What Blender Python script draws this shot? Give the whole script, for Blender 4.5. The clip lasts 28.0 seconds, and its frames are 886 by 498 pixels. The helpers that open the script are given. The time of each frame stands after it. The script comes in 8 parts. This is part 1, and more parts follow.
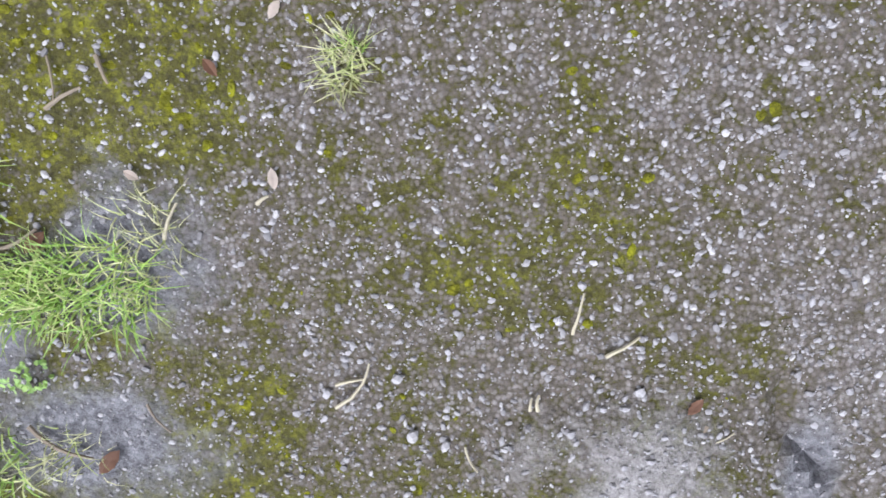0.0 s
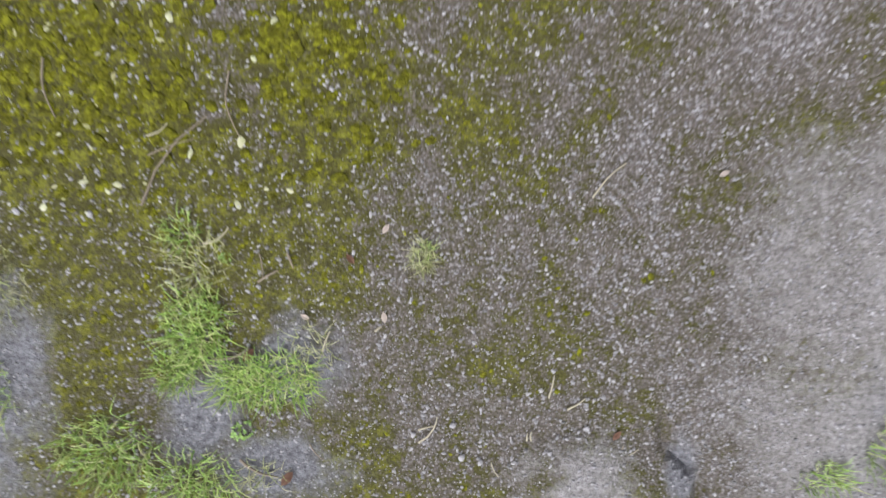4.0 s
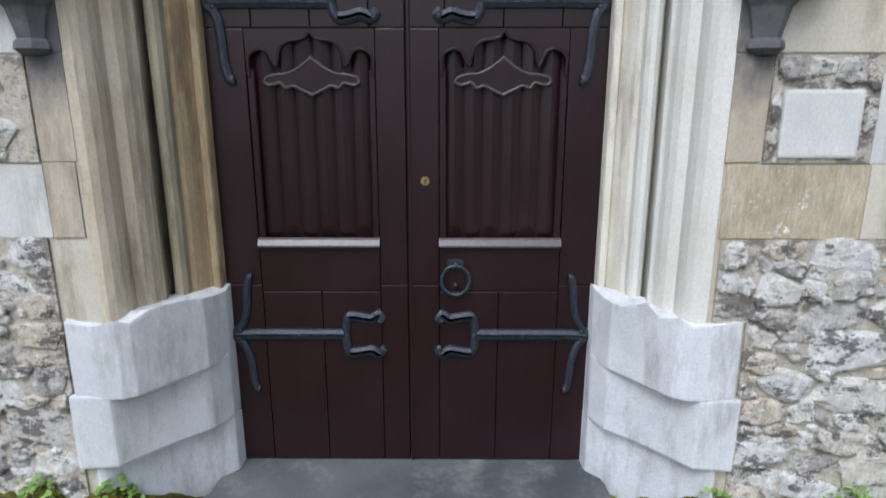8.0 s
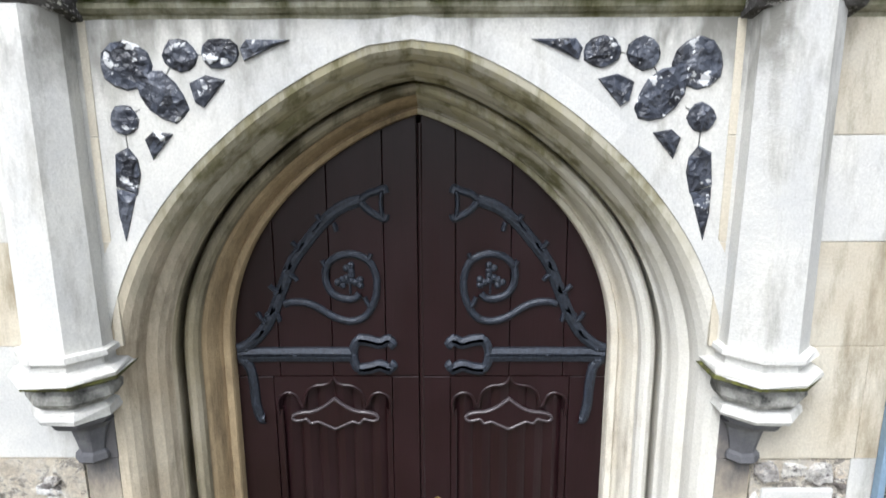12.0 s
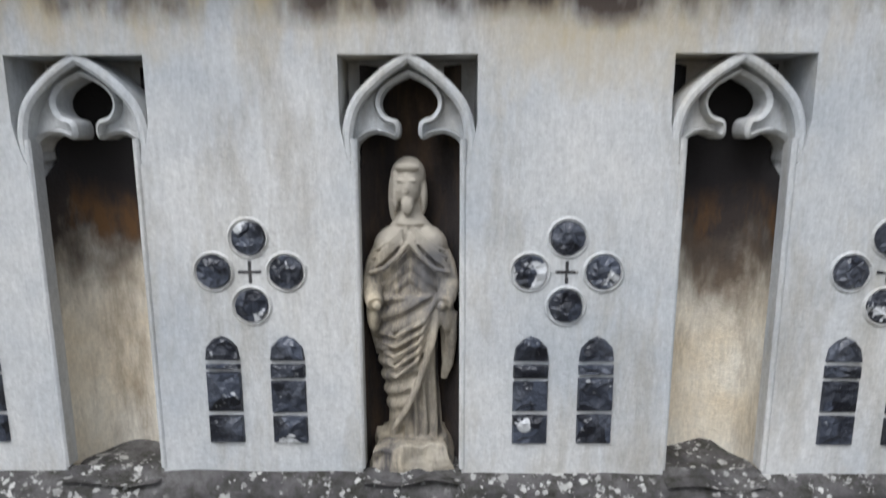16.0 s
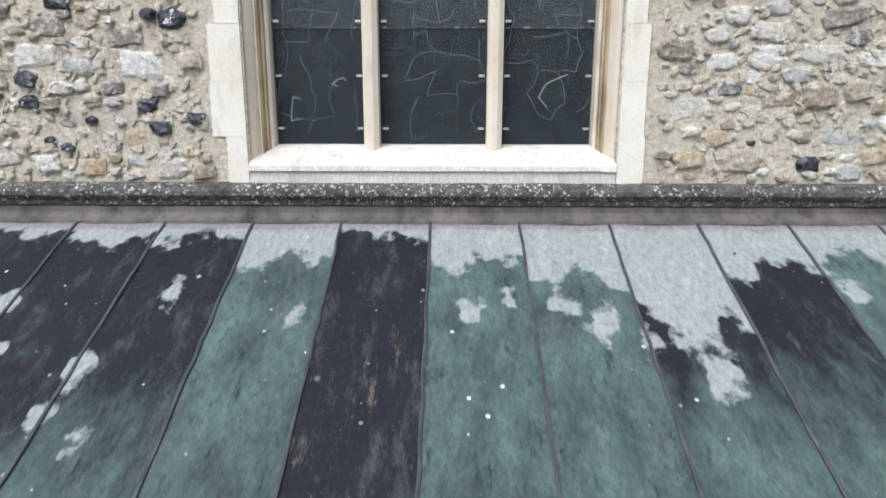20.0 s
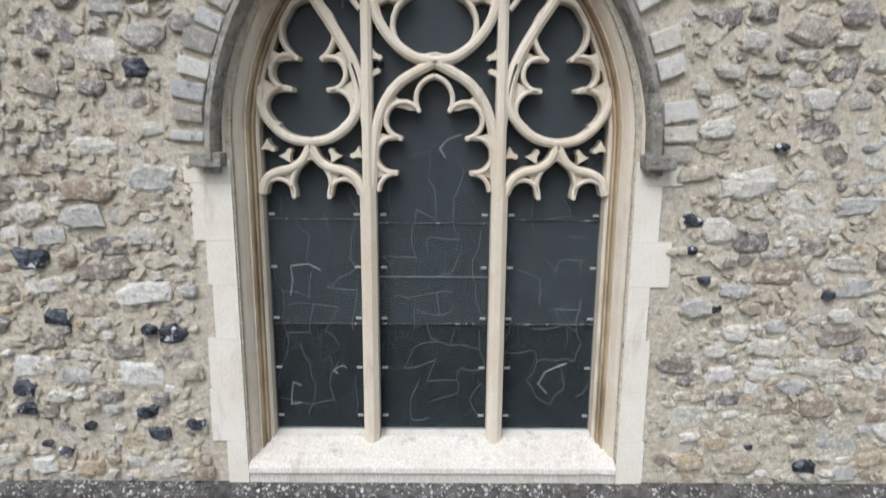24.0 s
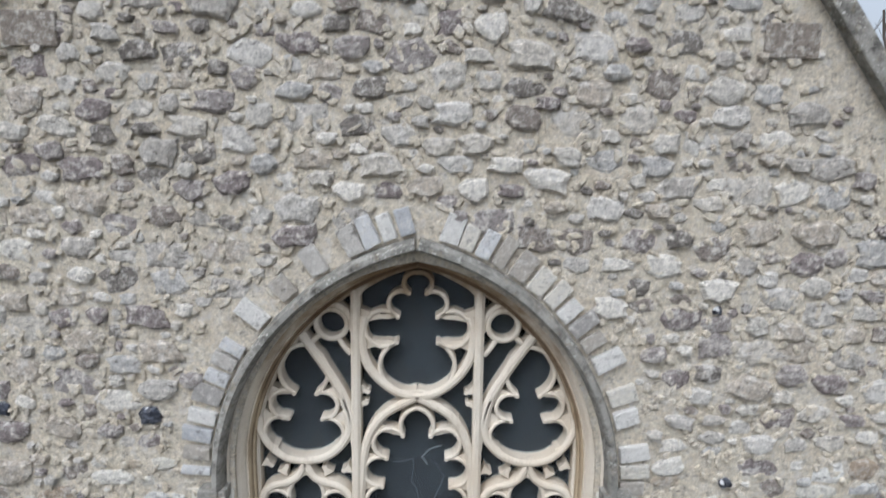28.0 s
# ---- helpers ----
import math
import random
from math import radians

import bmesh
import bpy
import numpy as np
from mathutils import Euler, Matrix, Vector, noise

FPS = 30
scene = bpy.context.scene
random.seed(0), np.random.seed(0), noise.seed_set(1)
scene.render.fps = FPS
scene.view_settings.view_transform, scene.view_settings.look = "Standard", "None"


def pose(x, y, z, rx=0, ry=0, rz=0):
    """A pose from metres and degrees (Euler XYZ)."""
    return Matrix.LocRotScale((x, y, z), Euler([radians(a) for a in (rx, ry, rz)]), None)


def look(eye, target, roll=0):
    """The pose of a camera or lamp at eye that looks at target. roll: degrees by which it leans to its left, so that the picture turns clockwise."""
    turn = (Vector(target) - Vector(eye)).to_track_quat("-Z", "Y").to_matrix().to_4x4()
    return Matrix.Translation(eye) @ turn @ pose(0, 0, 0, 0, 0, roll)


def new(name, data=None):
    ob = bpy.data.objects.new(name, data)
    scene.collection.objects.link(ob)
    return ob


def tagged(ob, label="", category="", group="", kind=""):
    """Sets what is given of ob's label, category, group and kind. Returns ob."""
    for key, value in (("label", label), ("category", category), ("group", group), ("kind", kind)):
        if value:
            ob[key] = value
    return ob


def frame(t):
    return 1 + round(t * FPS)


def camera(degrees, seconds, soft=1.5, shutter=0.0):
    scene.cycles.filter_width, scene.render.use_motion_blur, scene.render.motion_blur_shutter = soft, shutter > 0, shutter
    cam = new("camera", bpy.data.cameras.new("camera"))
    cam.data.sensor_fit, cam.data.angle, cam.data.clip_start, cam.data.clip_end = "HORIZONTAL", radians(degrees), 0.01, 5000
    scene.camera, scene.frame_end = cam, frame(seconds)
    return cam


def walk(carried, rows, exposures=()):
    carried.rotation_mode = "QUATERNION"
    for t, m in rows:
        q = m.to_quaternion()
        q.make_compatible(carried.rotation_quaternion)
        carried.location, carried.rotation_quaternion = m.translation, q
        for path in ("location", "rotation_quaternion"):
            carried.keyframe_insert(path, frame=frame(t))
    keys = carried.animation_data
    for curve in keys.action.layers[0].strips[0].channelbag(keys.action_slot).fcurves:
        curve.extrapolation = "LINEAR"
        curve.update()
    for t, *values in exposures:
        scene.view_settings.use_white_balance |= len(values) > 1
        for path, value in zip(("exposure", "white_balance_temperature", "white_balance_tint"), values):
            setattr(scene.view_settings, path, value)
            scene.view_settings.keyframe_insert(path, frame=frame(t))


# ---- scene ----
cam = camera(71.3, 28.0, soft=1.5, shutter=0.6)
PATH = [
    (0, (0.184, -3.015, 0.896), (0.0999, -3.2848, -1.0836), -162.51),
    (0.5, (0.137, -3.016, 0.907), (0.0645, -3.3008, -1.0709), -165.54),
    (1, (0.101, -3.030, 0.909), (0.0106, -3.3247, -1.0669), -162.78),
    (1.5, (0.075, -3.034, 0.914), (-0.0283, -3.3087, -1.0640), -159.30),
    (2, (0.066, -3.031, 0.911), (-0.0572, -3.2728, -1.0706), -152.95),
    (2.5, (0.055, -3.042, 0.911), (-0.0373, -3.2185, -1.0786), -152.09),
    (4.5, (0.055, -2.566, 1.770), (0.0670, -2.7613, -0.2203), 175.36),
    (5, (0.047, -2.508, 1.780), (0.0345, -2.4798, -0.2198), -24.97),
    (5.5, (0.044, -2.542, 1.775), (0.0362, -2.1361, -0.1833), -1.59),
    (6, (0.032, -2.520, 1.768), (0.0356, -1.7085, -0.0599), -0.04),
    (6.5, (0.043, -2.448, 1.799), (0.0366, -1.2935, 0.1662), -0.42),
    (7, (0.094, -2.410, 1.838), (0.0818, -0.9323, 0.4903), -0.57),
    (7.5, (0.114, -2.570, 1.690), (0.1204, -0.7317, 0.9021), 0),
    (8, (0.163, -2.601, 1.762), (0.15, -0.664, 1.263), -0.0),
    (8.5, (0.172, -2.601, 1.923), (0.155, -0.662, 1.435), -0.1),
    (9, (0.163, -2.613, 2.116), (0.144, -0.67, 1.645), -0.1),
    (9.5, (0.154, -2.619, 2.279), (0.13, -0.67, 1.829), -0.1),
    (10, (0.126, -2.613, 2.441), (0.107, -0.663, 1.997), -0.1),
    (10.5, (0.111, -2.592, 2.622), (0.095, -0.639, 2.188), -0.1),
    (11, (0.109, -2.575, 2.813), (0.099, -0.621, 2.388), -0.1),
    (11.5, (0.124, -2.564, 2.983), (0.107, -0.609, 2.565), -0.2),
    (13.5, (0.089, -2.152, 3.51), (0.079, -0.2, 3.075), -0.2),
    (14, (0.088, -1.826, 3.662), (0.075, 0.127, 3.231), -0.0),
    (14.5, (0.079, -1.593, 3.813), (0.079, 0.364, 3.402), 0.0),
    (15, (0.085, -1.529, 3.984), (0.088, 0.43, 3.58), 0.2),
    (15.5, (0.081, -1.546, 4.155), (0.078, 0.415, 3.763), 0.1),
    (16, (0.087, -1.584, 4.285), (0.062, 0.383, 3.925), -0.1),
    (16.5, (0.084, -1.615, 4.434), (0.061, 0.351, 4.067), -0.1),
    (17, (0.072, -1.643, 4.571), (0.062, 0.331, 4.251), -0.1),
    (17.5, (0.075, -1.67, 4.802), (0.068, 0.3, 4.455), -0.0),
    (18, (0.097, -1.679, 5.026), (0.085, 0.284, 4.647), -0.0),
    (18.5, (0.11, -1.657, 5.242), (0.095, 0.3, 4.827), 0.0),
    (19, (0.103, -1.639, 5.446), (0.092, 0.31, 4.998), 0.0),
    (19.5, (0.115, -1.593, 5.529), (0.099, 0.362, 5.111), 0.0),
    (20, (0.126, -1.482, 5.715), (0.107, 0.468, 5.272), 0.1),
    (20.5, (0.118, -1.341, 5.893), (0.106, 0.607, 5.437), 0.3),
    (22.5, (0.158, -1.142, 6.519), (0.138, 0.813, 6.096), 0.3),
    (23, (0.124, -1.152, 6.717), (0.116, 0.806, 6.306), 0.3),
    (23.5, (0.095, -1.155, 7.021), (0.095, 0.804, 6.616), 0.3),
    (24, (0.064, -1.158, 7.309), (0.074, 0.802, 6.91), 0.4),
    (24.5, (0.059, -1.173, 7.537), (0.069, 0.788, 7.146), 0.5),
    (25, (0.073, -1.176, 7.741), (0.082, 0.785, 7.349), 0.4),
    (25.5, (0.081, -1.187, 7.999), (0.098, 0.771, 7.589), 0.6),
    (26, (0.109, -1.188, 8.226), (0.119, 0.77, 7.818), 0.5),
    (26.5, (0.107, -1.178, 8.484), (0.117, 0.778, 8.067), 0.6),
    (27, (0.105, -1.178, 8.723), (0.106, 0.78, 8.311), 0.6),
    (27.5, (0.064, -1.18, 8.942), (0.077, 0.781, 8.547), 0.7),
    (28, (0.142, -1.182, 9.172), (0.157, 0.780, 8.783), 0.9),
]
EXPOSURES = [(0, 0.68, 5800, 12), (2.5, 0.64, 5750, 12), (5, 0.17, 6250, 10), (7, 0.12, 5850, 10), (8, -0.1, 5700, 10), (9, 0.2, 5900, 10), (11, 0.48, 6000, 10), (14, 0.22, 6100, 10), (16, -0.34, 6000, 10), (17, -0.4, 6000, 10), (18, -0.1, 6100, 10), (20, 0.1, 6000, 10), (23, -0.17, 6200, 10), (25, -0.13, 6000, 10), (27, -0.08, 6000, 10), (28, -0.22, 5850, 10)]
walk(cam, [(t, look(e, g, r)) for t, e, g, r in PATH], EXPOSURES)
# ---- light ----
SUN_EL, SUN_AZ = 54.0, 205.0
world = bpy.data.worlds.new("overcast_sky")
scene.world = world
world.use_nodes = True
wt = world.node_tree
sky = wt.nodes.new("ShaderNodeTexSky")
sky.sky_type = "NISHITA"
sky.sun_disc = False
sky.sun_elevation, sky.sun_rotation = radians(SUN_EL), radians(SUN_AZ)
sky.air_density, sky.dust_density = 1.0, 4.0
pale = wt.nodes.new("ShaderNodeHueSaturation")
pale.inputs["Saturation"].default_value = 0.3
wt.links.new(sky.outputs[0], pale.inputs["Color"])
bg = wt.nodes["Background"]
bg.inputs[1].default_value = 0.20
wt.links.new(pale.outputs[0], bg.inputs[0])
sun = new("sun", bpy.data.lights.new("sun", "SUN"))
sun.data.energy, sun.data.angle, sun.data.color = 1.9, radians(35), (1.0, 0.985, 0.97)
sun_dir = Vector((math.sin(radians(SUN_AZ)) * math.cos(radians(SUN_EL)), math.cos(radians(SUN_AZ)) * math.cos(radians(SUN_EL)), math.sin(radians(SUN_EL))))
sun.matrix_world = look(sun_dir * 30, (0, 0, 0))
scene.view_settings.exposure = 0.0

# ---- materials ----


def nodes_of(name):
    m = bpy.data.materials.new(name)
    m.use_nodes = True
    t = m.node_tree
    return m, t, t.nodes["Principled BSDF"]


def n_(t, kind, **kw):
    nd = t.nodes.new(kind)
    for k, v in kw.items():
        if k in ("operation", "blend_type", "data_type", "feature", "distance", "noise_dimensions", "voronoi_dimensions"):
            if k == "operation":
                nd.operation = v
            elif k == "blend_type":
                nd.blend_type = v
            elif k == "data_type":
                nd.data_type = v
            elif k == "feature":
                nd.feature = v
        else:
            nd.inputs[k].default_value = v
    return nd


def where(t, stretch=(1, 1, 1)):
    g = t.nodes.new("ShaderNodeNewGeometry")
    mp = t.nodes.new("ShaderNodeMapping")
    mp.inputs["Scale"].default_value = stretch
    t.links.new(g.outputs["Position"], mp.inputs["Vector"])
    return mp.outputs[0]


def noise_(t, vec, scale, detail=4.0, rough=0.6):
    nd = n_(t, "ShaderNodeTexNoise", Scale=scale, Detail=detail, Roughness=rough)
    t.links.new(vec, nd.inputs["Vector"])
    return nd.outputs["Fac"]


def step_(t, fac, lo, hi):
    nd = t.nodes.new("ShaderNodeMapRange")
    nd.inputs["From Min"].default_value, nd.inputs["From Max"].default_value = lo, hi
    t.links.new(fac, nd.inputs["Value"])
    return nd.outputs[0]


def math_(t, op, a, b):
    nd = t.nodes.new("ShaderNodeMath")
    nd.operation = op
    for i, v in enumerate((a, b)):
        if isinstance(v, (int, float)):
            nd.inputs[i].default_value = v
        else:
            t.links.new(v, nd.inputs[i])
    return nd.outputs[0]


def mix_(t, fac, a, b, kind="MIX"):
    nd = t.nodes.new("ShaderNodeMix")
    nd.data_type = "RGBA"
    nd.blend_type = kind
    for sock, v in ((nd.inputs[0], fac), (nd.inputs[6], a), (nd.inputs[7], b)):
        if isinstance(v, (int, float)):
            sock.default_value = v
        elif isinstance(v, tuple):
            sock.default_value = (*v, 1.0)
        else:
            t.links.new(v, sock)
    return nd.outputs[2]


def bump_(t, p, height, strength, dist):
    nd = n_(t, "ShaderNodeBump", Strength=strength, Distance=dist)
    t.links.new(height, nd.inputs["Height"])
    t.links.new(nd.outputs[0], p.inputs["Normal"])


def stone_mat(name, base, tint, dark, dark_amt=0.45, streak=0.0, fine_streak=0.0, scale=3.0, rough=0.85, bump=0.4, spots=0.0, spot_col=(0.75, 0.75, 0.7), vary=0.0, ochre=0.0, bands=()):
    """Weathered stone: broad tint, soot or algae stains, fine grain, optional lichen spots."""
    m, t, p = nodes_of(name)
    v = where(t)
    broad = noise_(t, v, scale, 5, 0.6)
    col = mix_(t, step_(t, broad, 0.38, 0.66), base, tint)
    vs = where(t, (1, 1, 0.25 if streak else 1))
    stain = noise_(t, vs, scale * 2.3 + 0.7, 7, 0.68)
    col = mix_(t, step_(t, stain, 1.0 - dark_amt - 0.13, 1.0 - dark_amt + 0.12), col, dark)
    grain = noise_(t, v, 120, 4, 0.7)
    g2 = n_(t, "ShaderNodeMapRange")
    t.links.new(grain, g2.inputs["Value"])
    g2.inputs["To Min"].default_value, g2.inputs["To Max"].default_value = 0.72, 1.25
    col = mix_(t, 1.0, col, g2.outputs[0], "MULTIPLY")
    if fine_streak:
        fs = t.nodes.new("ShaderNodeMapRange")
        t.links.new(noise_(t, where(t, (1, 1, 0.22)), 95, 7, 0.8), fs.inputs["Value"])
        fs.inputs["From Min"].default_value, fs.inputs["From Max"].default_value = 0.3, 0.7
        fs.inputs["To Min"].default_value, fs.inputs["To Max"].default_value = 1 - fine_streak, 1 + fine_streak * 0.5
        col = mix_(t, 1.0, col, fs.outputs[0], "MULTIPLY")
    if vary:
        oi = t.nodes.new("ShaderNodeObjectInfo")
        r = t.nodes.new("ShaderNodeMapRange")
        r.inputs["To Min"].default_value, r.inputs["To Max"].default_value = 1 - vary, 1 + vary * 0.6
        t.links.new(oi.outputs["Random"], r.inputs["Value"])
        col = mix_(t, 1.0, col, r.outputs[0], "MULTIPLY")
    if spots:
        # round lichen patches of many sizes, in colonies
        gate = step_(t, noise_(t, v, 5.0, 3), 0.62 - spots * 0.3, 0.70 - spots * 0.3)
        blot = math_(t, "MULTIPLY", step_(t, noise_(t, v, 30, 7, 0.7), 0.60, 0.63), gate)
        col = mix_(t, blot, col, tuple(c * 0.85 for c in spot_col))
        for vs_, big, seed in ((36.0, 0.50, 0.0), (75.0, 0.62, 3.7)):
            vo = n_(t, "ShaderNodeTexVoronoi", Scale=vs_)
            mp = t.nodes.new("ShaderNodeMapping")
            mp.inputs["Location"].default_value = (seed, seed * 0.7, seed * 1.3)
            t.links.new(v, mp.inputs["Vector"])
            t.links.new(mp.outputs[0], vo.inputs["Vector"])
            sp = t.nodes.new("ShaderNodeSeparateColor")
            t.links.new(vo.outputs["Color"], sp.inputs[0])
            size = math_(t, "MULTIPLY", math_(t, "POWER", sp.outputs[0], 3.5), big)
            ragged = math_(t, "ADD", vo.outputs["Distance"], math_(t, "MULTIPLY", math_(t, "SUBTRACT", noise_(t, v, vs_ * 1.5, 5, 0.75), 0.5), 1.5))
            fac = math_(t, "MULTIPLY", step_(t, math_(t, "SUBTRACT", size, ragged), 0.0, 0.05), gate)
            tone = mix_(t, sp.outputs[1], tuple(c * 0.62 for c in spot_col), tuple(min(1.0, c * 1.2) for c in spot_col))
            col = mix_(t, fac, col, tone)
    if ochre:
        col = mix_(t, math_(t, "MULTIPLY", step_(t, noise_(t, v, 17, 5, 0.7), 0.55, 0.62), ochre), col, (0.36, 0.22, 0.05))
        col = mix_(t, math_(t, "MULTIPLY", step_(t, noise_(t, where(t, (1.3, 1, 1)), 13, 5, 0.7), 0.60, 0.66), ochre), col, (0.10, 0.07, 0.05))
    for lo, hi, band_col, *patchy in bands:
        sep = t.nodes.new("ShaderNodeSeparateXYZ")
        t.links.new(where(t), sep.inputs[0])
        wob = math_(t, "MULTIPLY", math_(t, "SUBTRACT", noise_(t, where(t, (1, 1, 0.6)), 7, 5, 0.65), 0.5), abs(hi - lo) * 2.4)
        fac = step_(t, math_(t, "ADD", sep.outputs["Z"], wob), lo, hi)
        if patchy:
            fac = math_(t, "MULTIPLY", fac, step_(t, noise_(t, where(t, (1, 1, 0.35)), patchy[0], 5, 0.65), 0.46, 0.58))
        col = mix_(t, fac, col, band_col)
    t.links.new(col, p.inputs["Base Color"])
    p.inputs["Roughness"].default_value = rough
    p.inputs["Specular IOR Level"].default_value = 0.25
    h = math_(t, "ADD", math_(t, "MULTIPLY", grain, 0.5), noise_(t, v, 28, 6, 0.7))
    bump_(t, p, h, bump, 0.012)
    return m


ASHLAR = stone_mat("pale_limestone", (0.62, 0.58, 0.48), (0.52, 0.46, 0.35), (0.24, 0.20, 0.13), 0.36, streak=1, vary=0.12)
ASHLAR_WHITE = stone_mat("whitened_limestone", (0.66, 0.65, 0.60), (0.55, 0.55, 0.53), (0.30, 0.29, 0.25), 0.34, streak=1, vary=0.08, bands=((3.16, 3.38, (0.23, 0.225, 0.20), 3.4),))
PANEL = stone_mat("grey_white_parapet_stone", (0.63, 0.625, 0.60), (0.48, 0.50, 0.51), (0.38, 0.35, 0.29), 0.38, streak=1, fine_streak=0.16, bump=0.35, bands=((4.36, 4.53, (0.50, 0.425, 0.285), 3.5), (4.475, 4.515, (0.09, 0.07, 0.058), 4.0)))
BROWN = stone_mat("stained_brown_limestone", (0.47, 0.36, 0.215), (0.33, 0.245, 0.14), (0.13, 0.095, 0.06), 0.40, streak=1, fine_streak=0.2)
CEMENT = stone_mat("grey_cement_repair", (0.64, 0.645, 0.65), (0.53, 0.54, 0.55), (0.33, 0.33, 0.32), 0.36, streak=1, bump=0.4, scale=4)
SOOT = stone_mat("sooty_lichen_stone", (0.070, 0.068, 0.072), (0.028, 0.028, 0.033), (0.16, 0.15, 0.135), 0.42, streak=1, spots=0.62, spot_col=(0.43, 0.425, 0.40), bump=1.0, vary=0.35, scale=6)
LEDGE = stone_mat("lichen_ledge_stone", (0.15, 0.142, 0.138), (0.070, 0.066, 0.066), (0.036, 0.035, 0.025), 0.44, spots=0.75, spot_col=(0.50, 0.49, 0.46), bump=1.0, scale=11)
COPING = stone_mat("lichen_crusted_coping", (0.24, 0.225, 0.195), (0.12, 0.115, 0.10), (0.05, 0.046, 0.042), 0.44, spots=1.1, spot_col=(0.62, 0.61, 0.54), bump=1.0, ochre=0.9, scale=13)
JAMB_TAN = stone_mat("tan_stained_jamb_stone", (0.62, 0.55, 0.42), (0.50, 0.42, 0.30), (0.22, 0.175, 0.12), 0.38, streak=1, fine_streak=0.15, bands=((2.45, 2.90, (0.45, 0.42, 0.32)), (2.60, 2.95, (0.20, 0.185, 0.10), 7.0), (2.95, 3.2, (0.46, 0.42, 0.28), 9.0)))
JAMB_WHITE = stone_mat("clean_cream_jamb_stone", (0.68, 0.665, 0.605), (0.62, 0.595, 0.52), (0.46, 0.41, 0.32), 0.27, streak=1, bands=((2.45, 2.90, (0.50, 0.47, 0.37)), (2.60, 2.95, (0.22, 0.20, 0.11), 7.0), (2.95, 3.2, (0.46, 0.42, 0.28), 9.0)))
BLOCK_TAN = stone_mat("yellow_brown_tooled_block", (0.50, 0.42, 0.29), (0.38, 0.32, 0.225), (0.62, 0.57, 0.46), 0.36, streak=1, fine_streak=0.3, spots=0.25, spot_col=(0.66, 0.62, 0.54), scale=4)
MOSS_CAP = stone_mat("dark_green_mossed_stone", (0.075, 0.075, 0.030), (0.035, 0.034, 0.022), (0.16, 0.165, 0.035), 0.42, scale=9, bump=0.9)
# toward the crown the band paints brown stain and the hood's shade together
WINDOW_TAN = stone_mat("golden_stained_shaded_window_stone", (0.46, 0.37, 0.25), (0.36, 0.27, 0.17), (0.14, 0.10, 0.07), 0.38, streak=1, bands=((7.5, 8.2, (0.15, 0.095, 0.055)),))
WINDOW_WHITE = stone_mat("whitish_window_quoin_stone", (0.74, 0.71, 0.64), (0.68, 0.63, 0.53), (0.46, 0.40, 0.31), 0.30, streak=1)
SILL_STONE = stone_mat("streaked_white_sill_stone", (0.70, 0.665, 0.615), (0.64, 0.595, 0.53), (0.33, 0.29, 0.25), 0.34, streak=1, fine_streak=0.4, scale=4)
# frame and tracery stone: crown bands mix brown stain with painted shade
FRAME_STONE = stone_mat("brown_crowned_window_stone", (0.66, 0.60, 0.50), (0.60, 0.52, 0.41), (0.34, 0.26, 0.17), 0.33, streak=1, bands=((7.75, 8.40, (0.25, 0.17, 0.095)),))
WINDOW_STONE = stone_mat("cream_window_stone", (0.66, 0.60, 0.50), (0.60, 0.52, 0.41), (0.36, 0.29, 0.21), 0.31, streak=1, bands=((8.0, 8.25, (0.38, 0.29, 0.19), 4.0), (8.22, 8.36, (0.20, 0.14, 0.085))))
HOOD = stone_mat("grey_lichen_hood_stone", (0.36, 0.345, 0.31), (0.23, 0.225, 0.20), (0.075, 0.07, 0.062), 0.42, spots=0.5, spot_col=(0.52, 0.51, 0.46), bump=0.9, scale=6, ochre=0.12)
STATUE = stone_mat("weathered_carved_stone", (0.53, 0.455, 0.33), (0.40, 0.36, 0.29), (0.10, 0.092, 0.088), 0.45, scale=8, streak=1, bands=((3.88, 3.95, (0.16, 0.155, 0.152), 6.0), (4.05, 4.09, (0.44, 0.40, 0.33))))
# dark upper bands paint the recess's shade over brown and rusty stains
NICHE_BACK = stone_mat("stained_niche_stone_shaded_above", (0.74, 0.70, 0.60), (0.66, 0.57, 0.42), (0.28, 0.22, 0.15), 0.36, scale=5, streak=1, fine_streak=0.2, bands=((3.82, 4.04, (0.17, 0.13, 0.09), 3.0), (3.97, 4.12, (0.05, 0.04, 0.035)), (4.05, 4.10, (0.13, 0.07, 0.03), 9.0), (4.13, 4.20, (0.028, 0.025, 0.025))))
# middle niche: shade behind the statue painted as near-black stone
SHADED_NICHE = stone_mat("shade_blackened_niche_stone", (0.045, 0.036, 0.032), (0.022, 0.020, 0.021), (0.10, 0.065, 0.04), 0.40, scale=5, streak=1)
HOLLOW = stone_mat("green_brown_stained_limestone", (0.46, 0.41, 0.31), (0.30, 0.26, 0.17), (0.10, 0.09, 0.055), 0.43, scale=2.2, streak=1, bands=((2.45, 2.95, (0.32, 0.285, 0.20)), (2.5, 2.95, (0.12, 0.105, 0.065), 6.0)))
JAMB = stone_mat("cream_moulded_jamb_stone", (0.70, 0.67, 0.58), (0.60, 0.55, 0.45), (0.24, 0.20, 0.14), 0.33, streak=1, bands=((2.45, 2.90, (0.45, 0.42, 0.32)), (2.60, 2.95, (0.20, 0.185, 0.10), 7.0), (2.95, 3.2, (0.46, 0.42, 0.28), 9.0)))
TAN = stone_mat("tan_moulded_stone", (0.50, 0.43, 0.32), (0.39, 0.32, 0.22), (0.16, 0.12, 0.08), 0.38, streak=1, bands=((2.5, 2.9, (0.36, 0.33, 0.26)),))
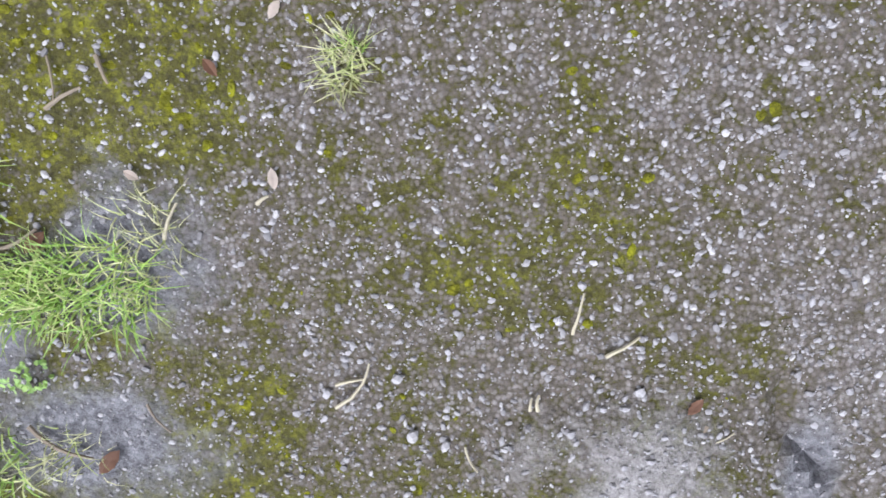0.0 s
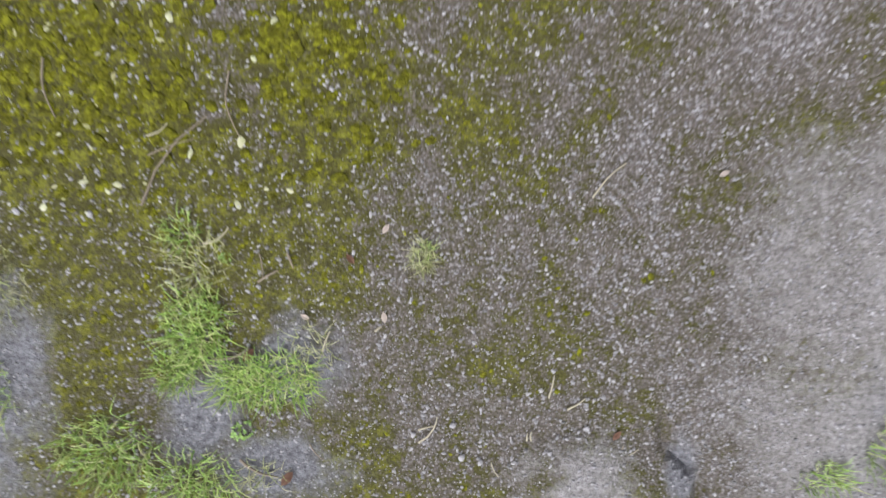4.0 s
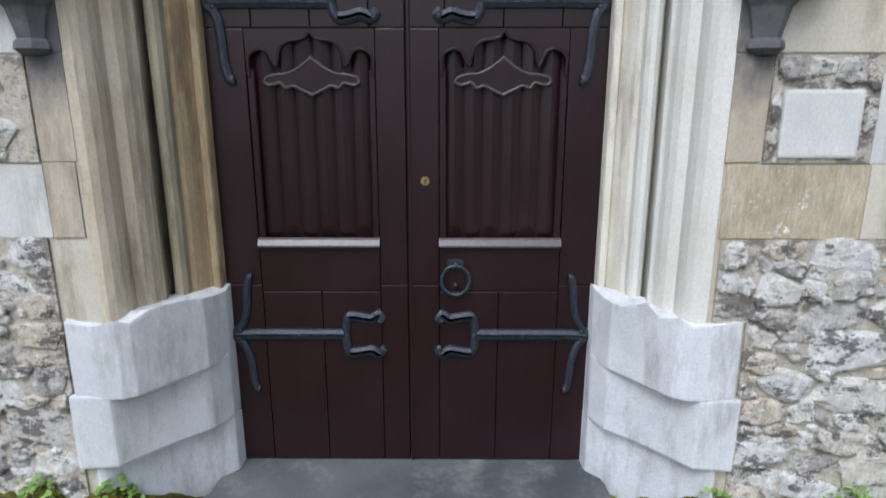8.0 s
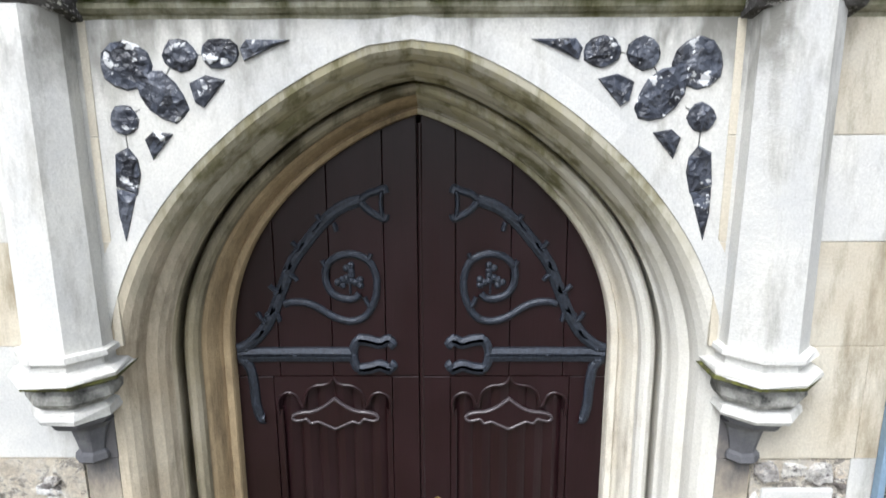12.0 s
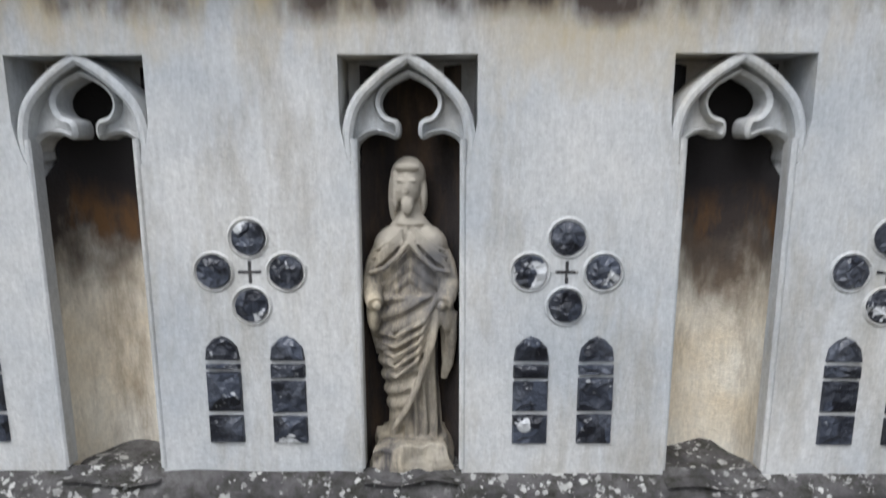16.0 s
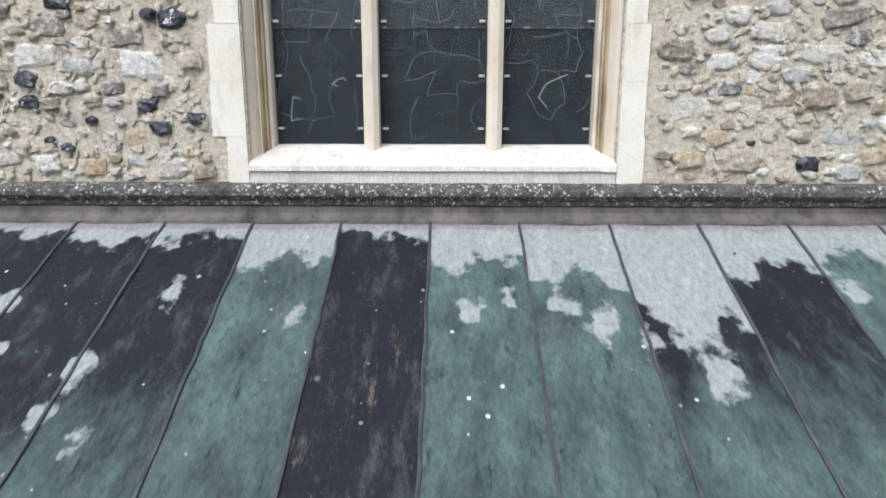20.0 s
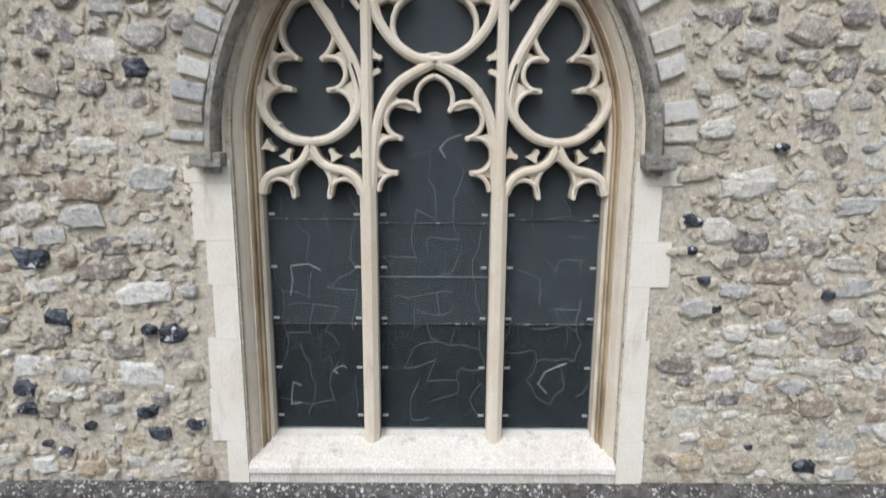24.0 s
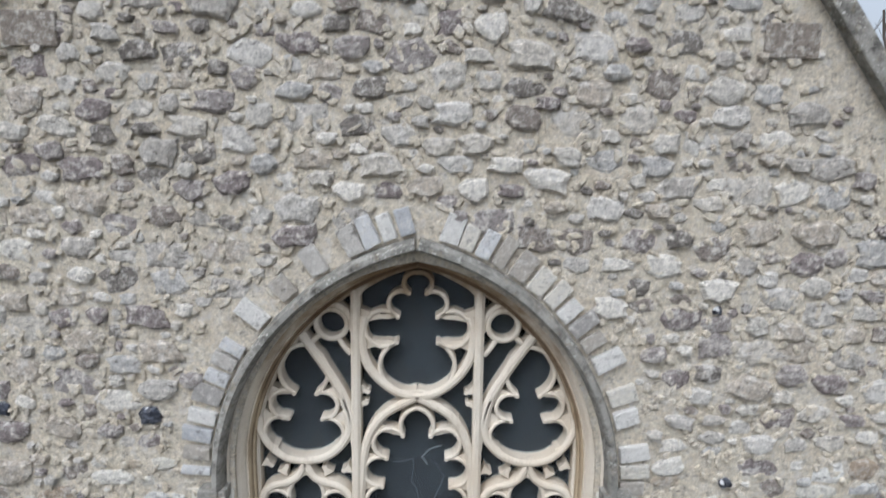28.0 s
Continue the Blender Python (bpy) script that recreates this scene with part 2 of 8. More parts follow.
# limestone with a dark grey band at middle height, lighter again above
BANDED = stone_mat("dark_banded_limestone", (0.50, 0.44, 0.34), (0.42, 0.36, 0.27), (0.20, 0.17, 0.13), 0.36, streak=1, bands=((1.58, 1.92, (0.12, 0.115, 0.115)), (2.12, 2.25, (0.45, 0.42, 0.36))))
BRACKET = stone_mat("grey_white_chipped_stone", (0.52, 0.51, 0.46), (0.32, 0.315, 0.29), (0.065, 0.066, 0.06), 0.47, scale=5, bump=0.6)
PENDANT = stone_mat("dark_grey_carved_stone", (0.16, 0.16, 0.165), (0.09, 0.09, 0.10), (0.26, 0.26, 0.25), 0.36, bump=0.5)


def weathered(t, v, col):
    """Mottling that runs over stones and joints alike: pale crust, dark pits, coarse grain."""
    m1 = noise_(t, v, 34, 8, 0.8)
    g = t.nodes.new("ShaderNodeMapRange")
    g.inputs["From Min"].default_value, g.inputs["From Max"].default_value = 0.28, 0.72
    g.inputs["To Min"].default_value, g.inputs["To Max"].default_value = 0.46, 1.85
    t.links.new(m1, g.inputs["Value"])
    col = mix_(t, 1.0, col, g.outputs[0], "MULTIPLY")
    col = mix_(t, math_(t, "MULTIPLY", step_(t, noise_(t, v, 13, 8, 0.8), 0.53, 0.61), 0.80), col, (0.74, 0.71, 0.66))
    col = mix_(t, math_(t, "MULTIPLY", step_(t, noise_(t, where(t, (0.7, 1, 1.3)), 17, 8, 0.8), 0.575, 0.65), 0.88), col, (0.075, 0.062, 0.055))
    return col


def rubble_mat(name, shades, rough=0.85, pale=(0.60, 0.57, 0.50), mortar=(0.50, 0.445, 0.35), smear=0.52, crust=1.0, blotches=0.0):
    """Mixed field stones: one shade for each stone, mottled."""
    m, t, p = nodes_of(name)
    v = where(t)
    oi = t.nodes.new("ShaderNodeObjectInfo")
    gi = t.nodes.new("ShaderNodeNewGeometry")
    pick = math_(t, "FRACT", math_(t, "ADD", oi.outputs["Random"], gi.outputs["Random Per Island"]), 0.0)
    ramp = t.nodes.new("ShaderNodeValToRGB")
    ramp.color_ramp.interpolation = "CONSTANT"
    el = ramp.color_ramp.elements
    while len(el) < len(shades):
        el.new(0.5)
    for i, c in enumerate(shades):
        el[i].position = i / len(shades)
        el[i].color = (*c, 1)
    t.links.new(pick, ramp.inputs[0])
    col = ramp.outputs[0]
    blotch = noise_(t, v, 22, 6, 0.7)
    col = mix_(t, math_(t, "MULTIPLY", step_(t, blotch, 0.50, 0.66), 0.85), col, pale)
    col = mix_(t, step_(t, noise_(t, v, 15, 6, 0.75), 0.56, 0.72), col, (0.135, 0.12, 0.10))
    col = mix_(t, step_(t, noise_(t, v, 9, 6, 0.75), smear, smear + 0.10), col, mortar)
    grain = noise_(t, v, 140, 4, 0.7)
    g2 = n_(t, "ShaderNodeMapRange")
    t.links.new(grain, g2.inputs["Value"])
    g2.inputs["To Min"].default_value, g2.inputs["To Max"].default_value = 0.65, 1.3
    col = mix_(t, 1.0, col, g2.outputs[0], "MULTIPLY")
    if crust:
        col = mix_(t, crust, col, weathered(t, v, col))
    if blotches:
        # ragged patches of black lichen over stones and joints
        rag = math_(t, "MULTIPLY", step_(t, noise_(t, where(t, (0.75, 1, 1.25)), 8.0, 9, 0.80), 0.525, 0.55), blotches)
        col = mix_(t, rag, col, mix_(t, noise_(t, v, 40, 5, 0.7), (0.085, 0.072, 0.068), (0.24, 0.215, 0.20)))
    t.links.new(col, p.inputs["Base Color"])
    p.inputs["Roughness"].default_value = rough
    p.inputs["Specular IOR Level"].default_value = 0.25
    bump_(t, p, math_(t, "ADD", math_(t, "ADD", blotch, noise_(t, v, 34, 8, 0.8)), math_(t, "MULTIPLY", grain, 0.4)), 1.0, 0.02)
    return m


MORTAR = rubble_mat("buff_lime_mortar", [(0.66, 0.595, 0.48), (0.63, 0.57, 0.46)], pale=(0.72, 0.675, 0.59), mortar=(0.60, 0.53, 0.415), smear=0.50, crust=0.75)
RUBBLE = rubble_mat("mixed_rubble_stone", [(0.58, 0.52, 0.41), (0.45, 0.385, 0.295), (0.72, 0.69, 0.62), (0.29, 0.25, 0.21), (0.53, 0.42, 0.28), (0.78, 0.76, 0.71), (0.38, 0.305, 0.23), (0.50, 0.495, 0.48), (0.66, 0.63, 0.55), (0.22, 0.20, 0.195), (0.62, 0.59, 0.53), (0.52, 0.51, 0.485)], pale=(0.72, 0.69, 0.62), mortar=(0.60, 0.535, 0.42), smear=0.58, crust=0.75)
RUBBLE_GREY = rubble_mat("grey_rubble_stone", [(0.489, 0.464, 0.419), (0.301, 0.270, 0.253), (0.607, 0.580, 0.530), (0.196, 0.177, 0.157), (0.446, 0.394, 0.323), (0.705, 0.669, 0.598), (0.262, 0.227, 0.198), (0.441, 0.430, 0.406), (0.539, 0.510, 0.453), (0.242, 0.207, 0.198), (0.551, 0.513, 0.446), (0.411, 0.384, 0.342)], pale=(0.742, 0.699, 0.630), mortar=(0.580, 0.535, 0.460), smear=0.58, crust=1.0)
RUBBLE_PALE = rubble_mat("pale_rubble_stone", [(0.80, 0.77, 0.70), (0.72, 0.67, 0.58), (0.83, 0.81, 0.76), (0.46, 0.43, 0.40), (0.68, 0.59, 0.46), (0.80, 0.785, 0.75), (0.60, 0.575, 0.53)], pale=(0.84, 0.82, 0.775), mortar=(0.76, 0.70, 0.59), smear=0.55, crust=0.6, blotches=0.9)
PORCH_BED = rubble_mat("creamy_smeared_mortar", [(0.66, 0.60, 0.49), (0.63, 0.575, 0.47)], pale=(0.74, 0.71, 0.63), mortar=(0.58, 0.51, 0.40), smear=0.52, crust=0.5, blotches=0.7)
BRICKISH = rubble_mat("pale_voussoir_stone", [(0.80, 0.78, 0.73), (0.54, 0.55, 0.56), (0.76, 0.72, 0.63), (0.42, 0.40, 0.37), (0.70, 0.70, 0.69), (0.48, 0.44, 0.38), (0.82, 0.80, 0.75), (0.58, 0.55, 0.50)], pale=(0.74, 0.72, 0.67), smear=0.70, crust=0.2)


def flint_mat():
    """Knapped flint: blue-black glassy faces with grey bloom and white cortex flecks."""
    m, t, p = nodes_of("knapped_flint")
    v = where(t)
    vo = n_(t, "ShaderNodeTexVoronoi", Scale=26.0)
    t.links.new(v, vo.inputs["Vector"])
    sp = t.nodes.new("ShaderNodeSeparateColor")
    t.links.new(vo.outputs["Color"], sp.inputs[0])
    col = mix_(t, math_(t, "POWER", sp.outputs[0], 2.0), (0.010, 0.011, 0.016), (0.060, 0.070, 0.095))
    col = mix_(t, math_(t, "MULTIPLY", step_(t, noise_(t, v, 12, 5, 0.7), 0.50, 0.68), 0.8), col, (0.11, 0.12, 0.145))
    col = mix_(t, step_(t, noise_(t, v, 15, 4, 0.6), 0.60, 0.63), col, (0.56, 0.57, 0.57))
    col = mix_(t, step_(t, noise_(t, v, 60, 4, 0.7), 0.67, 0.71), col, (0.42, 0.43, 0.43))
    t.links.new(col, p.inputs["Base Color"])
    p.inputs["Roughness"].default_value = 0.30
    bump_(t, p, math_(t, "ADD", math_(t, "MULTIPLY", vo.outputs["Distance"], 0.8), noise_(t, v, 45, 3, 0.5)), 0.6, 0.02)
    return m


FLINT = flint_mat()


def wood_mat():
    m, t, p = nodes_of("dark_varnished_oak")
    v = where(t, (1, 1, 0.05))
    grain = noise_(t, v, 90, 6, 0.65)
    broad = noise_(t, where(t), 2.2, 4)
    col = mix_(t, grain, (0.0050, 0.0018, 0.0022), (0.022, 0.0072, 0.0085))
    col = mix_(t, step_(t, broad, 0.45, 0.75), col, (0.022, 0.009, 0.011))
    t.links.new(col, p.inputs["Base Color"])
    rough = n_(t, "ShaderNodeMapRange")
    t.links.new(noise_(t, where(t, (1, 1, 0.15)), 12, 5, 0.7), rough.inputs["Value"])
    rough.inputs["To Min"].default_value, rough.inputs["To Max"].default_value = 0.18, 0.50
    t.links.new(rough.outputs[0], p.inputs["Roughness"])
    p.inputs["Specular IOR Level"].default_value = 0.42
    bump_(t, p, grain, 0.25, 0.004)
    return m


WOOD = wood_mat()


def iron_mat():
    m, t, p = nodes_of("black_painted_wrought_iron")
    v = where(t)
    f = noise_(t, v, 60, 5, 0.7)
    t.links.new(mix_(t, step_(t, f, 0.35, 0.7), (0.012, 0.015, 0.022), (0.045, 0.055, 0.075)), p.inputs["Base Color"])
    p.inputs["Roughness"].default_value = 0.38
    p.inputs["Metallic"].default_value = 0.25
    bump_(t, p, f, 0.6, 0.006)
    return m


IRON = iron_mat()


def plain_mat(name, col, rough=0.5, metal=0.0, vary=0.25, scale=40.0):
    m, t, p = nodes_of(name)
    f = noise_(t, where(t), scale, 4, 0.6)
    lo = tuple(c * (1 - vary) for c in col)
    hi = tuple(min(1.0, c * (1 + vary)) for c in col)
    t.links.new(mix_(t, f, lo, hi), p.inputs["Base Color"])
    p.inputs["Roughness"].default_value = rough
    p.inputs["Metallic"].default_value = metal
    bump_(t, p, f, 0.2, 0.005)
    return m


BRASS = plain_mat("dull_brass", (0.45, 0.33, 0.14), 0.35, 0.9)
BLUE_FRAME = plain_mat("blue_grey_painted_metal", (0.20, 0.29, 0.38), 0.45)
LEAD_CAME = plain_mat("grey_lead_came", (0.16, 0.17, 0.175), 0.5, 0.2, 0.6)
CLIP = plain_mat("pale_metal_clip", (0.45, 0.44, 0.40), 0.4, 0.5)
ROLL_LEAD = plain_mat("dark_lead_roll", (0.10, 0.105, 0.11), 0.45, 0.5, 0.9, 9.0)
FLASHING = stone_mat("grey_lead_flashing", (0.16, 0.14, 0.137), (0.10, 0.09, 0.09), (0.04, 0.036, 0.035), 0.43, streak=1, rough=0.6)


def lead_mat():
    """Old lead sheet: bare pale metal down to the sheet's own tide mark, below it dark and green algae film."""
    m, t, p = nodes_of("algae_stained_lead")
    v = where(t)
    vs = where(t, (1, 0.30, 0.30))
    bare_at, green_at, down = t.nodes.new("ShaderNodeAttribute"), t.nodes.new("ShaderNodeAttribute"), t.nodes.new("ShaderNodeAttribute")
    bare_at.attribute_name, green_at.attribute_name, down.attribute_name = "bare", "green", "down"
    wet = noise_(t, where(t, (1.3, 0.55, 0.55)), 4.0, 7, 0.7)
    g = math_(t, "ADD", math_(t, "MULTIPLY", math_(t, "SUBTRACT", wet, 0.5), 1.15), green_at.outputs["Fac"])
    col = mix_(t, step_(t, g, 0.30, 0.85), (0.011, 0.012, 0.019), (0.098, 0.152, 0.138))
    col = mix_(t, math_(t, "MULTIPLY", step_(t, noise_(t, vs, 7, 7, 0.8), 0.52, 0.66), 0.40), col, (0.115, 0.130, 0.135))
    col = mix_(t, step_(t, noise_(t, vs, 17, 6, 0.75), 0.56, 0.72), col, (0.010, 0.011, 0.015))
    tide = math_(t, "ADD", down.outputs["Fac"], math_(t, "MULTIPLY", math_(t, "SUBTRACT", noise_(t, where(t, (1, 0.8, 0.8)), 9, 4, 0.55), 0.5), 0.22))
    bare = step_(t, math_(t, "SUBTRACT", bare_at.outputs["Fac"], tide), 0.0, 0.022)
    islands = math_(t, "MULTIPLY", step_(t, noise_(t, v, 9, 5, 0.65), 0.70, 0.72), 0.8)
    pale_col = mix_(t, noise_(t, vs, 12, 6, 0.7), (0.20, 0.22, 0.215), (0.32, 0.345, 0.335))
    col = mix_(t, math_(t, "MAXIMUM", bare, islands), col, pale_col)
    # mauve-grey strip under the wall, and rusty grit on the black sheets
    strip = math_(t, "ADD", down.outputs["Fac"], math_(t, "MULTIPLY", math_(t, "SUBTRACT", noise_(t, v, 8, 4, 0.6), 0.5), 0.05))
    col = mix_(t, math_(t, "MULTIPLY", step_(t, strip, 0.050, 0.035), 0.75), col, (0.20, 0.175, 0.18))
    rust = math_(t, "MULTIPLY", step_(t, green_at.outputs["Fac"], 0.16, 0.10), step_(t, noise_(t, where(t, (1, 0.25, 0.25)), 16, 8, 0.85), 0.56, 0.66))
    rust = math_(t, "MULTIPLY", rust, step_(t, math_(t, "ABSOLUTE", math_(t, "SUBTRACT", down.outputs["Fac"], 0.55), 0.0), 0.28, 0.12))
    col = mix_(t, rust, col, (0.155, 0.13, 0.10))
    vo = n_(t, "ShaderNodeTexVoronoi", Scale=14.0)
    t.links.new(v, vo.inputs["Vector"])
    sp = t.nodes.new("ShaderNodeSeparateColor")
    t.links.new(vo.outputs["Color"], sp.inputs[0])
    dots = step_(t, math_(t, "SUBTRACT", math_(t, "MULTIPLY", math_(t, "POWER", sp.outputs[0], 6.0), 0.22), vo.outputs["Distance"]), 0.0, 0.03)
    col = mix_(t, dots, col, mix_(t, sp.outputs[1], (0.02, 0.02, 0.02), (0.62, 0.63, 0.60)))
    grain = noise_(t, v, 90, 4, 0.7)
    g2 = n_(t, "ShaderNodeMapRange")
    t.links.new(grain, g2.inputs["Value"])
    g2.inputs["To Min"].default_value, g2.inputs["To Max"].default_value = 0.6, 1.4
    col = mix_(t, 1.0, col, g2.outputs[0], "MULTIPLY")
    g3 = n_(t, "ShaderNodeMapRange")
    t.links.new(noise_(t, where(t, (1, 0.4, 0.4)), 45, 7, 0.8), g3.inputs["Value"])
    g3.inputs["From Min"].default_value, g3.inputs["From Max"].default_value = 0.3, 0.7
    g3.inputs["To Min"].default_value, g3.inputs["To Max"].default_value = 0.68, 1.38
    col = mix_(t, 1.0, col, g3.outputs[0], "MULTIPLY")
    col = mix_(t, math_(t, "MULTIPLY", step_(t, noise_(t, v, 60, 5, 0.8), 0.62, 0.70), 0.6), col, (0.24, 0.27, 0.26))
    t.links.new(col, p.inputs["Base Color"])
    p.inputs["Roughness"].default_value = 0.60
    p.inputs["Specular IOR Level"].default_value = 0.20
    bump_(t, p, math_(t, "ADD", math_(t, "MULTIPLY", noise_(t, v, 6, 3), 2.0), grain), 0.4, 0.01)
    return m


LEAD = lead_mat()


def glass_mat(name, film):
    m, t, p = nodes_of(name)
    p.inputs["Base Color"].default_value = (0.50, 0.56, 0.60, 1)
    p.inputs["Transmission Weight"].default_value = 0.982 - film
    p.inputs["IOR"].default_value = 1.15
    f = noise_(t, where(t, (1, 1, 0.3)), 8, 4)
    rg = n_(t, "ShaderNodeMapRange")
    t.links.new(f, rg.inputs["Value"])
    rg.inputs["To Min"].default_value, rg.inputs["To Max"].default_value = 0.01, 0.04
    t.links.new(rg.outputs[0], p.inputs["Roughness"])
    return m


# film: diffuse grey in place of reflected sky, stronger on the upper panes
GLASS = glass_mat("thin_film_protective_glazing", 0.004)
GLASS_SKY_FILM = glass_mat("sky_film_protective_glazing", 0.026)


def stained_mat():
    """Old stained glass seen from outside: dull dark pieces of many tones in lead lines."""
    m, t, p = nodes_of("dark_stained_glass")
    v = where(t, (1.25, 1, 0.8))
    vo = n_(t, "ShaderNodeTexVoronoi", Scale=8.5)
    vd = n_(t, "ShaderNodeTexVoronoi", Scale=8.5, feature="DISTANCE_TO_EDGE")
    for nd in (vo, vd):
        t.links.new(v, nd.inputs["Vector"])
    sp = t.nodes.new("ShaderNodeSeparateColor")
    t.links.new(vo.outputs["Color"], sp.inputs[0])
    col = mix_(t, math_(t, "POWER", sp.outputs[0], 2.0), (0.0015, 0.002, 0.003), (0.017, 0.021, 0.022))
    col = mix_(t, math_(t, "MULTIPLY", step_(t, sp.outputs[1], 0.80, 0.84), 0.6), col, (0.016, 0.011, 0.004))
    col = mix_(t, math_(t, "MULTIPLY", noise_(t, where(t, (1, 1, 0.2)), 14, 6, 0.7), 0.35), col, (0.022, 0.027, 0.030))
    line = math_(t, "MULTIPLY", step_(t, vd.outputs["Distance"], 0.022, 0.012), step_(t, noise_(t, where(t), 4, 3), 0.46, 0.54))
    col = mix_(t, math_(t, "MULTIPLY", line, 0.8), col, (0.085, 0.09, 0.09))
    t.links.new(col, p.inputs["Base Color"])
    p.inputs["Roughness"].default_value = 0.5
    p.inputs["Specular IOR Level"].default_value = 0.12
    return m


STAINED = stained_mat()


def ground_mat():
    """Worn tarmac of small set chips with dust, damp soil and olive moss, which follow the sheet's own moss and soil."""
    m, t, p = nodes_of("mossy_worn_tarmac")
    v = where(t)
    fine = noise_(t, v, 190, 5, 0.8)
    mid = noise_(t, v, 26, 6, 0.75)
    vo = n_(t, "ShaderNodeTexVoronoi", Scale=125.0)
    t.links.new(v, vo.inputs["Vector"])
    sp = t.nodes.new("ShaderNodeSeparateColor")
    t.links.new(vo.outputs["Color"], sp.inputs[0])
    chip = mix_(t, math_(t, "POWER", sp.outputs[0], 1.8), (0.060, 0.053, 0.052), (0.33, 0.315, 0.32))
    chip = mix_(t, math_(t, "MULTIPLY", sp.outputs[1], 0.45), chip, (0.17, 0.13, 0.105))
    col = mix_(t, step_(t, math_(t, "ADD", vo.outputs["Distance"], math_(t, "MULTIPLY", math_(t, "SUBTRACT", fine, 0.5), 0.5)), 0.42, 0.66), chip, (0.060, 0.051, 0.048))
    col = mix_(t, math_(t, "MULTIPLY", step_(t, fine, 0.40, 0.70), 0.50), col, (0.235, 0.215, 0.212))
    col = mix_(t, math_(t, "MULTIPLY", step_(t, mid, 0.47, 0.72), 0.45), col, (0.175, 0.148, 0.128))
    am = t.nodes.new("ShaderNodeAttribute")
    am.attribute_name = "moss"
    # moss fills the gaps between the chips first
    patch = math_(t, "ADD", am.outputs["Fac"], math_(t, "MULTIPLY", math_(t, "SUBTRACT", noise_(t, v, 27, 8, 0.8), 0.5), 2.1))
    patch = math_(t, "ADD", patch, math_(t, "MULTIPLY", math_(t, "SUBTRACT", vo.outputs["Distance"], 0.4), 0.5))
    moss = step_(t, patch, 0.48, 0.66)
    col = mix_(t, math_(t, "MULTIPLY", step_(t, patch, -0.05, 0.45), 0.62), col, (0.052, 0.041, 0.019))
    moss_col = mix_(t, step_(t, noise_(t, v, 75, 7, 0.85), 0.34, 0.66), (0.009, 0.0075, 0.002), (0.085, 0.080, 0.004))
    lush = math_(t, "MULTIPLY", step_(t, noise_(t, v, 24, 7, 0.78), 0.49, 0.58), step_(t, am.outputs["Fac"], 0.42, 0.80))
    moss_col = mix_(t, math_(t, "MULTIPLY", lush, 0.9), moss_col, mix_(t, step_(t, noise_(t, v, 120, 4, 0.8), 0.3, 0.65), (0.040, 0.040, 0.002), (0.235, 0.24, 0.006)))
    col = mix_(t, math_(t, "MULTIPLY", moss, 0.88), col, moss_col)
    sl = t.nodes.new("ShaderNodeAttribute")
    sl.attribute_name = "soil"
    soil_col = mix_(t, step_(t, noise_(t, v, 50, 8, 0.85), 0.36, 0.66), (0.035, 0.033, 0.036), (0.24, 0.235, 0.25))
    col = mix_(t, step_(t, math_(t, "ADD", sl.outputs["Fac"], math_(t, "MULTIPLY", math_(t, "SUBTRACT", mid, 0.5), 1.0)), 0.38, 0.85), col, soil_col)
    du = t.nodes.new("ShaderNodeAttribute")
    du.attribute_name = "dust"
    dust_col = mix_(t, step_(t, noise_(t, v, 60, 8, 0.85), 0.36, 0.66), (0.085, 0.076, 0.072), (0.38, 0.36, 0.35))
    col = mix_(t, step_(t, math_(t, "ADD", du.outputs["Fac"], math_(t, "MULTIPLY", math_(t, "SUBTRACT", mid, 0.5), 1.5)), 0.40, 1.0), col, dust_col)
    t.links.new(col, p.inputs["Base Color"])
    p.inputs["Roughness"].default_value = 0.85
    p.inputs["Specular IOR Level"].default_value = 0.3
    bump_(t, p, math_(t, "ADD", math_(t, "ADD", math_(t, "MULTIPLY", fine, 0.6), mid), math_(t, "MULTIPLY", vo.outputs["Distance"], -0.4)), 0.55, 0.010)
    return m


GROUND = ground_mat()


def chip_mat():
    m, t, p = nodes_of("pale_stone_chips")
    gi = t.nodes.new("ShaderNodeNewGeometry")
    r = gi.outputs["Random Per Island"]
    ramp = t.nodes.new("ShaderNodeValToRGB")
    el = ramp.color_ramp.elements
    for i, (pos, c) in enumerate(((0, (0.12, 0.112, 0.115)), (0.45, (0.225, 0.215, 0.22)), (0.85, (0.285, 0.272, 0.28)), (1, (0.37, 0.355, 0.35)))):
        if i > 1:
            el.new(pos)
    for e, (pos, c) in zip(el, ((0, (0.12, 0.112, 0.115)), (0.45, (0.225, 0.215, 0.22)), (0.85, (0.285, 0.272, 0.28)), (1, (0.37, 0.355, 0.35)))):
        e.position, e.color = pos, (*c, 1)
    t.links.new(r, ramp.inputs[0])
    col = mix_(t, step_(t, noise_(t, where(t), 90, 4), 0.58, 0.80), ramp.outputs[0], (0.12, 0.11, 0.10))
    t.links.new(col, p.inputs["Base Color"])
    p.inputs["Roughness"].default_value = 0.65
    return m


CHIPS = chip_mat()


def blade_mat(name, shades):
    m, t, p = nodes_of(name)
    gi = t.nodes.new("ShaderNodeNewGeometry")
    ramp = t.nodes.new("ShaderNodeValToRGB")
    el = ramp.color_ramp.elements
    while len(el) < len(shades):
        el.new(0.5)
    for i, c in enumerate(shades):
        el[i].position, el[i].color = i / (len(shades) - 1), (*c, 1)
    t.links.new(gi.outputs["Random Per Island"], ramp.inputs[0])
    col = mix_(t, noise_(t, where(t), 60, 3), ramp.outputs[0], (0.20, 0.24, 0.05))
    t.links.new(col, p.inputs["Base Color"])
    p.inputs["Roughness"].default_value = 0.5
    p.inputs["Subsurface Weight"].default_value = 0.0
    return m


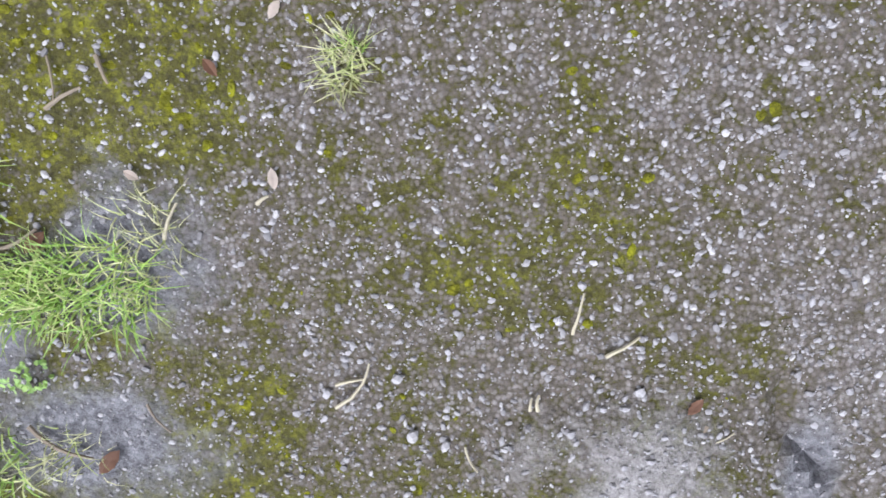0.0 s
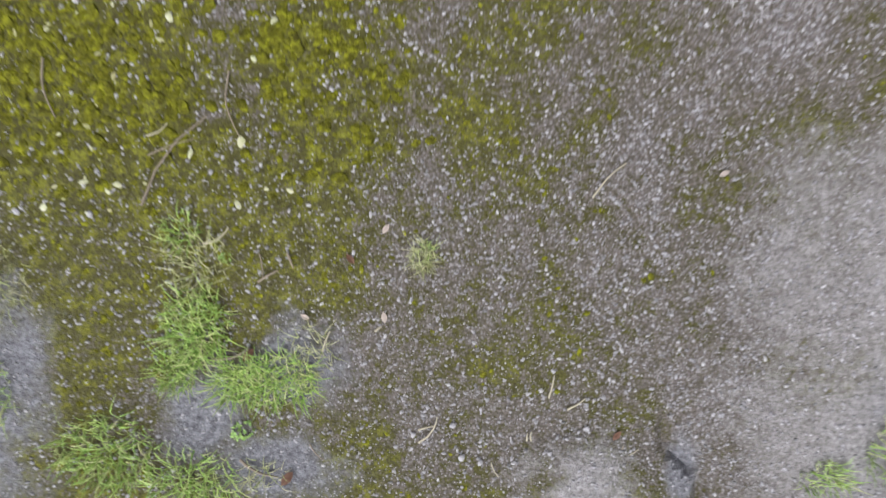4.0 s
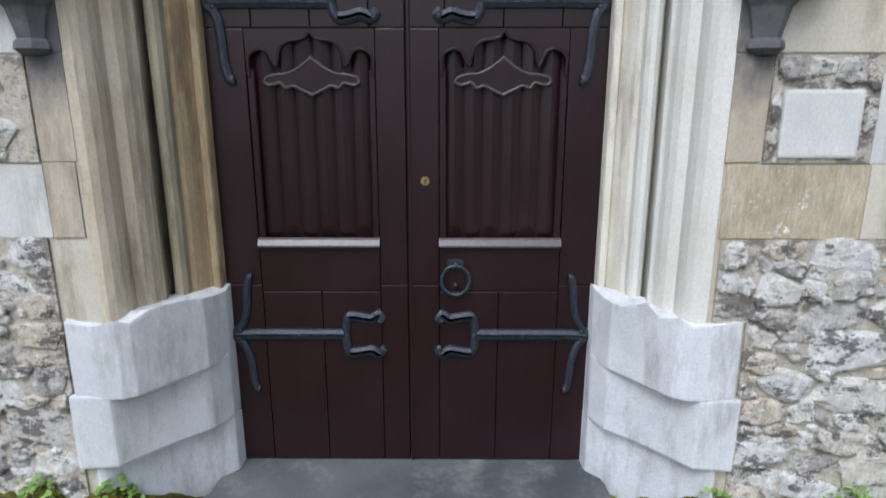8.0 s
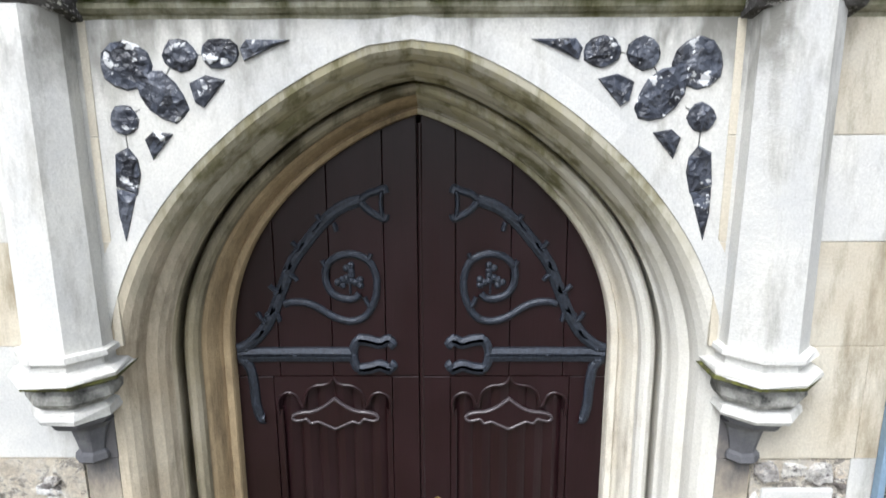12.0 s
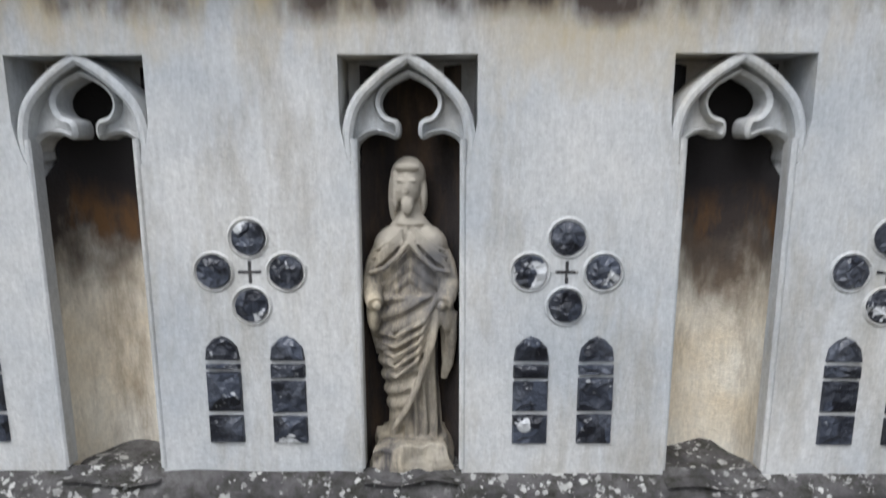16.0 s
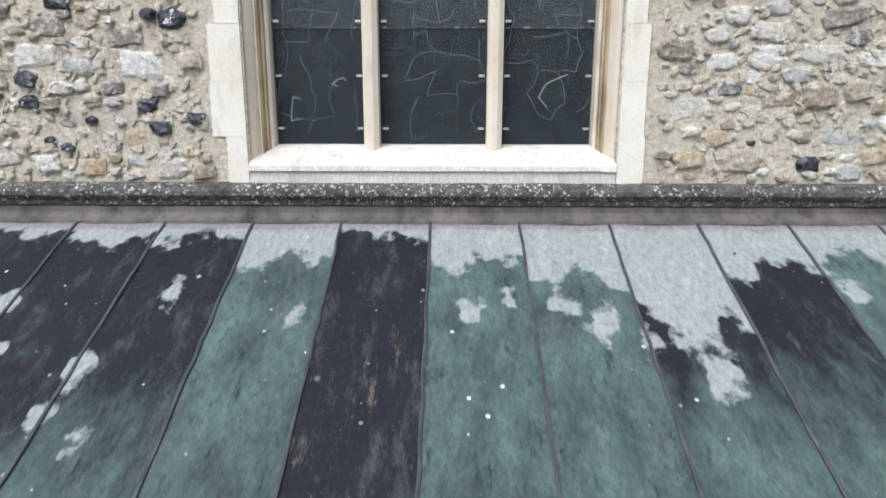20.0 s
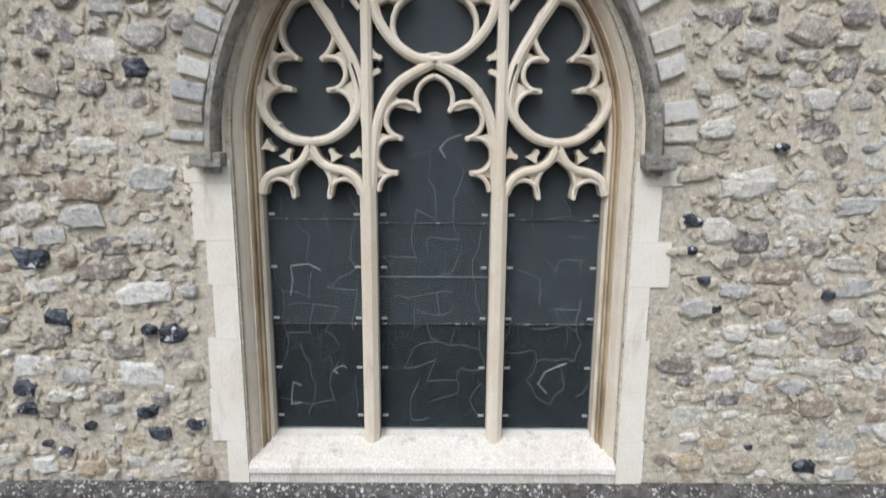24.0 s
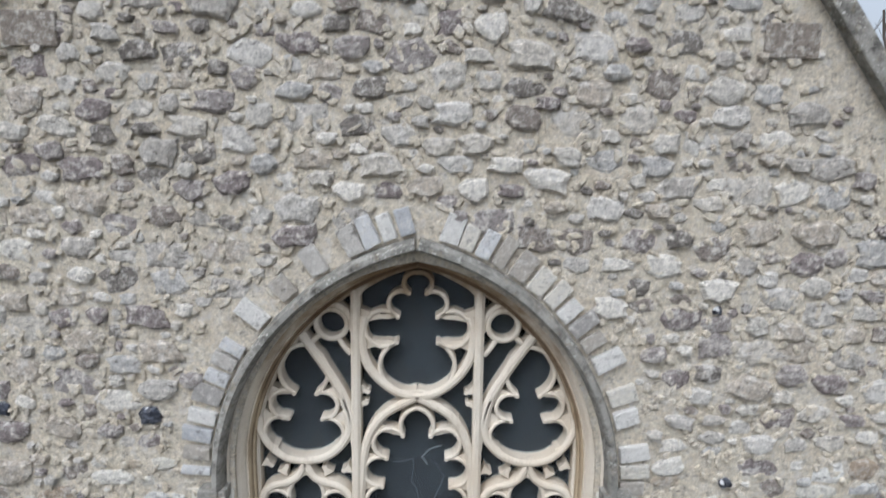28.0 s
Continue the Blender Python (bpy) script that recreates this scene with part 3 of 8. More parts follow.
GRASS = blade_mat("green_grass_blades", [(0.10, 0.26, 0.030), (0.20, 0.42, 0.055), (0.28, 0.50, 0.08), (0.37, 0.52, 0.12), (0.44, 0.55, 0.17), (0.66, 0.60, 0.36)])
DRY = blade_mat("dry_straw_blades", [(0.52, 0.45, 0.30), (0.62, 0.56, 0.40), (0.34, 0.40, 0.12), (0.56, 0.50, 0.34)])
LEAFY = blade_mat("small_weed_leaves", [(0.09, 0.23, 0.05), (0.14, 0.33, 0.07), (0.24, 0.42, 0.09)])
TWIG = plain_mat("grey_brown_twig", (0.20, 0.16, 0.12), 0.8)
STRAW = plain_mat("bleached_straw", (0.37, 0.33, 0.235), 0.7)
DEADLEAF = plain_mat("brown_dead_leaf", (0.20, 0.10, 0.06), 0.7)
BARK = plain_mat("grey_brown_bark", (0.12, 0.10, 0.085), 0.9)
FARWALL = plain_mat("far_hedge_green", (0.04, 0.06, 0.03), 0.9, 0.0, 0.5, 3.0)
SLATE = plain_mat("grey_roof_slate", (0.10, 0.10, 0.11), 0.6)

# ---- mesh helpers ----


def link_bm(name, bm, material):
    bmesh.ops.recalc_face_normals(bm, faces=bm.faces)
    me = bpy.data.meshes.new(name)
    bm.to_mesh(me)
    bm.free()
    me.materials.append(material)
    return new(name, me)


def part(name, bm, material, parent, label=""):
    """One mesh object under a thing or a part."""
    ob = link_bm(name, bm, material)
    ob.parent = parent
    if label:
        ob["label"] = label
    return ob


def solid(name, bm, material, label, category, group="", kind=""):
    return tagged(link_bm(name, bm, material), label, category, group, kind)


def thing(name, at, label, category, group="", kind=""):
    ob = new(name)
    ob.location = at
    ob.empty_display_size = 0.05
    return tagged(ob, label, category, group, kind)


def under(ob, parent):
    """Parent without moving the mesh."""
    ob.parent = parent
    ob.matrix_parent_inverse = Matrix.Translation(parent.location).inverted()
    return ob


def piece(name, bm, material, parent, label=""):
    """A part whose mesh is given in world places."""
    ob = link_bm(name, bm, material)
    under(ob, parent)
    if label:
        ob["label"] = label
    return ob


def box(bm, x0, x1, y0, y1, z0, z1, bev=0.0):
    r = bmesh.ops.create_cube(bm, size=1.0, matrix=Matrix.LocRotScale(((x0 + x1) / 2, (y0 + y1) / 2, (z0 + z1) / 2), None, (x1 - x0, y1 - y0, z1 - z0)))
    if bev:
        es = list({e for v in r["verts"] for e in v.link_edges})
        bmesh.ops.bevel(bm, geom=es, offset=bev, segments=2, affect="EDGES", profile=0.6)
    return bm


def B(*a, **k):
    return box(bmesh.new(), *a, **k)


def plate(outer, holes, y0, y1):
    """A flat slab in the xz plane from y0 (front) to y1, with holes through it."""
    bm = bmesh.new()
    loops, edges = [], []
    for ring in (outer, *holes):
        vs = [bm.verts.new((x, y0, z)) for x, z in ring]
        loops.append(vs)
        edges += [bm.edges.new((vs[i], vs[(i + 1) % len(vs)])) for i in range(len(vs))]
    bmesh.ops.triangle_fill(bm, use_beauty=True, use_dissolve=False, edges=edges)
    front = list(bm.faces)
    back = {}
    for vs in loops:
        for v in vs:
            back[v] = bm.verts.new((v.co.x, y1, v.co.z))
    for f in front:
        bm.faces.new([back[v] for v in reversed(f.verts)])
    for vs in loops:
        for i in range(len(vs)):
            a, b = vs[i], vs[(i + 1) % len(vs)]
            bm.faces.new((a, b, back[b], back[a]))
    return bm


def prism(outline, y0, y1, bev=0.0):
    """A polygon in the xz plane drawn out along y, its front edges rounded."""
    bm = bmesh.new()
    f = bm.faces.new([bm.verts.new((x, y1, z)) for x, z in outline])
    r = bmesh.ops.extrude_face_region(bm, geom=[f])
    vs = [g for g in r["geom"] if isinstance(g, bmesh.types.BMVert)]
    for v in vs:
        v.co.y = y0
    if bev:
        es = [e for e in bm.edges if all(abs(v.co.y - y0) < 1e-6 for v in e.verts)]
        bmesh.ops.bevel(bm, geom=es, offset=bev, segments=2, affect="EDGES", profile=0.5)
    return bm


def sweep(path, profile, closed=False, bm=None):
    """Carry a profile of (offset, y) along a path in the xz plane; offsets go to the left of the way. Mitred corners."""
    bm = bm or bmesh.new()
    n = len(path)
    rings = []
    for i, (x, z) in enumerate(path):
        a = path[i - 1] if (i > 0 or closed) else path[i]
        b = path[(i + 1) % n] if (i < n - 1 or closed) else path[i]
        d1 = Vector((x - a[0], z - a[1]))
        d2 = Vector((b[0] - x, b[1] - z))
        d1 = d1.normalized() if d1.length > 1e-9 else d2.normalized()
        d2 = d2.normalized() if d2.length > 1e-9 else d1
        n1, n2 = Vector((-d1.y, d1.x)), Vector((-d2.y, d2.x))
        m = n1 + n2
        m = m / max(0.35, m.dot(n1)) if m.length > 1e-6 else n1
        rings.append([bm.verts.new((x + m.x * o, y, z + m.y * o)) for o, y in profile])
    k = len(profile)
    for i in range(n if closed else n - 1):
        p, q = rings[i], rings[(i + 1) % n]
        for j in range(k - 1):
            bm.faces.new((p[j], p[j + 1], q[j + 1], q[j]))
    return bm


def bar(path, w, y0, y1, closed=False, bm=None, chamfer=0.35):
    """A chamfered stone bar of width w along a path, front at y0, back at y1."""
    h = w / 2
    c = h * (1 - chamfer)
    prof = [(-h, y1), (-h, y0 + c * 0.8), (-h * 0.35, y0), (h * 0.35, y0), (h, y0 + c * 0.8), (h, y1)]
    return sweep(path, prof, closed, bm)


def arc(cx, cz, r, a0, a1, n=12):
    return [(cx + r * math.cos(radians(a0 + (a1 - a0) * i / n)), cz + r * math.sin(radians(a0 + (a1 - a0) * i / n))) for i in range(n + 1)]


def smooth(pts, n=6, closed=False):
    """A soft curve through a few places."""
    out = []
    m = len(pts)
    rng = range(m if closed else m - 1)
    for i in rng:
        p0 = Vector(pts[i - 1] if (i > 0 or closed) else pts[i])
        p1, p2 = Vector(pts[i]), Vector(pts[(i + 1) % m])
        p3 = Vector(pts[(i + 2) % m] if (i + 2 < m or closed) else pts[(i + 1) % m])
        for j in range(n):
            t = j / n
            q = 0.5 * ((2 * p1) + (p2 - p0) * t + (2 * p0 - 5 * p1 + 4 * p2 - p3) * t * t + (3 * p1 - p0 - 3 * p2 + p3) * t ** 3)
            out.append(tuple(q))
    if not closed:
        out.append(tuple(pts[-1]))
    return out


def pointed(hw, zs, za, r1, a1, cx=0.0, n=10):
    """Half of a four-centred arch, from the right springing to the apex."""
    a = radians(a1)
    px, pz = hw - r1 + r1 * math.cos(a), zs + r1 * math.sin(a)
    d, nrm = Vector((-px, za - pz)), Vector((math.cos(a), math.sin(a)))
    r2 = -d.length_squared / (2 * d.dot(nrm))
    c2 = Vector((px, pz)) - nrm * r2
    e = math.atan2(za - c2.y, -c2.x)
    pts = [(hw - r1 + r1 * math.cos(a * i / n), zs + r1 * math.sin(a * i / n)) for i in range(n + 1)]
    pts += [(c2.x + r2 * math.cos(a + (e - a) * i / n), c2.y + r2 * math.sin(a + (e - a) * i / n)) for i in range(1, n + 1)]
    return [(cx + x, z) for x, z in pts]


def full_arch(z_foot, hw, zs, za, r1, a1, cx=0.0, n=10):
    """From the right foot over the apex to the left foot."""
    half = pointed(hw, zs, za, r1, a1, 0.0, n)
    left = [(-x, z) for x, z in reversed(half[:-1])]
    return [(cx + x, z) for x, z in [(hw, z_foot)] + half + left + [(-hw, z_foot)]]


def tube(pts, r0, r1=None, seg=6, bm=None):
    """A round bar through places in space, tapering."""
    bm = bm or bmesh.new()
    r1 = r0 if r1 is None else r1
    rings = []
    n = len(pts)
    for i, p in enumerate(pts):
        p = Vector(p)
        d = (Vector(pts[min(i + 1, n - 1)]) - Vector(pts[max(i - 1, 0)])).normalized()
        u = d.cross(Vector((0.31, 0.17, 0.93)))
        u = u.normalized() if u.length > 1e-4 else Vector((1, 0, 0))
        w = d.cross(u)
        r = r0 + (r1 - r0) * i / max(1, n - 1)
        rings.append([bm.verts.new(p + (u * math.cos(2 * math.pi * k / seg) + w * math.sin(2 * math.pi * k / seg)) * r) for k in range(seg)])
    for a, b in zip(rings, rings[1:]):
        for k in range(seg):
            bm.faces.new((a[k], a[(k + 1) % seg], b[(k + 1) % seg], b[k]))
    bm.faces.new(rings[0][::-1])
    bm.faces.new(rings[-1])
    return bm


def strip_iron(path, w, y, depth, bm=None, taper=1.0):
    """A forged flat bar with a raised ridge along a path in the xz plane."""
    h = w / 2
    return sweep(path, [(-h, y), (-h * 0.9, y - depth * 0.6), (-h * 0.3, y - depth), (h * 0.3, y - depth), (h * 0.9, y - depth * 0.6), (h, y)], False, bm)


RNG = random.Random(7)


def lump_mesh(name, material, rng, pts=9):
    """An irregular rounded stone face, about one unit wide and high, its back at y = 0, bulging to y = -1."""
    ring = []
    ph = rng.random() * 6.28
    for i in range(pts):
        a = ph + 2 * math.pi * (i + rng.uniform(-0.3, 0.3)) / pts
        sx, sz = math.cos(a), math.sin(a)
        k = 0.5 / max(abs(sx), abs(sz)) ** 0.70 * rng.uniform(0.74, 1.10)
        ring.append((sx * k, sz * k))
    vs, fs = [], []
    for s, y in ((1.0, 0.0), (0.96, -0.55), (0.72, -0.95)):
        for x, z in ring:
            vs.append((x * s + (rng.uniform(-0.03, 0.03) if y else 0), y + (rng.uniform(-0.12, 0.12) if y else 0), z * s))
    vs.append((rng.uniform(-0.1, 0.1), -1.0 + rng.uniform(-0.15, 0.1), rng.uniform(-0.1, 0.1)))
    n = pts
    for k in (0, 1):
        for i in range(n):
            j = (i + 1) % n
            fs.append((k * n + i, k * n + j, (k + 1) * n + j, (k + 1) * n + i))
    for i in range(n):
        fs.append((2 * n + i, 2 * n + (i + 1) % n, 3 * n))
    me = bpy.data.meshes.new(name)
    me.from_pydata(vs, [], fs)
    me.materials.append(material)
    return me


def joined(name, entries, material, label="", parent=None):
    """Many placed copies of small meshes in one mesh. Entries: (mesh, matrix)."""
    V, Fc, off = [], [], 0
    for me, m in entries:
        co = np.empty(len(me.vertices) * 3)
        me.vertices.foreach_get("co", co)
        co = co.reshape(-1, 3)
        M = np.array(m)
        V.append(co @ M[:3, :3].T + M[:3, 3])
        for p in me.polygons:
            Fc.append([i + off for i in p.vertices])
        off += len(co)
    me = bpy.data.meshes.new(name)
    me.from_pydata(np.vstack(V).tolist(), [], Fc)
    me.materials.append(material)
    ob = new(name, me)
    if parent:
        under(ob, parent)
    return ob


def packed(x0, x1, z0, z1, rng, classes, gap=0.012):
    """Places of uncoursed rubble, the large stones first and smaller ones between: (x, z, width, height)."""
    out, cells = [], {}
    for wmin, wmax, amin, amax, tries in classes:
        for _ in range(tries):
            w = rng.uniform(wmin, wmax)
            h = w * rng.uniform(amin, amax)
            x, z = rng.uniform(x0, x1), rng.uniform(z0 + h / 2, z1)
            ci, cj = int(x // 0.3), int(z // 0.3)
            if all(abs((x - qx) * 2 / (w + qw + 2 * gap)) ** 2.6 + abs((z - qz) * 2 / (h + qh + 2 * gap)) ** 2.6 > 1 for a in (-1, 0, 1) for b in (-1, 0, 1) for qx, qz, qw, qh in cells.get((ci + a, cj + b), ())):
                cells.setdefault((ci, cj), []).append((x, z, w, h))
                out.append((x, z, w, h))
    return out


# ---- large structure ----
YF, YP, YN = -0.46, -0.43, 2.03
NICHE = 0.607
SEAM0, SEAM = 0.02, 0.502

# ground sheet, finely cut near the door, reaching far out


def smoothstep(a, b, v):
    t = min(1.0, max(0.0, (v - a) / (b - a)))
    return t * t * (3 - 2 * t)


def moss_at(x, y):
    """How thickly moss grows: more to the grassy side and towards the wall."""
    v = 0.44 + 0.07 * smoothstep(-2.75, -2.45, y) + 0.20 * smoothstep(0.25, -0.6, x) + 0.20 * smoothstep(-1.05, -0.70, y) + 0.18 * smoothstep(-0.1, -0.7, x) * smoothstep(-3.0, -2.6, y) * smoothstep(-1.5, -1.8, y)
    v += 0.30 * smoothstep(0.9, 1.4, x) * smoothstep(-1.8, -0.9, y) + 0.25 * smoothstep(-1.1, -1.4, x) * smoothstep(-1.4, -0.8, y) - 0.18 * smoothstep(0.3, 1.0, x) * smoothstep(-1.5, -2.2, y)
    v -= 0.16 * smoothstep(-1.2, -0.9, x) * smoothstep(1.0, 0.7, x) * smoothstep(-0.85, -1.15, y) * smoothstep(-2.4, -1.9, y)
    near = smoothstep(-2.5, -2.75, y)
    v += (0.02 + 0.34 * smoothstep(-0.05, -0.28, x) * smoothstep(-3.06, -2.96, y)) * near
    v += (0.42 - 0.14 * near) * noise.noise((x * 2.6, y * 2.6, 4.1)) + (0.34 - 0.10 * near) * noise.noise((x * 6.5, y * 6.5, 1.7)) + 0.20 * noise.noise((x * 19, y * 19, 9.2))
    return min(1.0 - 0.29 * near, max(0.0, v))


def dust_at(x, y):
    """Pale dusty earth heaped at the tarmac's broken edge."""
    v = 1.15 - math.hypot((x - 0.42) / 0.27, (y + 3.52) / 0.21) + 0.35 * noise.noise((x * 9, y * 9, 2.6))
    v = max(v, 0.78 * smoothstep(0.25, 1.25, x) * smoothstep(-1.9, -3.0, y) + 0.3 * noise.noise((x * 6, y * 6, 3.3)) * smoothstep(0.6, 0.9, x))
    return min(1.0, max(0.0, v)) * smoothstep(2.15, 1.5, x + 0.2 * noise.noise((x * 2, y * 2, 5.1))) * smoothstep(-4.2, -3.65, y + 0.15 * noise.noise((x * 2, y * 2, 7.4)))


def crevice_at(x, y):
    """Depth of the dark gap beside the earth heap, running off outward."""
    d = abs((x - 0.655) - (-3.37 - y) * 0.55 + 0.015 * math.sin(y * 40))
    return max(0.0, 1 - d / 0.022) * smoothstep(-3.30, -3.36, y) * smoothstep(-3.95, -3.75, y)


def soil_at(x, y):
    """Bare damp soil round the grass clumps."""
    v = 0.0
    for cx, cy, rx, ry in ((-0.33, -3.16, 0.17, 0.20), (-0.60, -3.30, 0.15, 0.22), (-0.40, -3.45, 0.25, 0.14), (-1.25, -3.2, 0.35, 0.5), (1.35, -3.4, 0.30, 0.35), (0.70, -3.47, 0.06, 0.14)):
        v = max(v, 1.25 - math.hypot((x - cx) / rx, (y - cy) / ry) + 0.35 * noise.noise((x * 9, y * 9, 6)))
    return min(1.0, max(0.0, v))


def ground_z(x, y):
    """Height of the tarmac, with the earth bank along the wall foot."""
    z = 0.005 * noise.noise((x * 1.6, y * 1.6, 0.3)) + 0.003 * noise.noise((x * 9, y * 9, 2.3)) - 0.004 * soil_at(x, y)
    u = abs(x)
    side = smoothstep(0.0, 0.11, (u - 0.815) - (-0.22 - y) * 1.03)
    z += (0.215 if x < 0 else 0.185) * smoothstep(-0.86, -0.47, y) * (1 - 0.6 * smoothstep(-0.45, -0.30, y)) * side * (1 + 0.3 * noise.noise((x * 7, y * 7, 8)))
    z += 0.030 * max(0.0, 1 - ((x - 0.42) / 0.25) ** 2 - ((y + 3.54) / 0.19) ** 2) - 0.030 * crevice_at(x, y)
    return z


def ground_sheet():
    xs = sorted(set([-600, -150, -40, -12, -5, -3] + [round(-2.2 + 0.025 * i, 3) for i in range(177)] + [3, 5, 12, 40, 150, 600]))
    ys = sorted(set([-600, -150, -40, -12, -6] + [round(-4.2 + 0.025 * i, 3) for i in range(156)] + [0.2, 3, 12, 40, 150, 600]))
    vs, ms, so, du = [], [], [], []
    for y in ys:
        for x in xs:
            z, m, q, w = 0.0, 0.4, 0.0, 0.0
            if -2.3 < x < 2.3 and -4.5 < y < -0.3:
                m, q, w = moss_at(x, y), soil_at(x, y), dust_at(x, y)
                z = ground_z(x, y)
                k = smoothstep(2.3, 2.1, abs(x)) * smoothstep(-4.25, -4.0, y)
                m, q, w = 0.4 + (m - 0.4) * k, q * k, w * k
            vs.append((x, y, z))
            ms.append(m)
            so.append(q)
            du.append(w)
    n = len(xs)
    fs = [(j * n + i, j * n + i + 1, (j + 1) * n + i + 1, (j + 1) * n + i) for j in range(len(ys) - 1) for i in range(n - 1)]
    me = bpy.data.meshes.new("ground")
    me.from_pydata(vs, [], fs)
    me.materials.append(GROUND)
    for nm, vals in (("moss", ms), ("soil", so), ("dust", du)):
        at = me.attributes.new(nm, "FLOAT", "POINT")
        at.data.foreach_set("value", vals)
    return tagged(new("ground", me), "worn grey tarmac with pale chips and olive moss", "ground", kind="structure")


ground = ground_sheet()

# threshold slab before the door
bm = bmesh.new()
top = [(-1.21, -0.60), (1.21, -0.61), (0.88, -0.26), (0.86, 0.10), (-0.86, 0.10), (-0.88, -0.25)]
f = bm.faces.new([bm.verts.new((x, y, -0.02)) for x, y in top])
r = bmesh.ops.extrude_face_region(bm, geom=[f])
for g in r["geom"]:
    if isinstance(g, bmesh.types.BMVert):
        g.co.z = 0.045 if g.co.y < -0.5 else (0.052 if g.co.y < 0 else 0.054)
bmesh.ops.bevel(bm, geom=[e for e in bm.edges if all(v.co.z > 0.03 for v in e.verts)], offset=0.012, segments=2, affect="EDGES")
STEP = stone_mat("damp_grey_step_stone", (0.12, 0.125, 0.13), (0.065, 0.07, 0.078), (0.22, 0.215, 0.20), 0.34, scale=2.0, rough=0.6, bump=0.3)
step = solid("door_step", bm, STEP, "worn grey stone slab step before the doorway", "step", kind="structure")

# porch front: one wall with the arched doorway through it
DOOR_HW, DOOR_ZS, DOOR_ZA, DOOR_R, DOOR_A = 0.81, 2.15, 3.135, 0.92, 42
JW = 0.29


def ease(z):
    """The orders of the arch draw together towards the crown."""
    return 1.0 - 0.19 * smoothstep(2.15, 2.95, z)


def offset_path(path, o):
    """A path in the xz plane moved outward from the doorway by o, less towards the crown."""
    out = []
    n = len(path)
    for i, (x, z) in enumerate(path):
        a, b = path[max(0, i - 1)], path[min(n - 1, i + 1)]
        d = Vector((b[0] - a[0], b[1] - a[1])).normalized()
        nv = Vector((-d.y, d.x))
        if abs(x) < 1e-6:
            out.append((0.0, z + o * 0.76))
        else:
            if nv.x * x < 0:
                nv = -nv
            out.append((x + nv.x * o * ease(z), z + nv.y * o * ease(z)))
    return out


def arch_off(o, foot=0.0, n=10):
    """From the right foot over the crown to the left foot."""
    return offset_path(full_arch(foot, DOOR_HW, DOOR_ZS, DOOR_ZA, DOOR_R, DOOR_A, 0.0, n), o)


hole = arch_off(JW, -0.05)
# the opening widens at its foot, where the plinth blocks sit
hole = [(1.20, -0.05), (1.20, 0.88), (hole[0][0], 0.88)] + hole[1:-1] + [(hole[-1][0], 0.88), (-1.20, 0.88), (-1.20, -0.05)]
outer = [(-3.6, -0.05), (-3.6, 3.5), (3.6, 3.5), (3.6, -0.05)]
ring = [(-3.6, -0.05), (-3.6, 3.5), (3.6, 3.5), (3.6, -0.05)] + hole
front_wall = solid("wall_porch_front", plate(ring, [], YF, 0.12), ASHLAR, "cream limestone porch front with weather stains", "wall", kind="structure")

# nave gable wall behind, with the window opening
WX = 0.03
WIN = full_arch(5.36, 1.03, 7.22, 8.465, 1.295, 48, WX, 12)
gable = [(-6.0, 0.0), (-6.0, 4.6), (0.0, 12.49), (6.0, 4.6), (6.0, 0.0)]
nave_wall = solid("wall_nave_gable", plate(gable, [WIN], YN, 2.70), MORTAR, "buff mortar and mixed rubble gable wall", "wall", kind="structure")
# close the nave behind the window and the porch behind the door
bm = B(-6.0, 6.0, 2.70, 2.80, 0.0, 3.8)
solid("wall_nave_inside", bm, MORTAR, "plain wall inside the nave", "wall", kind="structure")
bm = bmesh.new()
for s in (-1, 1):
    box(bm, s * 1.6 - 0.05, s * 1.6 + 0.05, 2.71, 5.0, 4.8, 9.0)
box(bm, -1.7, 1.7, 5.0, 5.1, 4.8, 9.0)
box(bm, -1.7, 1.7, 2.71, 5.1, 4.7, 4.8)
box(bm, -1.7, 1.7, 2.71, 5.1, 9.0, 9.1)
solid("wall_nave_dark_interior", bm, FARWALL, "dark interior walls behind the window", "wall", kind="structure")

bm = bmesh.new()
for s in (-1, 1):
    box(bm, s * 5.85 - 0.15, s * 5.85 + 0.15, 2.81, 16.0, -0.05, 4.6)
box(bm, -5.69, 5.69, 15.7, 16.0, -0.05, 4.6)
solid("wall_nave_sides", bm, MORTAR, "plain rubble nave walls behind the gable", "wall", kind="structure")

# porch side walls and parapet wall
bm = bmesh.new()
box(bm, -3.6, -3.35, 0.125, YN - 0.005, -0.05, 4.2)
box(bm, 3.35, 3.6, 0.125, YN - 0.005, -0.05, 4.2)
solid("wall_porch_sides", bm, ASHLAR, "plain cream stone porch side walls", "wall", kind="structure")


def niche_outline(cx):
    return [(cx - 0.1, 3.60), (cx - 0.1, 4.222)] + [(cx - 0.112, 4.24), (cx - 0.121, 4.275), (cx - 0.127, 4.31), (cx - 0.127, 4.43), (cx + 0.127, 4.43), (cx + 0.127, 4.31), (cx + 0.121, 4.275), (cx + 0.112, 4.24)] + [(cx + 0.1, 4.222), (cx + 0.1, 3.60)]


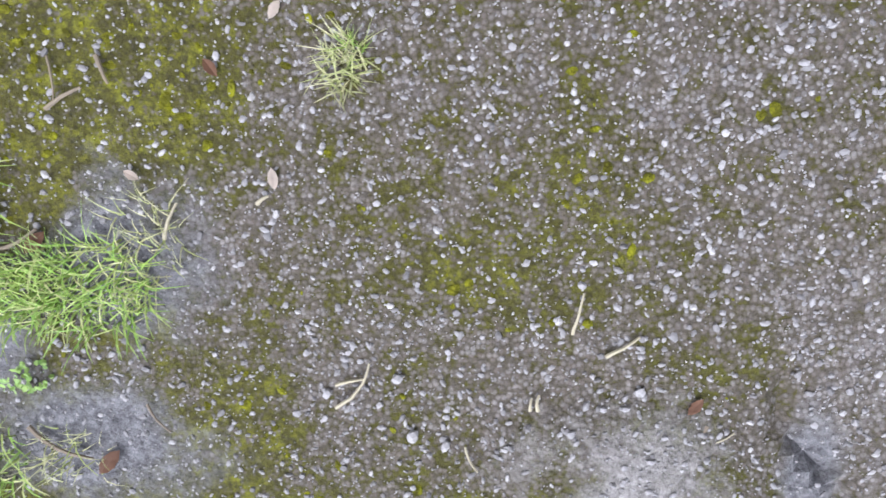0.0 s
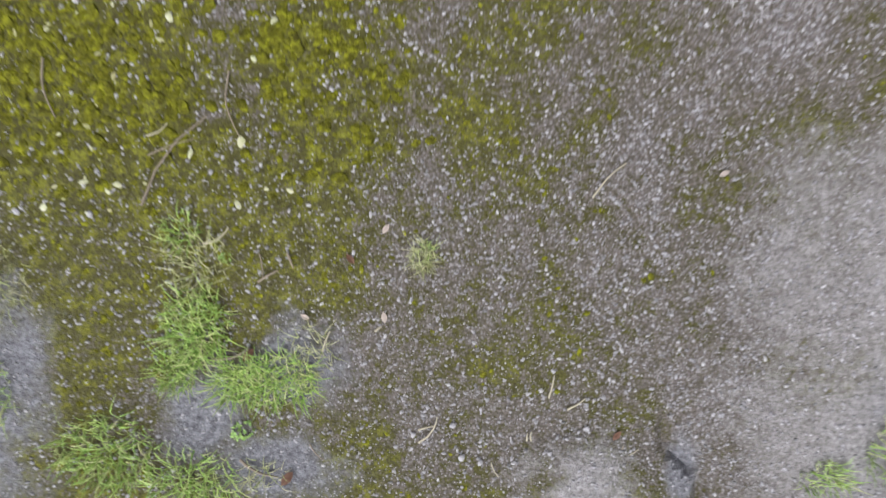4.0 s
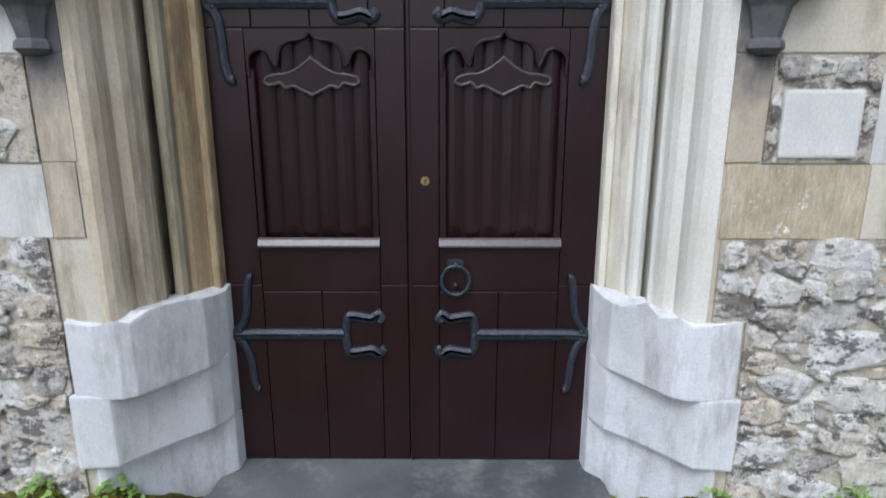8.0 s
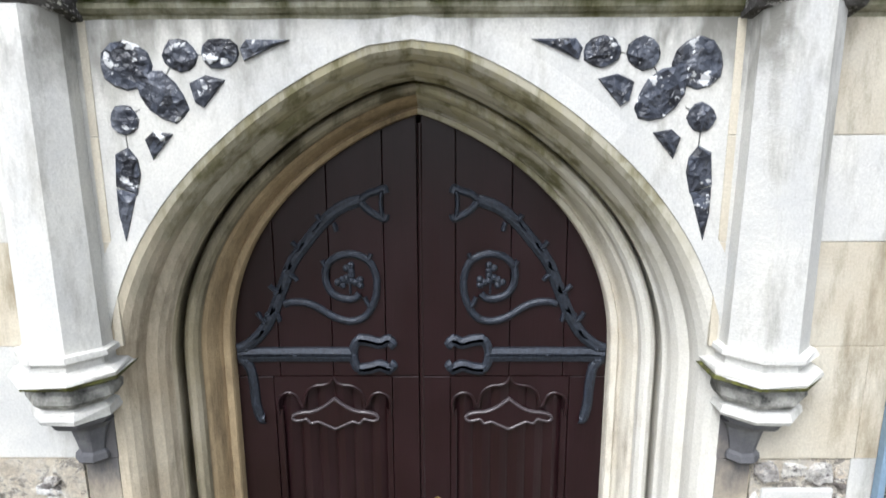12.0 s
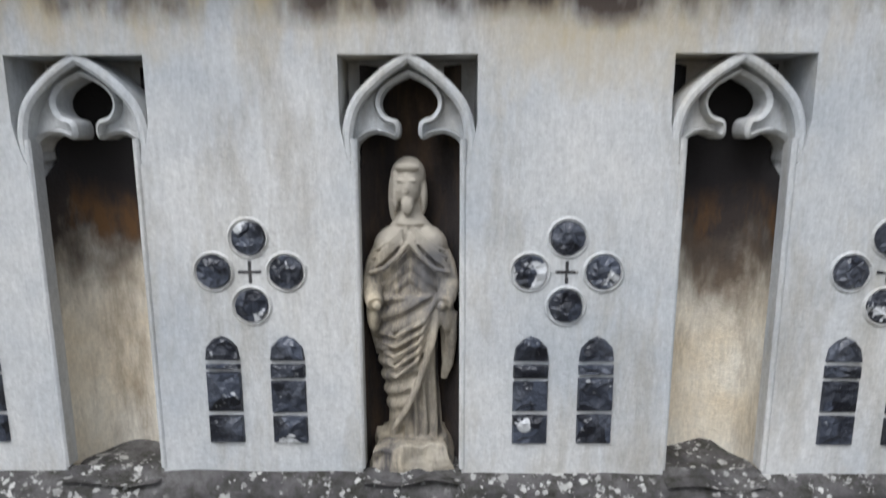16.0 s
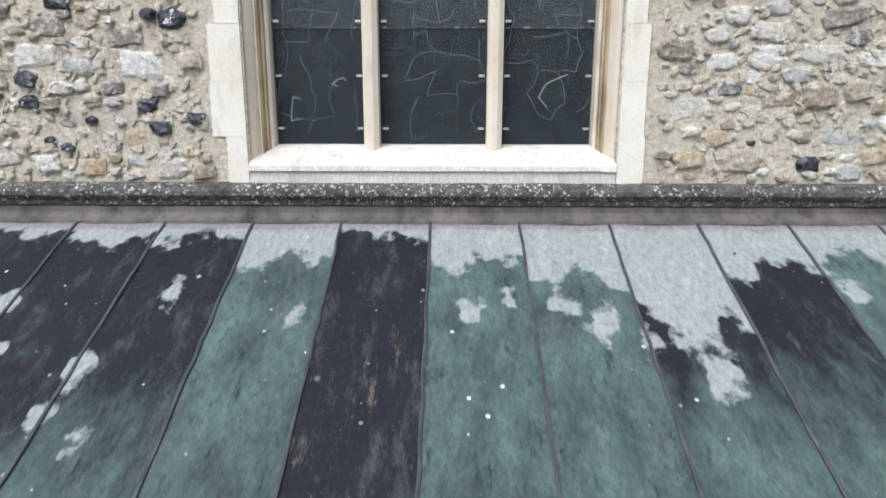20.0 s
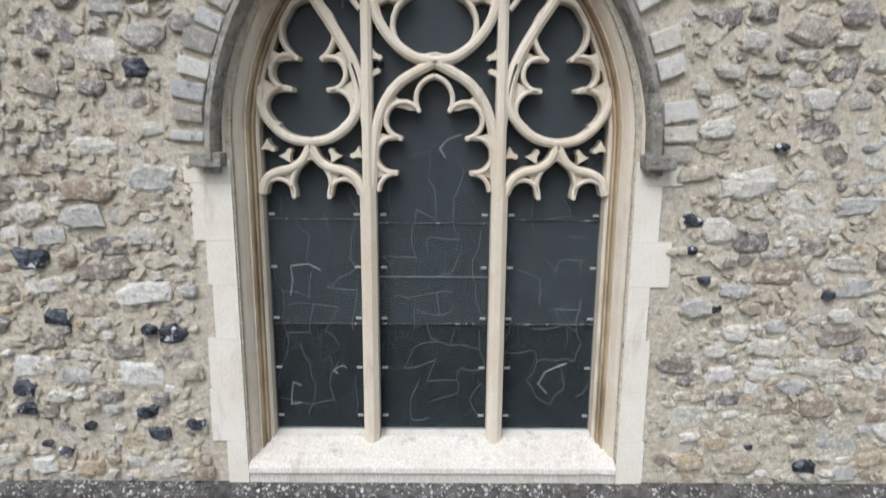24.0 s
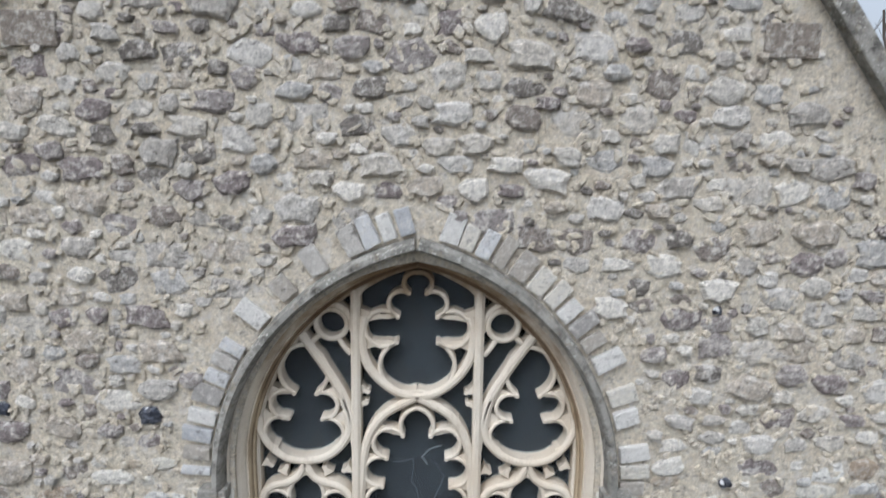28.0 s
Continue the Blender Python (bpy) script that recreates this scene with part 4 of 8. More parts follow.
centres = [0.009 + NICHE * k for k in (-3, -2, -1, 0, 1, 2, 3)]
top_ring = [(3.6, 3.58), (3.6, 4.62), (-3.6, 4.62), (-3.6, 3.58)]
low = []
for cx in centres:
    low += niche_outline(cx)
low = [(x, 3.58 if z == 3.60 else z) for x, z in low]
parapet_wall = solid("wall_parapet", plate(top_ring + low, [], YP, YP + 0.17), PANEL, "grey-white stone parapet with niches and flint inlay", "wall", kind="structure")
for cx in centres:
    bm = bmesh.new()
    cols_ = []
    for q in range(17):
        a_ = math.pi * q / 16
        x_, y_ = cx - 0.0985 * math.cos(a_), YP + 0.010 + 0.130 * math.sin(a_) ** 0.75
        cols_.append([bm.verts.new((x_, y_ if z_ < 4.2 else max(y_, YP + 0.080), z_)) for z_ in (3.59, 3.8, 4.0, 4.1, 4.19, 4.24, 4.42)])
    for a_, b_ in zip(cols_, cols_[1:]):
        for q in range(6):
            bm.faces.new((a_[q], a_[q + 1], b_[q + 1], b_[q]))
    for f in bm.faces:
        f.smooth = True
    solid("trim_niche_lining", bm, SHADED_NICHE if abs(cx) < 0.1 else NICHE_BACK, "rounded niche back, cream below, stained with painted shade above", "niche back", kind="structure")
bm = B(-3.6, 3.6, YP + 0.172, YP + 0.30, 3.50, 4.62)
parapet_back = solid("wall_parapet_back", bm, NICHE_BACK, "brown stained stone backs of the niches, shade painted above", "wall", kind="structure")

# string course under the niches
prof = [(-0.42, 3.618), (-0.468, 3.588), (-0.474, 3.566), (-0.440, 3.560), (-0.440, 3.553), (-0.512, 3.547), (-0.522, 3.530), (-0.527, 3.506), (-0.500, 3.498), (-0.486, 3.494), (-0.484, 3.484), (-0.494, 3.478), (-0.492, 3.462), (-0.478, 3.448), (-0.466, 3.444), (-0.466, 3.436), (-0.458, 3.42)]


def run_x(prof, x0, x1, step_len, bm=None, wob=0.0, seed=1):
    """A moulding of (y, z) run along x, slightly uneven."""
    bm = bm or bmesh.new()
    n = max(1, int((x1 - x0) / step_len))
    rings = []
    for i in range(n + 1):
        x = x0 + (x1 - x0) * i / n
        rings.append([bm.verts.new((x, y + wob * noise.noise((x * 9, z * 14, seed)), z + wob * noise.noise((x * 8, y * 14, seed + 5)))) for y, z in prof])
    for a, b in zip(rings, rings[1:]):
        for j in range(len(prof) - 1):
            bm.faces.new((a[j], a[j + 1], b[j + 1], b[j]))
    bm.faces.new(rings[0])
    bm.faces.new(rings[-1][::-1])
    return bm


bm = run_x(prof[:9], -3.6, 3.6, 0.04, wob=0.006)
solid("trim_string_course_ledge", bm, LEDGE, "dark lichen-spotted sloping stone ledge", "ledge", kind="structure")
bm = run_x([(-0.45, 3.51)] + prof[9:], -3.6, 3.6, 0.08, wob=0.003)
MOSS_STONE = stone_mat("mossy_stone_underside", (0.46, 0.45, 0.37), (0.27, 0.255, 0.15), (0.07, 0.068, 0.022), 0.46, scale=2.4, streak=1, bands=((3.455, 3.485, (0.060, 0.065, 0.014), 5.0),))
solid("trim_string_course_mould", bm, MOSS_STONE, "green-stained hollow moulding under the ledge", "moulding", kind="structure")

# cornice, dark band, dentils and coping
bm = run_x([(-0.428, 4.535), (-0.445, 4.548), (-0.45, 4.568), (-0.475, 4.582), (-0.49, 4.602), (-0.487, 4.626), (-0.465, 4.64), (-0.425, 4.64)], -3.6, 3.6, 0.08, wob=0.003)
CORNICE = stone_mat("stained_cornice_stone", (0.64, 0.60, 0.49), (0.54, 0.50, 0.39), (0.24, 0.205, 0.125), 0.41, streak=1, fine_streak=0.25, bands=((4.59, 4.63, (0.16, 0.15, 0.06), 2.5),))
solid("trim_cornice", bm, CORNICE, "pale stained stone cornice roll", "cornice", kind="structure")
bm = run_x([(-0.43, 4.632), (-0.495, 4.638), (-0.505, 4.662), (-0.502, 4.695), (-0.48, 4.709), (-0.43, 4.712)], -3.6, 3.6, 0.04, wob=0.005)
solid("trim_dark_band", bm, SOOT, "sooty black stone band below the coping", "stone band", kind="structure")
bm = B(-3.6, 3.6, -0.470, -0.25, 4.60, 4.79)
solid("trim_parapet_core", bm, SOOT, "sooty recessed stone behind the block course", "stone band", kind="structure")
bm = run_x([(-0.45, 4.775), (-0.496, 4.779), (-0.500, 4.790), (-0.475, 4.803), (-0.40, 4.811), (-0.30, 4.800), (-0.225, 4.780), (-0.215, 4.70)], -3.6, 3.6, 0.02, wob=0.012)
coping = solid("coping", bm, COPING, "lichen-crusted stone coping on the parapet", "coping", kind="structure")

# lead roof over the porch
TOP_Y, TOP_Z, LOW_Y = 2.00, 5.100, -0.23
SLOPE = 0.47
roof = thing("lead_roof", (0, TOP_Y, TOP_Z), "sloping lead sheet roof stained green and black", "roof", kind="structure")
slope_len = TOP_Y - LOW_Y


def roof_z(y):
    return TOP_Z - (TOP_Y - y) * SLOPE


k0, k1 = -8, 8
# how far the bare metal reaches down each sheet, at even steps across it, and bare islands below (x, how far down, radius)
BARE = {-5: (0.04, 0.06, 0.09, 0.04), -4: (0.09, 0.115, 0.11, 0.05), -3: (0.12, 0.085, 0.08, 0.07), -2: (0.19, 0.20, 0.13, 0.18, 0.12), -1: (0.055, 0.07, 0.09), 0: (0.15, 0.21, 0.16, 0.14, 0.14),
        1: (0.23, 0.25, 0.18, 0.21, 0.26), 2: (0.29, 0.36, 0.42, 0.41, 0.32, 0.35), 3: (0.19, 0.235, 0.15, 0.16, 0.18), 4: (0.18, 0.125, 0.14, 0.18)}
ISLANDS = ((-2.015, 0.272, 0.065), (-1.226, 0.253, 0.065), (-1.465, 0.466, 0.06), (-1.5, 0.561, 0.055), (-1.30, 0.60, 0.05), (-0.607, 0.316, 0.05), (0.218, 0.29, 0.06), (0.413, 0.262, 0.045), (0.70, 0.29, 0.07), (0.86, 0.33, 0.09), (1.03, 0.39, 0.06), (1.30, 0.46, 0.09), (2.12, 0.25, 0.06), (-1.9, 0.42, 0.05))


def bare_to(k, x, down):
    stops = BARE.get(k, (0.10, 0.14, 0.09, 0.12))
    u = min(0.999, max(0.0, (x - SEAM0 - SEAM * k) / SEAM)) * (len(stops) - 1)
    i = int(u)
    v = stops[i] + (stops[i + 1] - stops[i]) * (u - i)
    for ix, iy, r in ISLANDS:
        d = math.hypot((x - ix) / r, (down - iy) * slope_len / (r * 1.5))
        if d < 1.6:
            v = max(v, down + 0.05 * (1 - d))
    return v


def green_on(k, down):
    """Algae on each sheet: some stay black near the top."""
    if k == -1:
        return 0.05 + 0.10 * down
    if k <= -3:
        return 0.02 + 0.60 * smoothstep(0.15, 0.85, down)
    if k in (2, 3):
        return 0.20 + 0.45 * smoothstep(0.25, 0.7, down)
    return 0.62


for k in range(k0, k1):
    xa, xb = SEAM0 + SEAM * k + 0.004, SEAM0 + SEAM * (k + 1) - 0.004
    vs, fs = [], []
    nx, ny = 14, 44
    for j in range(ny + 1):
        y = TOP_Y - slope_len * j / ny
        for i in range(nx + 1):
            x = xa + (xb - xa) * i / nx
            vs.append((x, y, roof_z(y) + 0.008 * noise.noise((x * 5, y * 4, k)) - 0.004 * math.sin(math.pi * i / nx)))
    for j in range(ny):
        for i in range(nx):
            a = j * (nx + 1) + i
            fs.append((a, a + 1, a + nx + 2, a + nx + 1))
    me = bpy.data.meshes.new("lead_sheet")
    me.from_pydata(vs, [], fs)
    me.materials.append(LEAD)
    for nm, vals in (("bare", [bare_to(k, q[0], (TOP_Y - q[1]) / slope_len) for q in vs]), ("green", [green_on(k, (TOP_Y - q[1]) / slope_len) for q in vs]), ("down", [(TOP_Y - q[1]) / slope_len for q in vs])):
        at = me.attributes.new(nm, "FLOAT", "POINT")
        at.data.foreach_set("value", vals)
    under(new("lead_sheet", me), roof)
rr = random.Random(3)
for k in range(k0, k1 + 1):
    x = SEAM0 + SEAM * k
    pts = []
    for j in range(24):
        y = TOP_Y - slope_len * j / 23
        pts.append((x + rr.uniform(-0.004, 0.004), y, roof_z(y) + 0.006 + rr.uniform(-0.001, 0.002)))
    piece("seam_roll", tube(pts, 0.0085, 0.0085, 6), ROLL_LEAD, roof)
bm = B(-6, 6, LOW_Y, YN - 0.004, 3.5, 3.56)
solid("ceiling_porch", bm, ASHLAR, "plain porch ceiling under the roof", "ceiling", kind="structure")

# flashing and drip mould where the roof meets the gable
bm = run_x([(YN - 0.004, 5.175), (YN - 0.020, 5.168), (YN - 0.026, 5.135), (YN - 0.05, 5.112), (YN - 0.075, 5.098), (YN - 0.078, 5.080)], -4.2, 4.2, 0.1, wob=0.004)
solid("trim_lead_flashing", bm, FLASHING, "grey lead flashing along the wall foot", "flashing", kind="structure")
bm = run_x([(YN, 5.305), (YN - 0.05, 5.292), (YN - 0.075, 5.262), (YN - 0.075, 5.238), (YN - 0.06, 5.222), (YN - 0.035, 5.205), (YN - 0.030, 5.178), (YN, 5.170)], -4.2, 4.2, 0.05, wob=0.004)
solid("trim_drip_mould", bm, LEDGE, "dark lichened drip mould below the window", "moulding", kind="structure")

# gable copings and roof edges
for s in (-1, 1):
    bm = bmesh.new()
    L = 9.6
    coping_lift = 0.055
    ang = math.atan2(1.308, 1.0)
    box(bm, 0, L, -0.10, 0.75, -0.055, 0.045, 0.012)
    ob = solid("gable_coping", bm, HOOD, "dark stone coping along the sloping gable edge", "coping", kind="structure")
    ob.matrix_world = Matrix.Translation((0.0, YN + 0.02, 12.47 + coping_lift)) @ Matrix.Rotation(ang if s > 0 else math.pi - ang, 4, "Y")
    bm = bmesh.new()
    box(bm, 0, L, 0.78, 14.0, -0.14, -0.04)
    ob = solid("roof_nave", bm, SLATE, "grey slate nave roof behind the gable", "roof", kind="structure")
    ob.matrix_world = Matrix.Translation((0.0, YN + 0.02, 12.47 + coping_lift)) @ Matrix.Rotation(ang if s > 0 else math.pi - ang, 4, "Y")

# ---- doorway ----


def arch_z(u):
    """Height of the door's arched head at the distance u from its middle."""
    half = pointed(DOOR_HW + 0.012, DOOR_ZS, DOOR_ZA + 0.012, DOOR_R + 0.012, DOOR_A, 0, 14)
    if u >= half[0][0]:
        return DOOR_ZS
    for (xa, za), (xb, zb) in zip(half, half[1:]):
        if xb <= u <= xa:
            return za + (zb - za) * (xa - u) / max(1e-6, xa - xb)
    return DOOR_ZA


doorway = thing("stone_doorway", (0, YF, 0.0), "moulded limestone pointed doorway, brown-stained on one side", "doorway", kind="structure")
INNER = [(0.0, 0.055), (0.0, -0.047), (0.005, -0.060), (0.028, -0.069), (0.031, -0.050), (0.040, -0.046), (0.050, -0.060), (0.062, -0.096), (0.078, -0.1275), (0.092, -0.1379), (0.096, -0.1484)]
ROLL = [(0.094, -0.1442), (0.097, -0.1714), (0.110, -0.1902), (0.128, -0.1933), (0.144, -0.186), (0.155, -0.170), (0.156, -0.060), (0.180, -0.060), (0.180, -0.212), (0.157, -0.230), (0.157, -0.2456), (0.166, -0.256)]
OUTER = [(0.164, -0.2508), (0.17, -0.2633), (0.176, -0.2947), (0.192, -0.326), (0.214, -0.3428), (0.224, -0.349), (0.226, -0.3783), (0.234, -0.4096), (0.252, -0.4389), (0.274, -0.4577), (0.305, -0.4645)]
base_arch = arch_off(0.0, 0.80, 12)
mid = len(base_arch) // 2
right_half = base_arch[: mid + 1]
left_half = base_arch[mid:]
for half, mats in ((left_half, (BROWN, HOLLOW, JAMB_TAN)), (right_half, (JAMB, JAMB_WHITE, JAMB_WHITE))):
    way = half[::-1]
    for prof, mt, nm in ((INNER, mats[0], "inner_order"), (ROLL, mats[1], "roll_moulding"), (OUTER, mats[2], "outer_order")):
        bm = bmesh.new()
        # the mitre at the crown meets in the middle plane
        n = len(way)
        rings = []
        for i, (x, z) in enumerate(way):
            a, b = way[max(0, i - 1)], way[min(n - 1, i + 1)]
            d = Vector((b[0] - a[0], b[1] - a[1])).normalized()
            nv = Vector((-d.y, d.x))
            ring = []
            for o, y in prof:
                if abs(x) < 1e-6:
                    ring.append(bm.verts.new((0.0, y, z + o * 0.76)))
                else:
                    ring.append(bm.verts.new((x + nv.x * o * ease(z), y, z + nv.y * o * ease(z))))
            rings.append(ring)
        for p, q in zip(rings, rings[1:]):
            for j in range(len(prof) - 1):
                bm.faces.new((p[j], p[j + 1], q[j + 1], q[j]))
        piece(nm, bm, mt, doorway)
# pale band of voussoirs round the arch, and the white spandrel stones outside it
base_full = full_arch(2.30, DOOR_HW, DOOR_ZS, DOOR_ZA, DOOR_R, DOOR_A, 0.0, 12)
p_in, p_out = offset_path(base_full, 0.306), offset_path(base_full, 0.402)
nb_ = len(base_full) - 1
for c in range(10):
    i0, i1 = round(nb_ * c / 10), round(nb_ * (c + 1) / 10)
    bm = bmesh.new()
    rows_ = [[bm.verts.new((x, y, z)) for (x, z), y in ((p_in[i], YF + 0.01), (p_in[i], YF - 0.008), (p_out[i], YF - 0.008), (p_out[i], YF + 0.01))] for i in range(i0, i1 + 1)]
    for a, b in zip(rows_, rows_[1:]):
        for j in range(3):
            bm.faces.new((a[j], a[j + 1], b[j + 1], b[j]))
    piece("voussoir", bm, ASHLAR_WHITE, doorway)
side_ = [(abs(x), z) for x, z in p_out[: nb_ // 2 + 1] if z > 2.45]
edge_ = [q for q in side_ if q[1] < 3.43]
(xa, za), (xb, zb) = edge_[-1], side_[len(edge_)]
x_top = xa + (xb - xa) * (3.432 - za) / (zb - za)
for s in (-1, 1):
    poly = edge_ + [(x_top, 3.432), (1.10, 3.432), (1.10, edge_[0][1])]
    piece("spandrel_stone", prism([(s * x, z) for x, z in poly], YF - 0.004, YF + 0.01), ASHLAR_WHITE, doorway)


def plan_block(outline, z0, z1, jag, rng, bev=0.012):
    """A block with a plan outline, its top uneven."""
    bm = bmesh.new()
    if jag > 0.02:
        # a ragged cement edge: more points along the top
        outline = [(a[0] + (b[0] - a[0]) * q, a[1] + (b[1] - a[1]) * q) for a, b in zip(outline, outline[1:] + outline[:1]) for q in ((0.0, 0.5) if math.dist(a, b) > 0.07 else (0.0,))]
    f = bm.faces.new([bm.verts.new((x, y, z0)) for x, y in outline])
    r = bmesh.ops.extrude_face_region(bm, geom=[f])
    for g in r["geom"]:
        if isinstance(g, bmesh.types.BMVert):
            g.co.z = z1 + rng.uniform(-jag, jag)
            g.co.x += rng.uniform(-jag, jag) * 0.1
    bmesh.ops.bevel(bm, geom=list(bm.edges), offset=bev, segments=2, affect="EDGES", profile=0.6)
    return bm


rj = random.Random(11)
for s in (-1, 1):
    up = [(s * 0.795, 0.02), (s * 0.797, -0.06), (s * 0.84, -0.20), (s * 0.90, -0.28), (s * 0.97, -0.38), (s * 1.02, -0.45), (s * 1.065, -0.478), (s * 1.245, -0.484), (s * 1.245, -0.40)]
    mid_b = [(s * 0.795, 0.02), (s * 0.797, -0.08), (s * 0.845, -0.185), (s * 0.94, -0.27), (s * 1.04, -0.38), (s * 1.12, -0.478), (s * 1.27, -0.494), (s * 1.27, -0.40)]
    low_b = [(s * 0.792, 0.02), (s * 0.80, -0.08), (s * 0.85, -0.13), (s * 0.96, -0.24), (s * 1.08, -0.36), (s * 1.185, -0.468), (s * 1.215, -0.478), (s * 1.215, -0.40)]
    flip = (lambda o: o) if s > 0 else (lambda o: o[::-1])
    piece("plinth_block", plan_block(flip(up), 0.62, 0.935, 0.022, rj, 0.006), CEMENT, doorway, "grey cement-repaired plinth block")
    piece("plinth_block", plan_block(flip(mid_b), 0.325, 0.63, 0.012, rj), CEMENT, doorway, "grey cement-repaired plinth block")
    piece("plinth_block", plan_block(flip(low_b), -0.03, 0.33, 0.006, rj), CEMENT, doorway, "grey cement-repaired plinth block")

# ---- the double door ----
door = thing("double_door", (0, 0, 0.055), "dark brown oak double door with black iron hinges", "door")


def mirror(pts, s):
    return [(s * u, z) for u, z in pts]


def leaf(s):
    us = [0.815 - 0.807 * i / 20 for i in range(21)]
    lf = link_bm("door_leaf", prism(mirror([(0.008, 0.058), (0.815, 0.058)] + [(u, arch_z(u) - 0.001) for u in us], s), 0.036, 0.06), WOOD)
    lf.parent = door
    lf.matrix_parent_inverse = Matrix.Translation(door.location).inverted()
    lf.location = (0, 0, 0)
    lf_inv = lf

    def put(name, bm, mt, label=""):
        ob = link_bm(name, bm, mt)
        ob.parent = lf_inv
        if label:
            ob["label"] = label
        return ob

    def board(u0, u1, z0, z1=None, y0=0.0, y1=0.024):
        if z1 is None:
            us = [u1 - (u1 - u0) * i / 8 for i in range(9)]
            out = [(u0, z0), (u1, z0)] + [(u, arch_z(u) - 0.001) for u in us]
        else:
            out = [(u0, z0), (u1, z0), (u1, z1), (u0, z1)]
        put("board", prism(mirror(out, s), y0, y1, 0.0035), WOOD)

    for u0, u1 in ((0.010, 0.150), (0.153, 0.385), (0.388, 0.620), (0.623, 0.815)):
        board(u0, u1, 2.003)
    for u0, u1, z0, z1 in ((0.010, 0.128, 0.93, 2.0), (0.655, 0.815, 0.93, 2.0), (0.131, 0.652, 0.90, 1.105), (0.010, 0.128, 0.058, 0.927), (0.131, 0.39, 0.058, 0.897), (0.393, 0.652, 0.058, 0.897), (0.655, 0.815, 0.058, 0.927)):
        board(u0, u1, z0, z1)
    # carved head of the panel
    half = [(0.642, 1.815), (0.645, 1.875), (0.628, 1.908), (0.592, 1.922), (0.560, 1.908), (0.545, 1.872), (0.530, 1.858), (0.524, 1.885), (0.512, 1.925), (0.478, 1.952), (0.435, 1.958), (0.408, 1.968), (0.391, 1.992)]
    curve = smooth(half, 3)
    curve = curve + [(0.782 - u, z) for u, z in reversed(curve[:-1])]
    put("carved_panel_head", prism(mirror([(0.131, 1.815), (0.131, 2.0), (0.652, 2.0), (0.652, 1.815)] + curve, s), 0.0, 0.024, 0.0), WOOD, "cusped ogee-headed carved board")
    put("panel_head_moulding", bar(mirror(curve, s), 0.013, -0.005, 0.02), WOOD)
    for u0, u1 in ((0.131, 0.150), (0.632, 0.652)):
        board(u0, u1, 1.135, 1.815, 0.004, 0.024)
    put("panel_moulding", bar(mirror([(0.150, 1.135), (0.150, 1.84)], s), 0.016, 0.004, 0.03), WOOD)
    put("panel_moulding", bar(mirror([(0.632, 1.135), (0.632, 1.84)], s), 0.016, 0.004, 0.03), WOOD)
    # linenfold
    bm = bmesh.new()
    cols = 48
    prev = None
    for i in range(cols + 1):
        u = 0.152 + 0.478 * i / cols
        k = (u - 0.152) / 0.478 * 6
        y = 0.034 - 0.016 * (1 - abs((k % 1) * 2 - 1)) ** 0.7
        lo = 1.175 + 0.018 * math.sin(k * math.pi)
        row = [bm.verts.new((s * u, 0.034, 1.13)), bm.verts.new((s * u, y, lo)), bm.verts.new((s * u, y, 1.99))]
        if prev:
            for j in range(2):
                bm.faces.new((prev[j], prev[j + 1], row[j + 1], row[j]))
        prev = row
    put("linenfold_panel", bm, WOOD, "vertical linenfold carving")
    # folded scroll at the head of the linen
    g = [(0.391, 1.888), (0.440, 1.850), (0.490, 1.826), (0.535, 1.822), (0.572, 1.812), (0.585, 1.795), (0.568, 1.782), (0.540, 1.786), (0.520, 1.790), (0.500, 1.770), (0.470, 1.778), (0.440, 1.765), (0.391, 1.742)]
    g = smooth(g, 3)
    g = g + [(0.782 - u, z) for u, z in reversed(g[1:-1])]
    put("carved_scroll", bar(mirror(g, s), 0.011, 0.003, 0.022, closed=True), WOOD_EDGE, "worn edge of the carved scroll, paled by painted sheen")
    inner = [(0.391 + (u - 0.391) * 0.95, 1.815 + (z - 1.815) * 0.92) for u, z in g]
    put("carved_fold", prism(mirror(inner, s), 0.008, 0.024), WOOD)
    # ledge under the panel
    bm = bmesh.new()
    pr = [(0.0, 1.142), (-0.010, 1.134), (-0.024, 1.112), (-0.024, 1.104), (0.0, 1.098)]
    e0 = [bm.verts.new((s * 0.128, y, z)) for y, z in pr]
    e1 = [bm.verts.new((s * 0.655, y, z)) for y, z in pr]
    for j in range(4):
        bm.faces.new((e0[j], e0[j + 1], e1[j + 1], e1[j]))
    bm.faces.new(e0)
    bm.faces.new(e1[::-1])
    put("panel_ledge", bm, WOOD_EDGE, "worn sloping ledge with a painted grey sheen")
    # ironwork
    def iron(name, paths, w=0.03, y=0.001, d=0.012):
        bm = bmesh.new()
        for p in paths:
            ww = w
            if len(p) == 2 and isinstance(p[1], float):
                p, ww = p
            strip_iron(mirror(p, s), ww * 1.45, y, d * 1.8, bm)
        put(name, bm, IRON)

    zc = 2.105
    iron("hinge_strap", [([(0.80, zc - 0.005), (0.70, zc), (0.55, zc + 0.001), (0.30, zc)], 0.046), ([(0.79, zc), (0.72, zc), (0.3, zc)], 0.014)])
    for sg in (1, -1):
        f_ = smooth([(0.298, zc), (0.292, zc + sg * 0.035), (0.272, zc + sg * 0.066), (0.225, zc + sg * 0.064), (0.180, zc + sg * 0.052), (0.142, zc + sg * 0.066), (0.124, zc + sg * 0.052), (0.138, zc + sg * 0.040)], 4)
        iron("hinge_fork", [(f_, 0.029), (f_[8:22], 0.036)])
    iron("hinge_tail", [(smooth([(0.79, zc - 0.02), (0.755, zc - 0.06), (0.742, zc - 0.15), (0.738, zc - 0.23), (0.722, zc - 0.30), (0.700, zc - 0.305)], 4), 0.030)])
